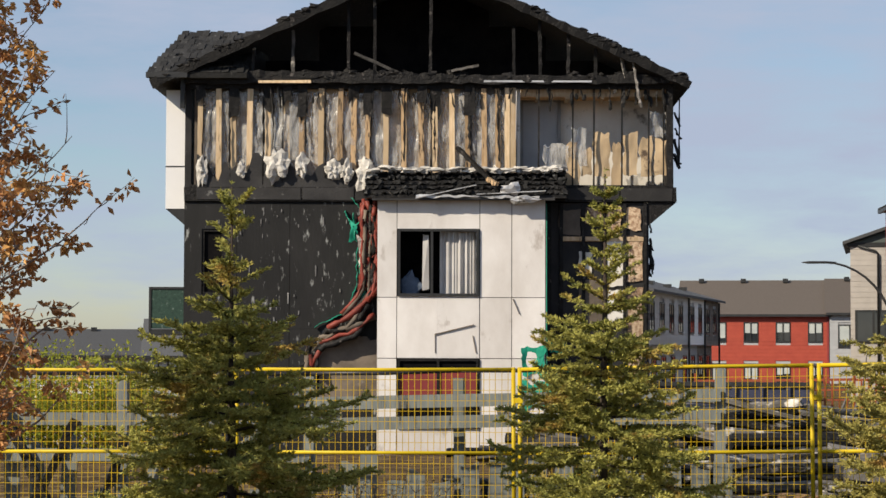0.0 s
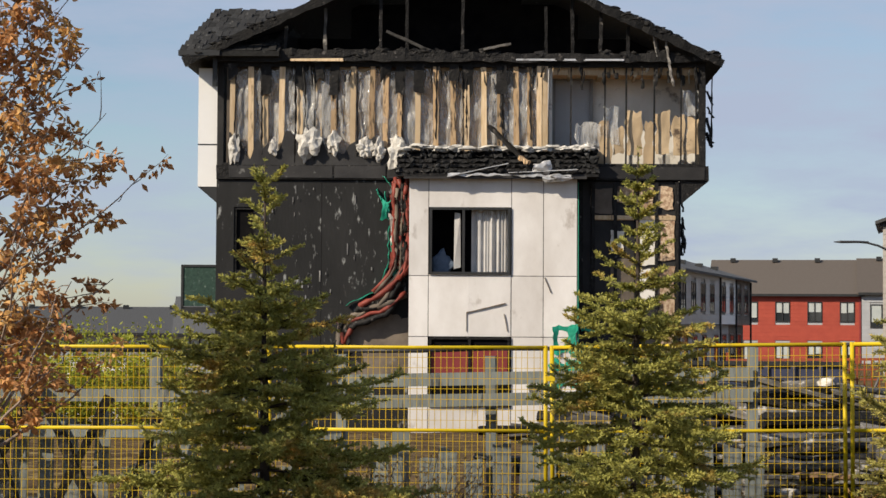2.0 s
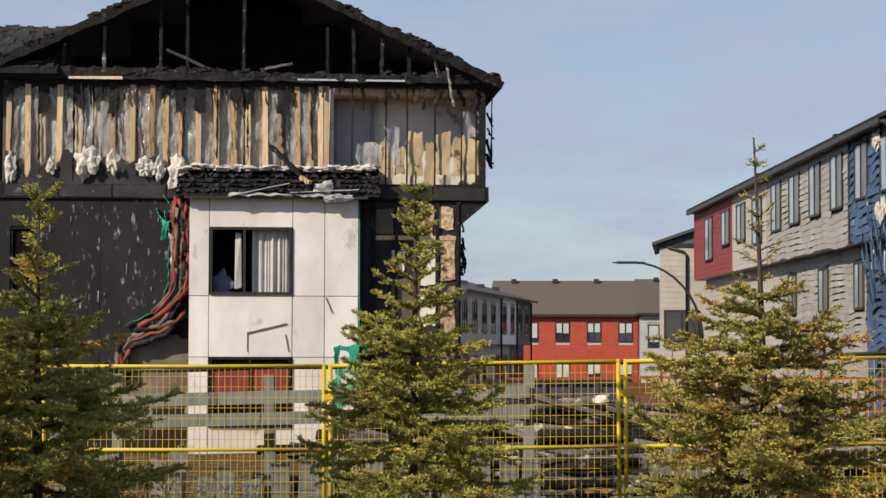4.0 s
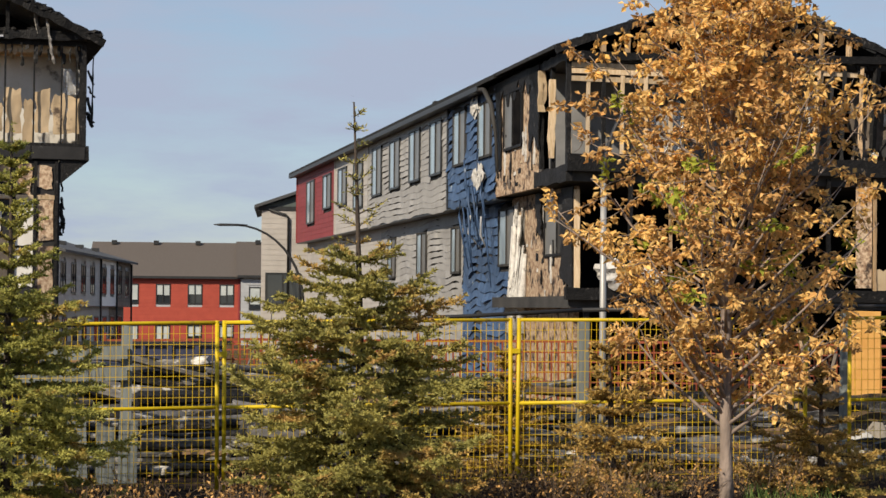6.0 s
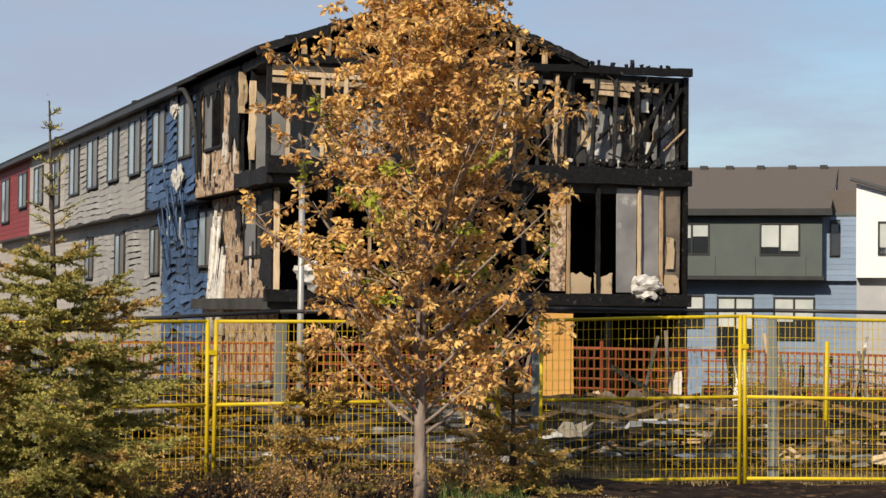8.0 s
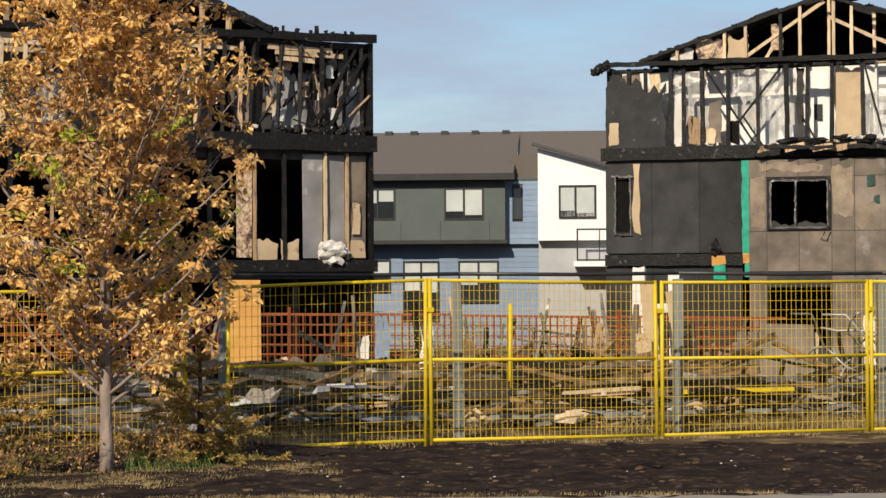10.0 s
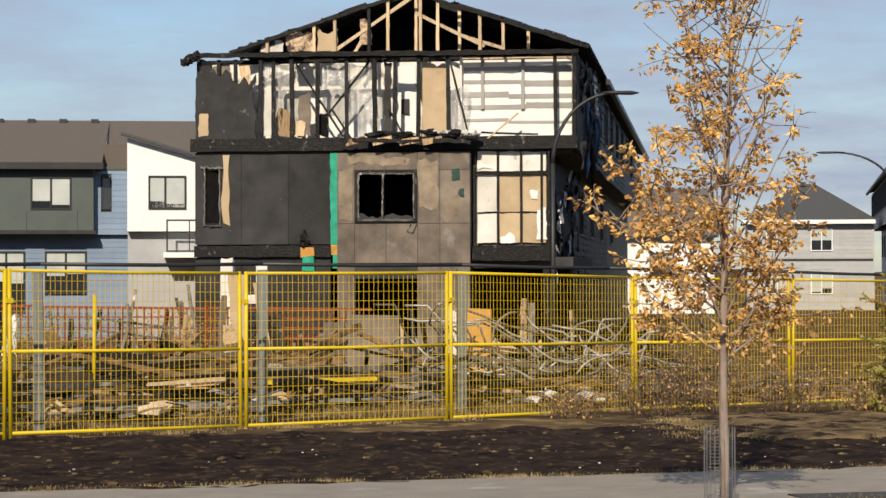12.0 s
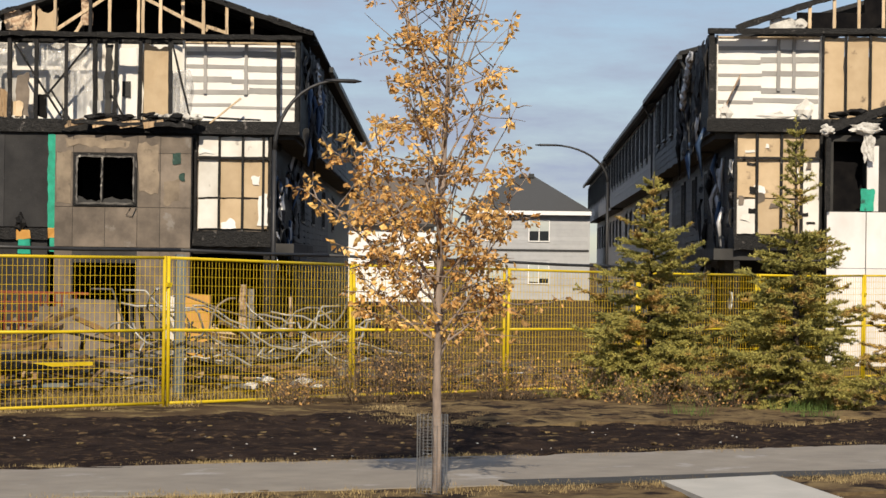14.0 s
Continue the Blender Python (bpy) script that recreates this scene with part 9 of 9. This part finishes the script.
for x, y, w, hgt, az, tilt, m in ((14.6, 22.6, 0.5, 0.55, 20, 35, SOOT_BROWN), (15.7, 22.4, 0.6, 0.5, -15, 40, SOOT_BROWN), (13.7, 23.5, 0.7, 0.5, 30, 50, PALE_SIDING), (14.6, 24.0, 0.6, 0.5, -30, 45, PALE_SIDING)):
    bm = bmesh.new()
    box(bm, -w / 2, w / 2, -0.015, 0.015, 0, hgt, 0.03)
    solo("leaning_sheet", bm, m, pose(x, y, ground_z(x, y) + 0.1, tilt, 0, az - 20), "bent sheet leaning on the wreckage", "sheet", "leaning sheets")

# plywood, boards and door frame before the houses
for x, y, w, z1, m, lab in ((17.75, 33.2, 0.3, 1.5, PLY_ORANGE, "orange plywood sheet standing on edge"), (27.4, 26.3, 0.3, 0.8, PLY_ORANGE, "orange plywood sheet propped low"), (27.4, 29.1, 0.5, 0.75, SOOT_BROWN, "brown board standing before the house")):
    bm = bmesh.new()
    box(bm, -w, w, -0.02, 0.02, -0.1, z1 + 0.8, 0.02)
    solo("plywood_sheet", bm, m, pose(x, y, ground_z(x, y), -6, 0, -30 if x < 20 else -45), lab, "plywood", "plywood sheets")
df = thing("door_frame", pose(27.3, 33.0, -0.75, 0, 0, -40), "broken white door frame standing by the house", "door frame")
for a, b, c, d in ((-0.45, -0.2, 0.0, 2.7), (0.3, 0.48, 0.3, 2.6), (-0.45, 0.48, 1.75, 1.95)):
    part("jamb", boxes((a, b, -0.05, 0.05, c, d), jitter=0.04), DRYWALL, df)
for x, y, zt in ((20.2, 33.1, 1.1), (20.6, 33.0, 1.6), (21.3, 32.5, 1.3), (31.0, 30.5, 1.5)):
    bm = bmesh.new()
    ragged_sheet(bm, -0.12, 0.12, 0.3, zt + 0.7, 0, 6, 0.3, 0.3, 0.02, 0.06, 0.06, seed=x, warp=0.06)
    solo("hanging_scrap", bm, DRYWALL if x != 20.6 else BLUE_SIDING, pose(x, y, ground_z(x, y) - 0.35, 0, 0, -30), "torn pale wall scrap still standing", "scrap", "standing scraps")
bm = bmesh.new()
tube(bm, [(-0.02, 0, -0.05), (0, 0, 1.6)], 0.03, 6)
solo("yellow_bollard", bm, YELLOW, pose(17.75, 24.75, ground_z(17.75, 24.75)), "thin yellow marker post", "post")


# orange snow fence
def snow_fence(pts, hgt=1.7):
    ob = thing("snow_fence", Matrix(), "orange plastic snow fence strung before the houses", "fence", "snow fences")
    for (xa, ya), (xb, yb) in zip(pts, pts[1:]):
        za, zb = ground_z(xa, ya), ground_z(xb, yb)
        bm = bmesh.new()
        beam(bm, (xa, ya, za - 0.1), (xa, ya, za + hgt + 0.15), 0.05, 0.05)
        part("stake", bm, ORANGE, ob)
        bm = bmesh.new()
        for k in range(9):
            z = 0.1 + (hgt - 0.1) * k / 8
            beam(bm, (xa, ya, za + z), (xb, yb, zb + z + rnd.uniform(-0.02, 0.02)), 0.012, 0.05 if k in (0, 8) else 0.03)
        L = math.hypot(xb - xa, yb - ya)
        for k in range(int(L / 0.14)):
            f = k / (L / 0.14)
            x, y, z = xa + (xb - xa) * f, ya + (yb - ya) * f, za + (zb - za) * f
            beam(bm, (x, y, z + 0.1), (x, y, z + hgt), 0.034, 0.01)
        tagged(part("netting", bm, ORANGE, ob), kind="stuff")


snow_fence([(5.0, 40.5), (8.0, 39.8), (11.0, 39.0), (14.2, 38.2), (17.0, 36.8), (19.8, 35.2), (22.6, 33.6), (25.4, 31.8), (28.2, 30.0)])

# navy bin by the first lane
bn = thing("waste_bin", pose(5.3, 39.2, -0.72, 0, 0, -6), "long navy steel waste bin behind the wreck pile", "waste bin")
part("body", boxes((-1.45, 1.3, -0.9, 0.9, 0.15, 1.72)), NAVY, bn)
bm = bmesh.new()
vs = [bm.verts.new(c) for c in ((1.3, -0.9, 0.4), (1.3, 0.9, 0.4), (1.3, 0.9, 1.72), (1.3, -0.9, 1.72), (1.75, -0.9, 1.72), (1.75, 0.9, 1.72))]
for fc in ((0, 3, 4), (1, 5, 2), (0, 4, 5, 1), (3, 2, 5, 4), (0, 1, 2, 3)):
    bm.faces.new([vs[k] for k in fc])
part("sloped_end", bm, NAVY, bn)
for i in range(6):
    part("rib", boxes((-1.3 + i * 0.5, -1.22 + i * 0.5, -0.96, -0.9, 0.15, 1.7)), NAVY, bn)
part("rim", boxes((-1.5, 1.75, -0.96, -0.86, 1.7, 1.78)), DARK_TRIM, bn)

# pale truck and hedges far left
tr = thing("parked_van", pose(-8.3, 46.0, -1.0, 0, 0, 10), "white van parked beyond the fence", "van")
bm = bmesh.new()
box(bm, -1.1, 1.1, -0.9, 0.9, 0.45, 1.1, 0.03)
box(bm, -0.9, 0.6, -0.8, 0.8, 1.1, 1.75, 0.05)
bmesh.ops.bevel(bm, geom=list(bm.edges), offset=0.08, segments=2, affect="EDGES")
part("body", bm, WHITE_SIDING, tr)
part("side_window", boxes((-0.75, 0.4, -0.83, -0.8, 1.2, 1.6)), GLASS, tr)
for x in (-0.7, 0.7):
    bm = bmesh.new()
    bmesh.ops.create_cone(bm, cap_ends=True, segments=20, radius1=0.34, radius2=0.34, depth=0.2, matrix=Matrix.Translation((x, -0.85, 0.34)) @ Matrix.Rotation(radians(90), 4, "X"))
    part("wheel", bm, DARK_TRIM, tr)
for i, (x, y, w, hh) in enumerate(((-7.6, 42.0, 2.4, 2.6), (-9.6, 42.5, 2.4, 2.5), (-6.6, 41.0, 1.8, 2.5), (-8.6, 41.2, 2.0, 2.3), (20.5, 30.5, 1.2, 1.9), (23.4, 30.0, 1.3, 1.7), (26.0, 33.5, 1.2, 1.8))):
    shrub(on(x, y), w, hh, 50, LEAF_GREEN if i < 5 else LEAF_RUST, "yellow-green leafy bush beyond the fence" if i < 4 else "rusty thin bush in the wreckage", 300 + i, 16 if i < 4 else 5, 2.2 if i < 4 else 1.1)

# uprights, braces and scraps left standing before the houses
rnd.seed(91)
for i in range(70):
    f = rnd.random()
    x, y = 15.5 + 17.0 * f, 35.5 - 7.5 * f + rnd.uniform(-1.5, 1.5)
    H = rnd.uniform(0.5, 2.1)
    bm = bmesh.new()
    beam(bm, (0, 0, -0.1), (rnd.uniform(-0.3, 0.3) * H, rnd.uniform(-0.1, 0.1), H), rnd.uniform(0.05, 0.16), 0.06, 0.25, 6)
    solo("burnt_upright", bm, rnd.choice((CHAR, LUMBER, SOOT_BROWN, ASH_WOOD, CHAR, OSB)), pose(x, y, ground_z(x, y), 0, 0, -30), "burnt upright still standing before the house", "post", "burnt uprights")
for i in range(26):
    f = rnd.random()
    x, y = 15.5 + 17.0 * f, 36.0 - 7.5 * f + rnd.uniform(-1.0, 1.0)
    w, hh = rnd.uniform(0.25, 0.8), rnd.uniform(0.4, 1.3)
    bm = bmesh.new()
    ragged_sheet(bm, -w, w, 0.0, hh, 0.0, 12, 0.3 * hh, 0.0, 0.03, 0.08, 0.08, seed=i * 1.7, warp=0.08)
    solo("wall_scrap", bm, rnd.choice((SOOT_BROWN, WOOD_RUST, DRYWALL_BACK, CHAR, WOOD_RUST)), pose(x, y, ground_z(x, y), 0, 0, -30), "torn wall scrap standing in the wreckage", "scrap", "wall scraps")
timbers(14.0, 30.0, 28.5, 31.5, 120, 0.7, (CHAR,), "burnt boards lying before the houses", "yard boards", 0.7, 2.4, 0.2, "board_litter", line=-0.42, joined=True)
timbers(14.0, 30.0, 28.5, 31.5, 90, 0.9, (WOOD_RUST,), "smoke-browned boards lying before the houses", "yard boards", 0.7, 2.4, 0.2, "board_litter", line=-0.42, joined=True)
timbers(11.0, 27.0, 22.0, 27.5, 70, 0.35, (CHAR,), "charred litter of boards in the yard", "yard boards", 0.5, 1.8, 0.12, "board_litter", line=-0.42, joined=True)


def litter(material, n, label, size, seed, x0=11.0, x1=28.0, back=8.0, lift=0.3):
    """Countless small sticks and flakes lying over the yard."""
    rnd.seed(seed)
    bm = bmesh.new()
    for _ in range(n):
        x = rnd.uniform(x0, x1)
        y = 21.2 - 0.3 * (x - 11.0) + back * rnd.random()
        L, az = size * rnd.uniform(0.4, 1.8), rnd.uniform(0, 6.28)
        z = ground_z(x, y) + 0.03 + lift * rnd.random() * max(0.1, noise.noise(Vector((x * 0.5, y * 0.5, seed))) + 0.5)
        d = Vector((math.cos(az), math.sin(az), rnd.uniform(-0.25, 0.25))) * L / 2
        c = Vector((x, y, z))
        beam(bm, c - d, c + d, rnd.uniform(0.02, 0.07), rnd.uniform(0.01, 0.05), 0.3, 2)
    solo("yard_litter", bm, material, Matrix(), label, "debris", "yard litter", "stuff")


litter(WOOD_RUST, 1500, "smoke-browned sticks and flakes littering the yard", 0.45, 3)
litter(CHAR, 700, "charred sticks and flakes littering the yard", 0.5, 4)
litter(LUMBER, 500, "scorched wood splinters littering the yard", 0.4, 5)
litter(ASH_WOOD, 700, "ash-grey sticks littering the yard", 0.5, 6)
litter(INSULATION, 80, "pale torn scraps littering the yard", 0.12, 7)

# toppled rack, brick-like stack and pale jambs by the third house
for x, y, zt, w in ((25.3, 30.6, 1.65, 0.15), (25.75, 30.35, 1.55, 0.1), (25.0, 30.4, 0.7, 0.14), (27.9, 29.0, 0.75, 0.12)):
    bm = bmesh.new()
    ragged_sheet(bm, -w, w, 0.0, zt + 0.7, 0.0, 8, 0.06, 0.0, 0.09, 0.05, 0.05, seed=x, warp=0.03, rows=10)
    solo("pale_jamb", bm, DRYWALL_BACK, pose(x, y, ground_z(x, y), 0, rnd.uniform(-4, 4), -42), "torn pale wall end still standing", "scrap", "pale wall ends")
rk = thing("toppled_rack", pose(22.7, 31.0, -0.45, 0, 8, -35), "bent pale metal rack leaning in the wreckage", "rack")
for k in range(3):
    part("rail", boxes((-0.8, 0.8, -0.02, 0.02, 0.75 + 0.22 * k, 0.79 + 0.22 * k), jitter=0.01), ASH_WOOD, rk)
for x in (-0.75, 0.0, 0.7):
    part("upright", boxes((x, x + 0.04, -0.02, 0.02, 0.0, 1.25), jitter=0.01), ASH_WOOD, rk)
st = thing("block_stack", pose(27.4, 29.7, -0.4, 0, 0, -42), "smoke-browned stack of blocks against the house", "block stack")
for j in range(4):
    for i in range(6 if j < 3 else 4):
        part("block", boxes((-0.62 + 0.21 * i + 0.05 * (j % 2), -0.43 + 0.21 * i + 0.05 * (j % 2), -0.12, 0.12, 0.02 + 0.27 * j, 0.27 + 0.27 * j), jitter=0.012), SOOT_BROWN, st)
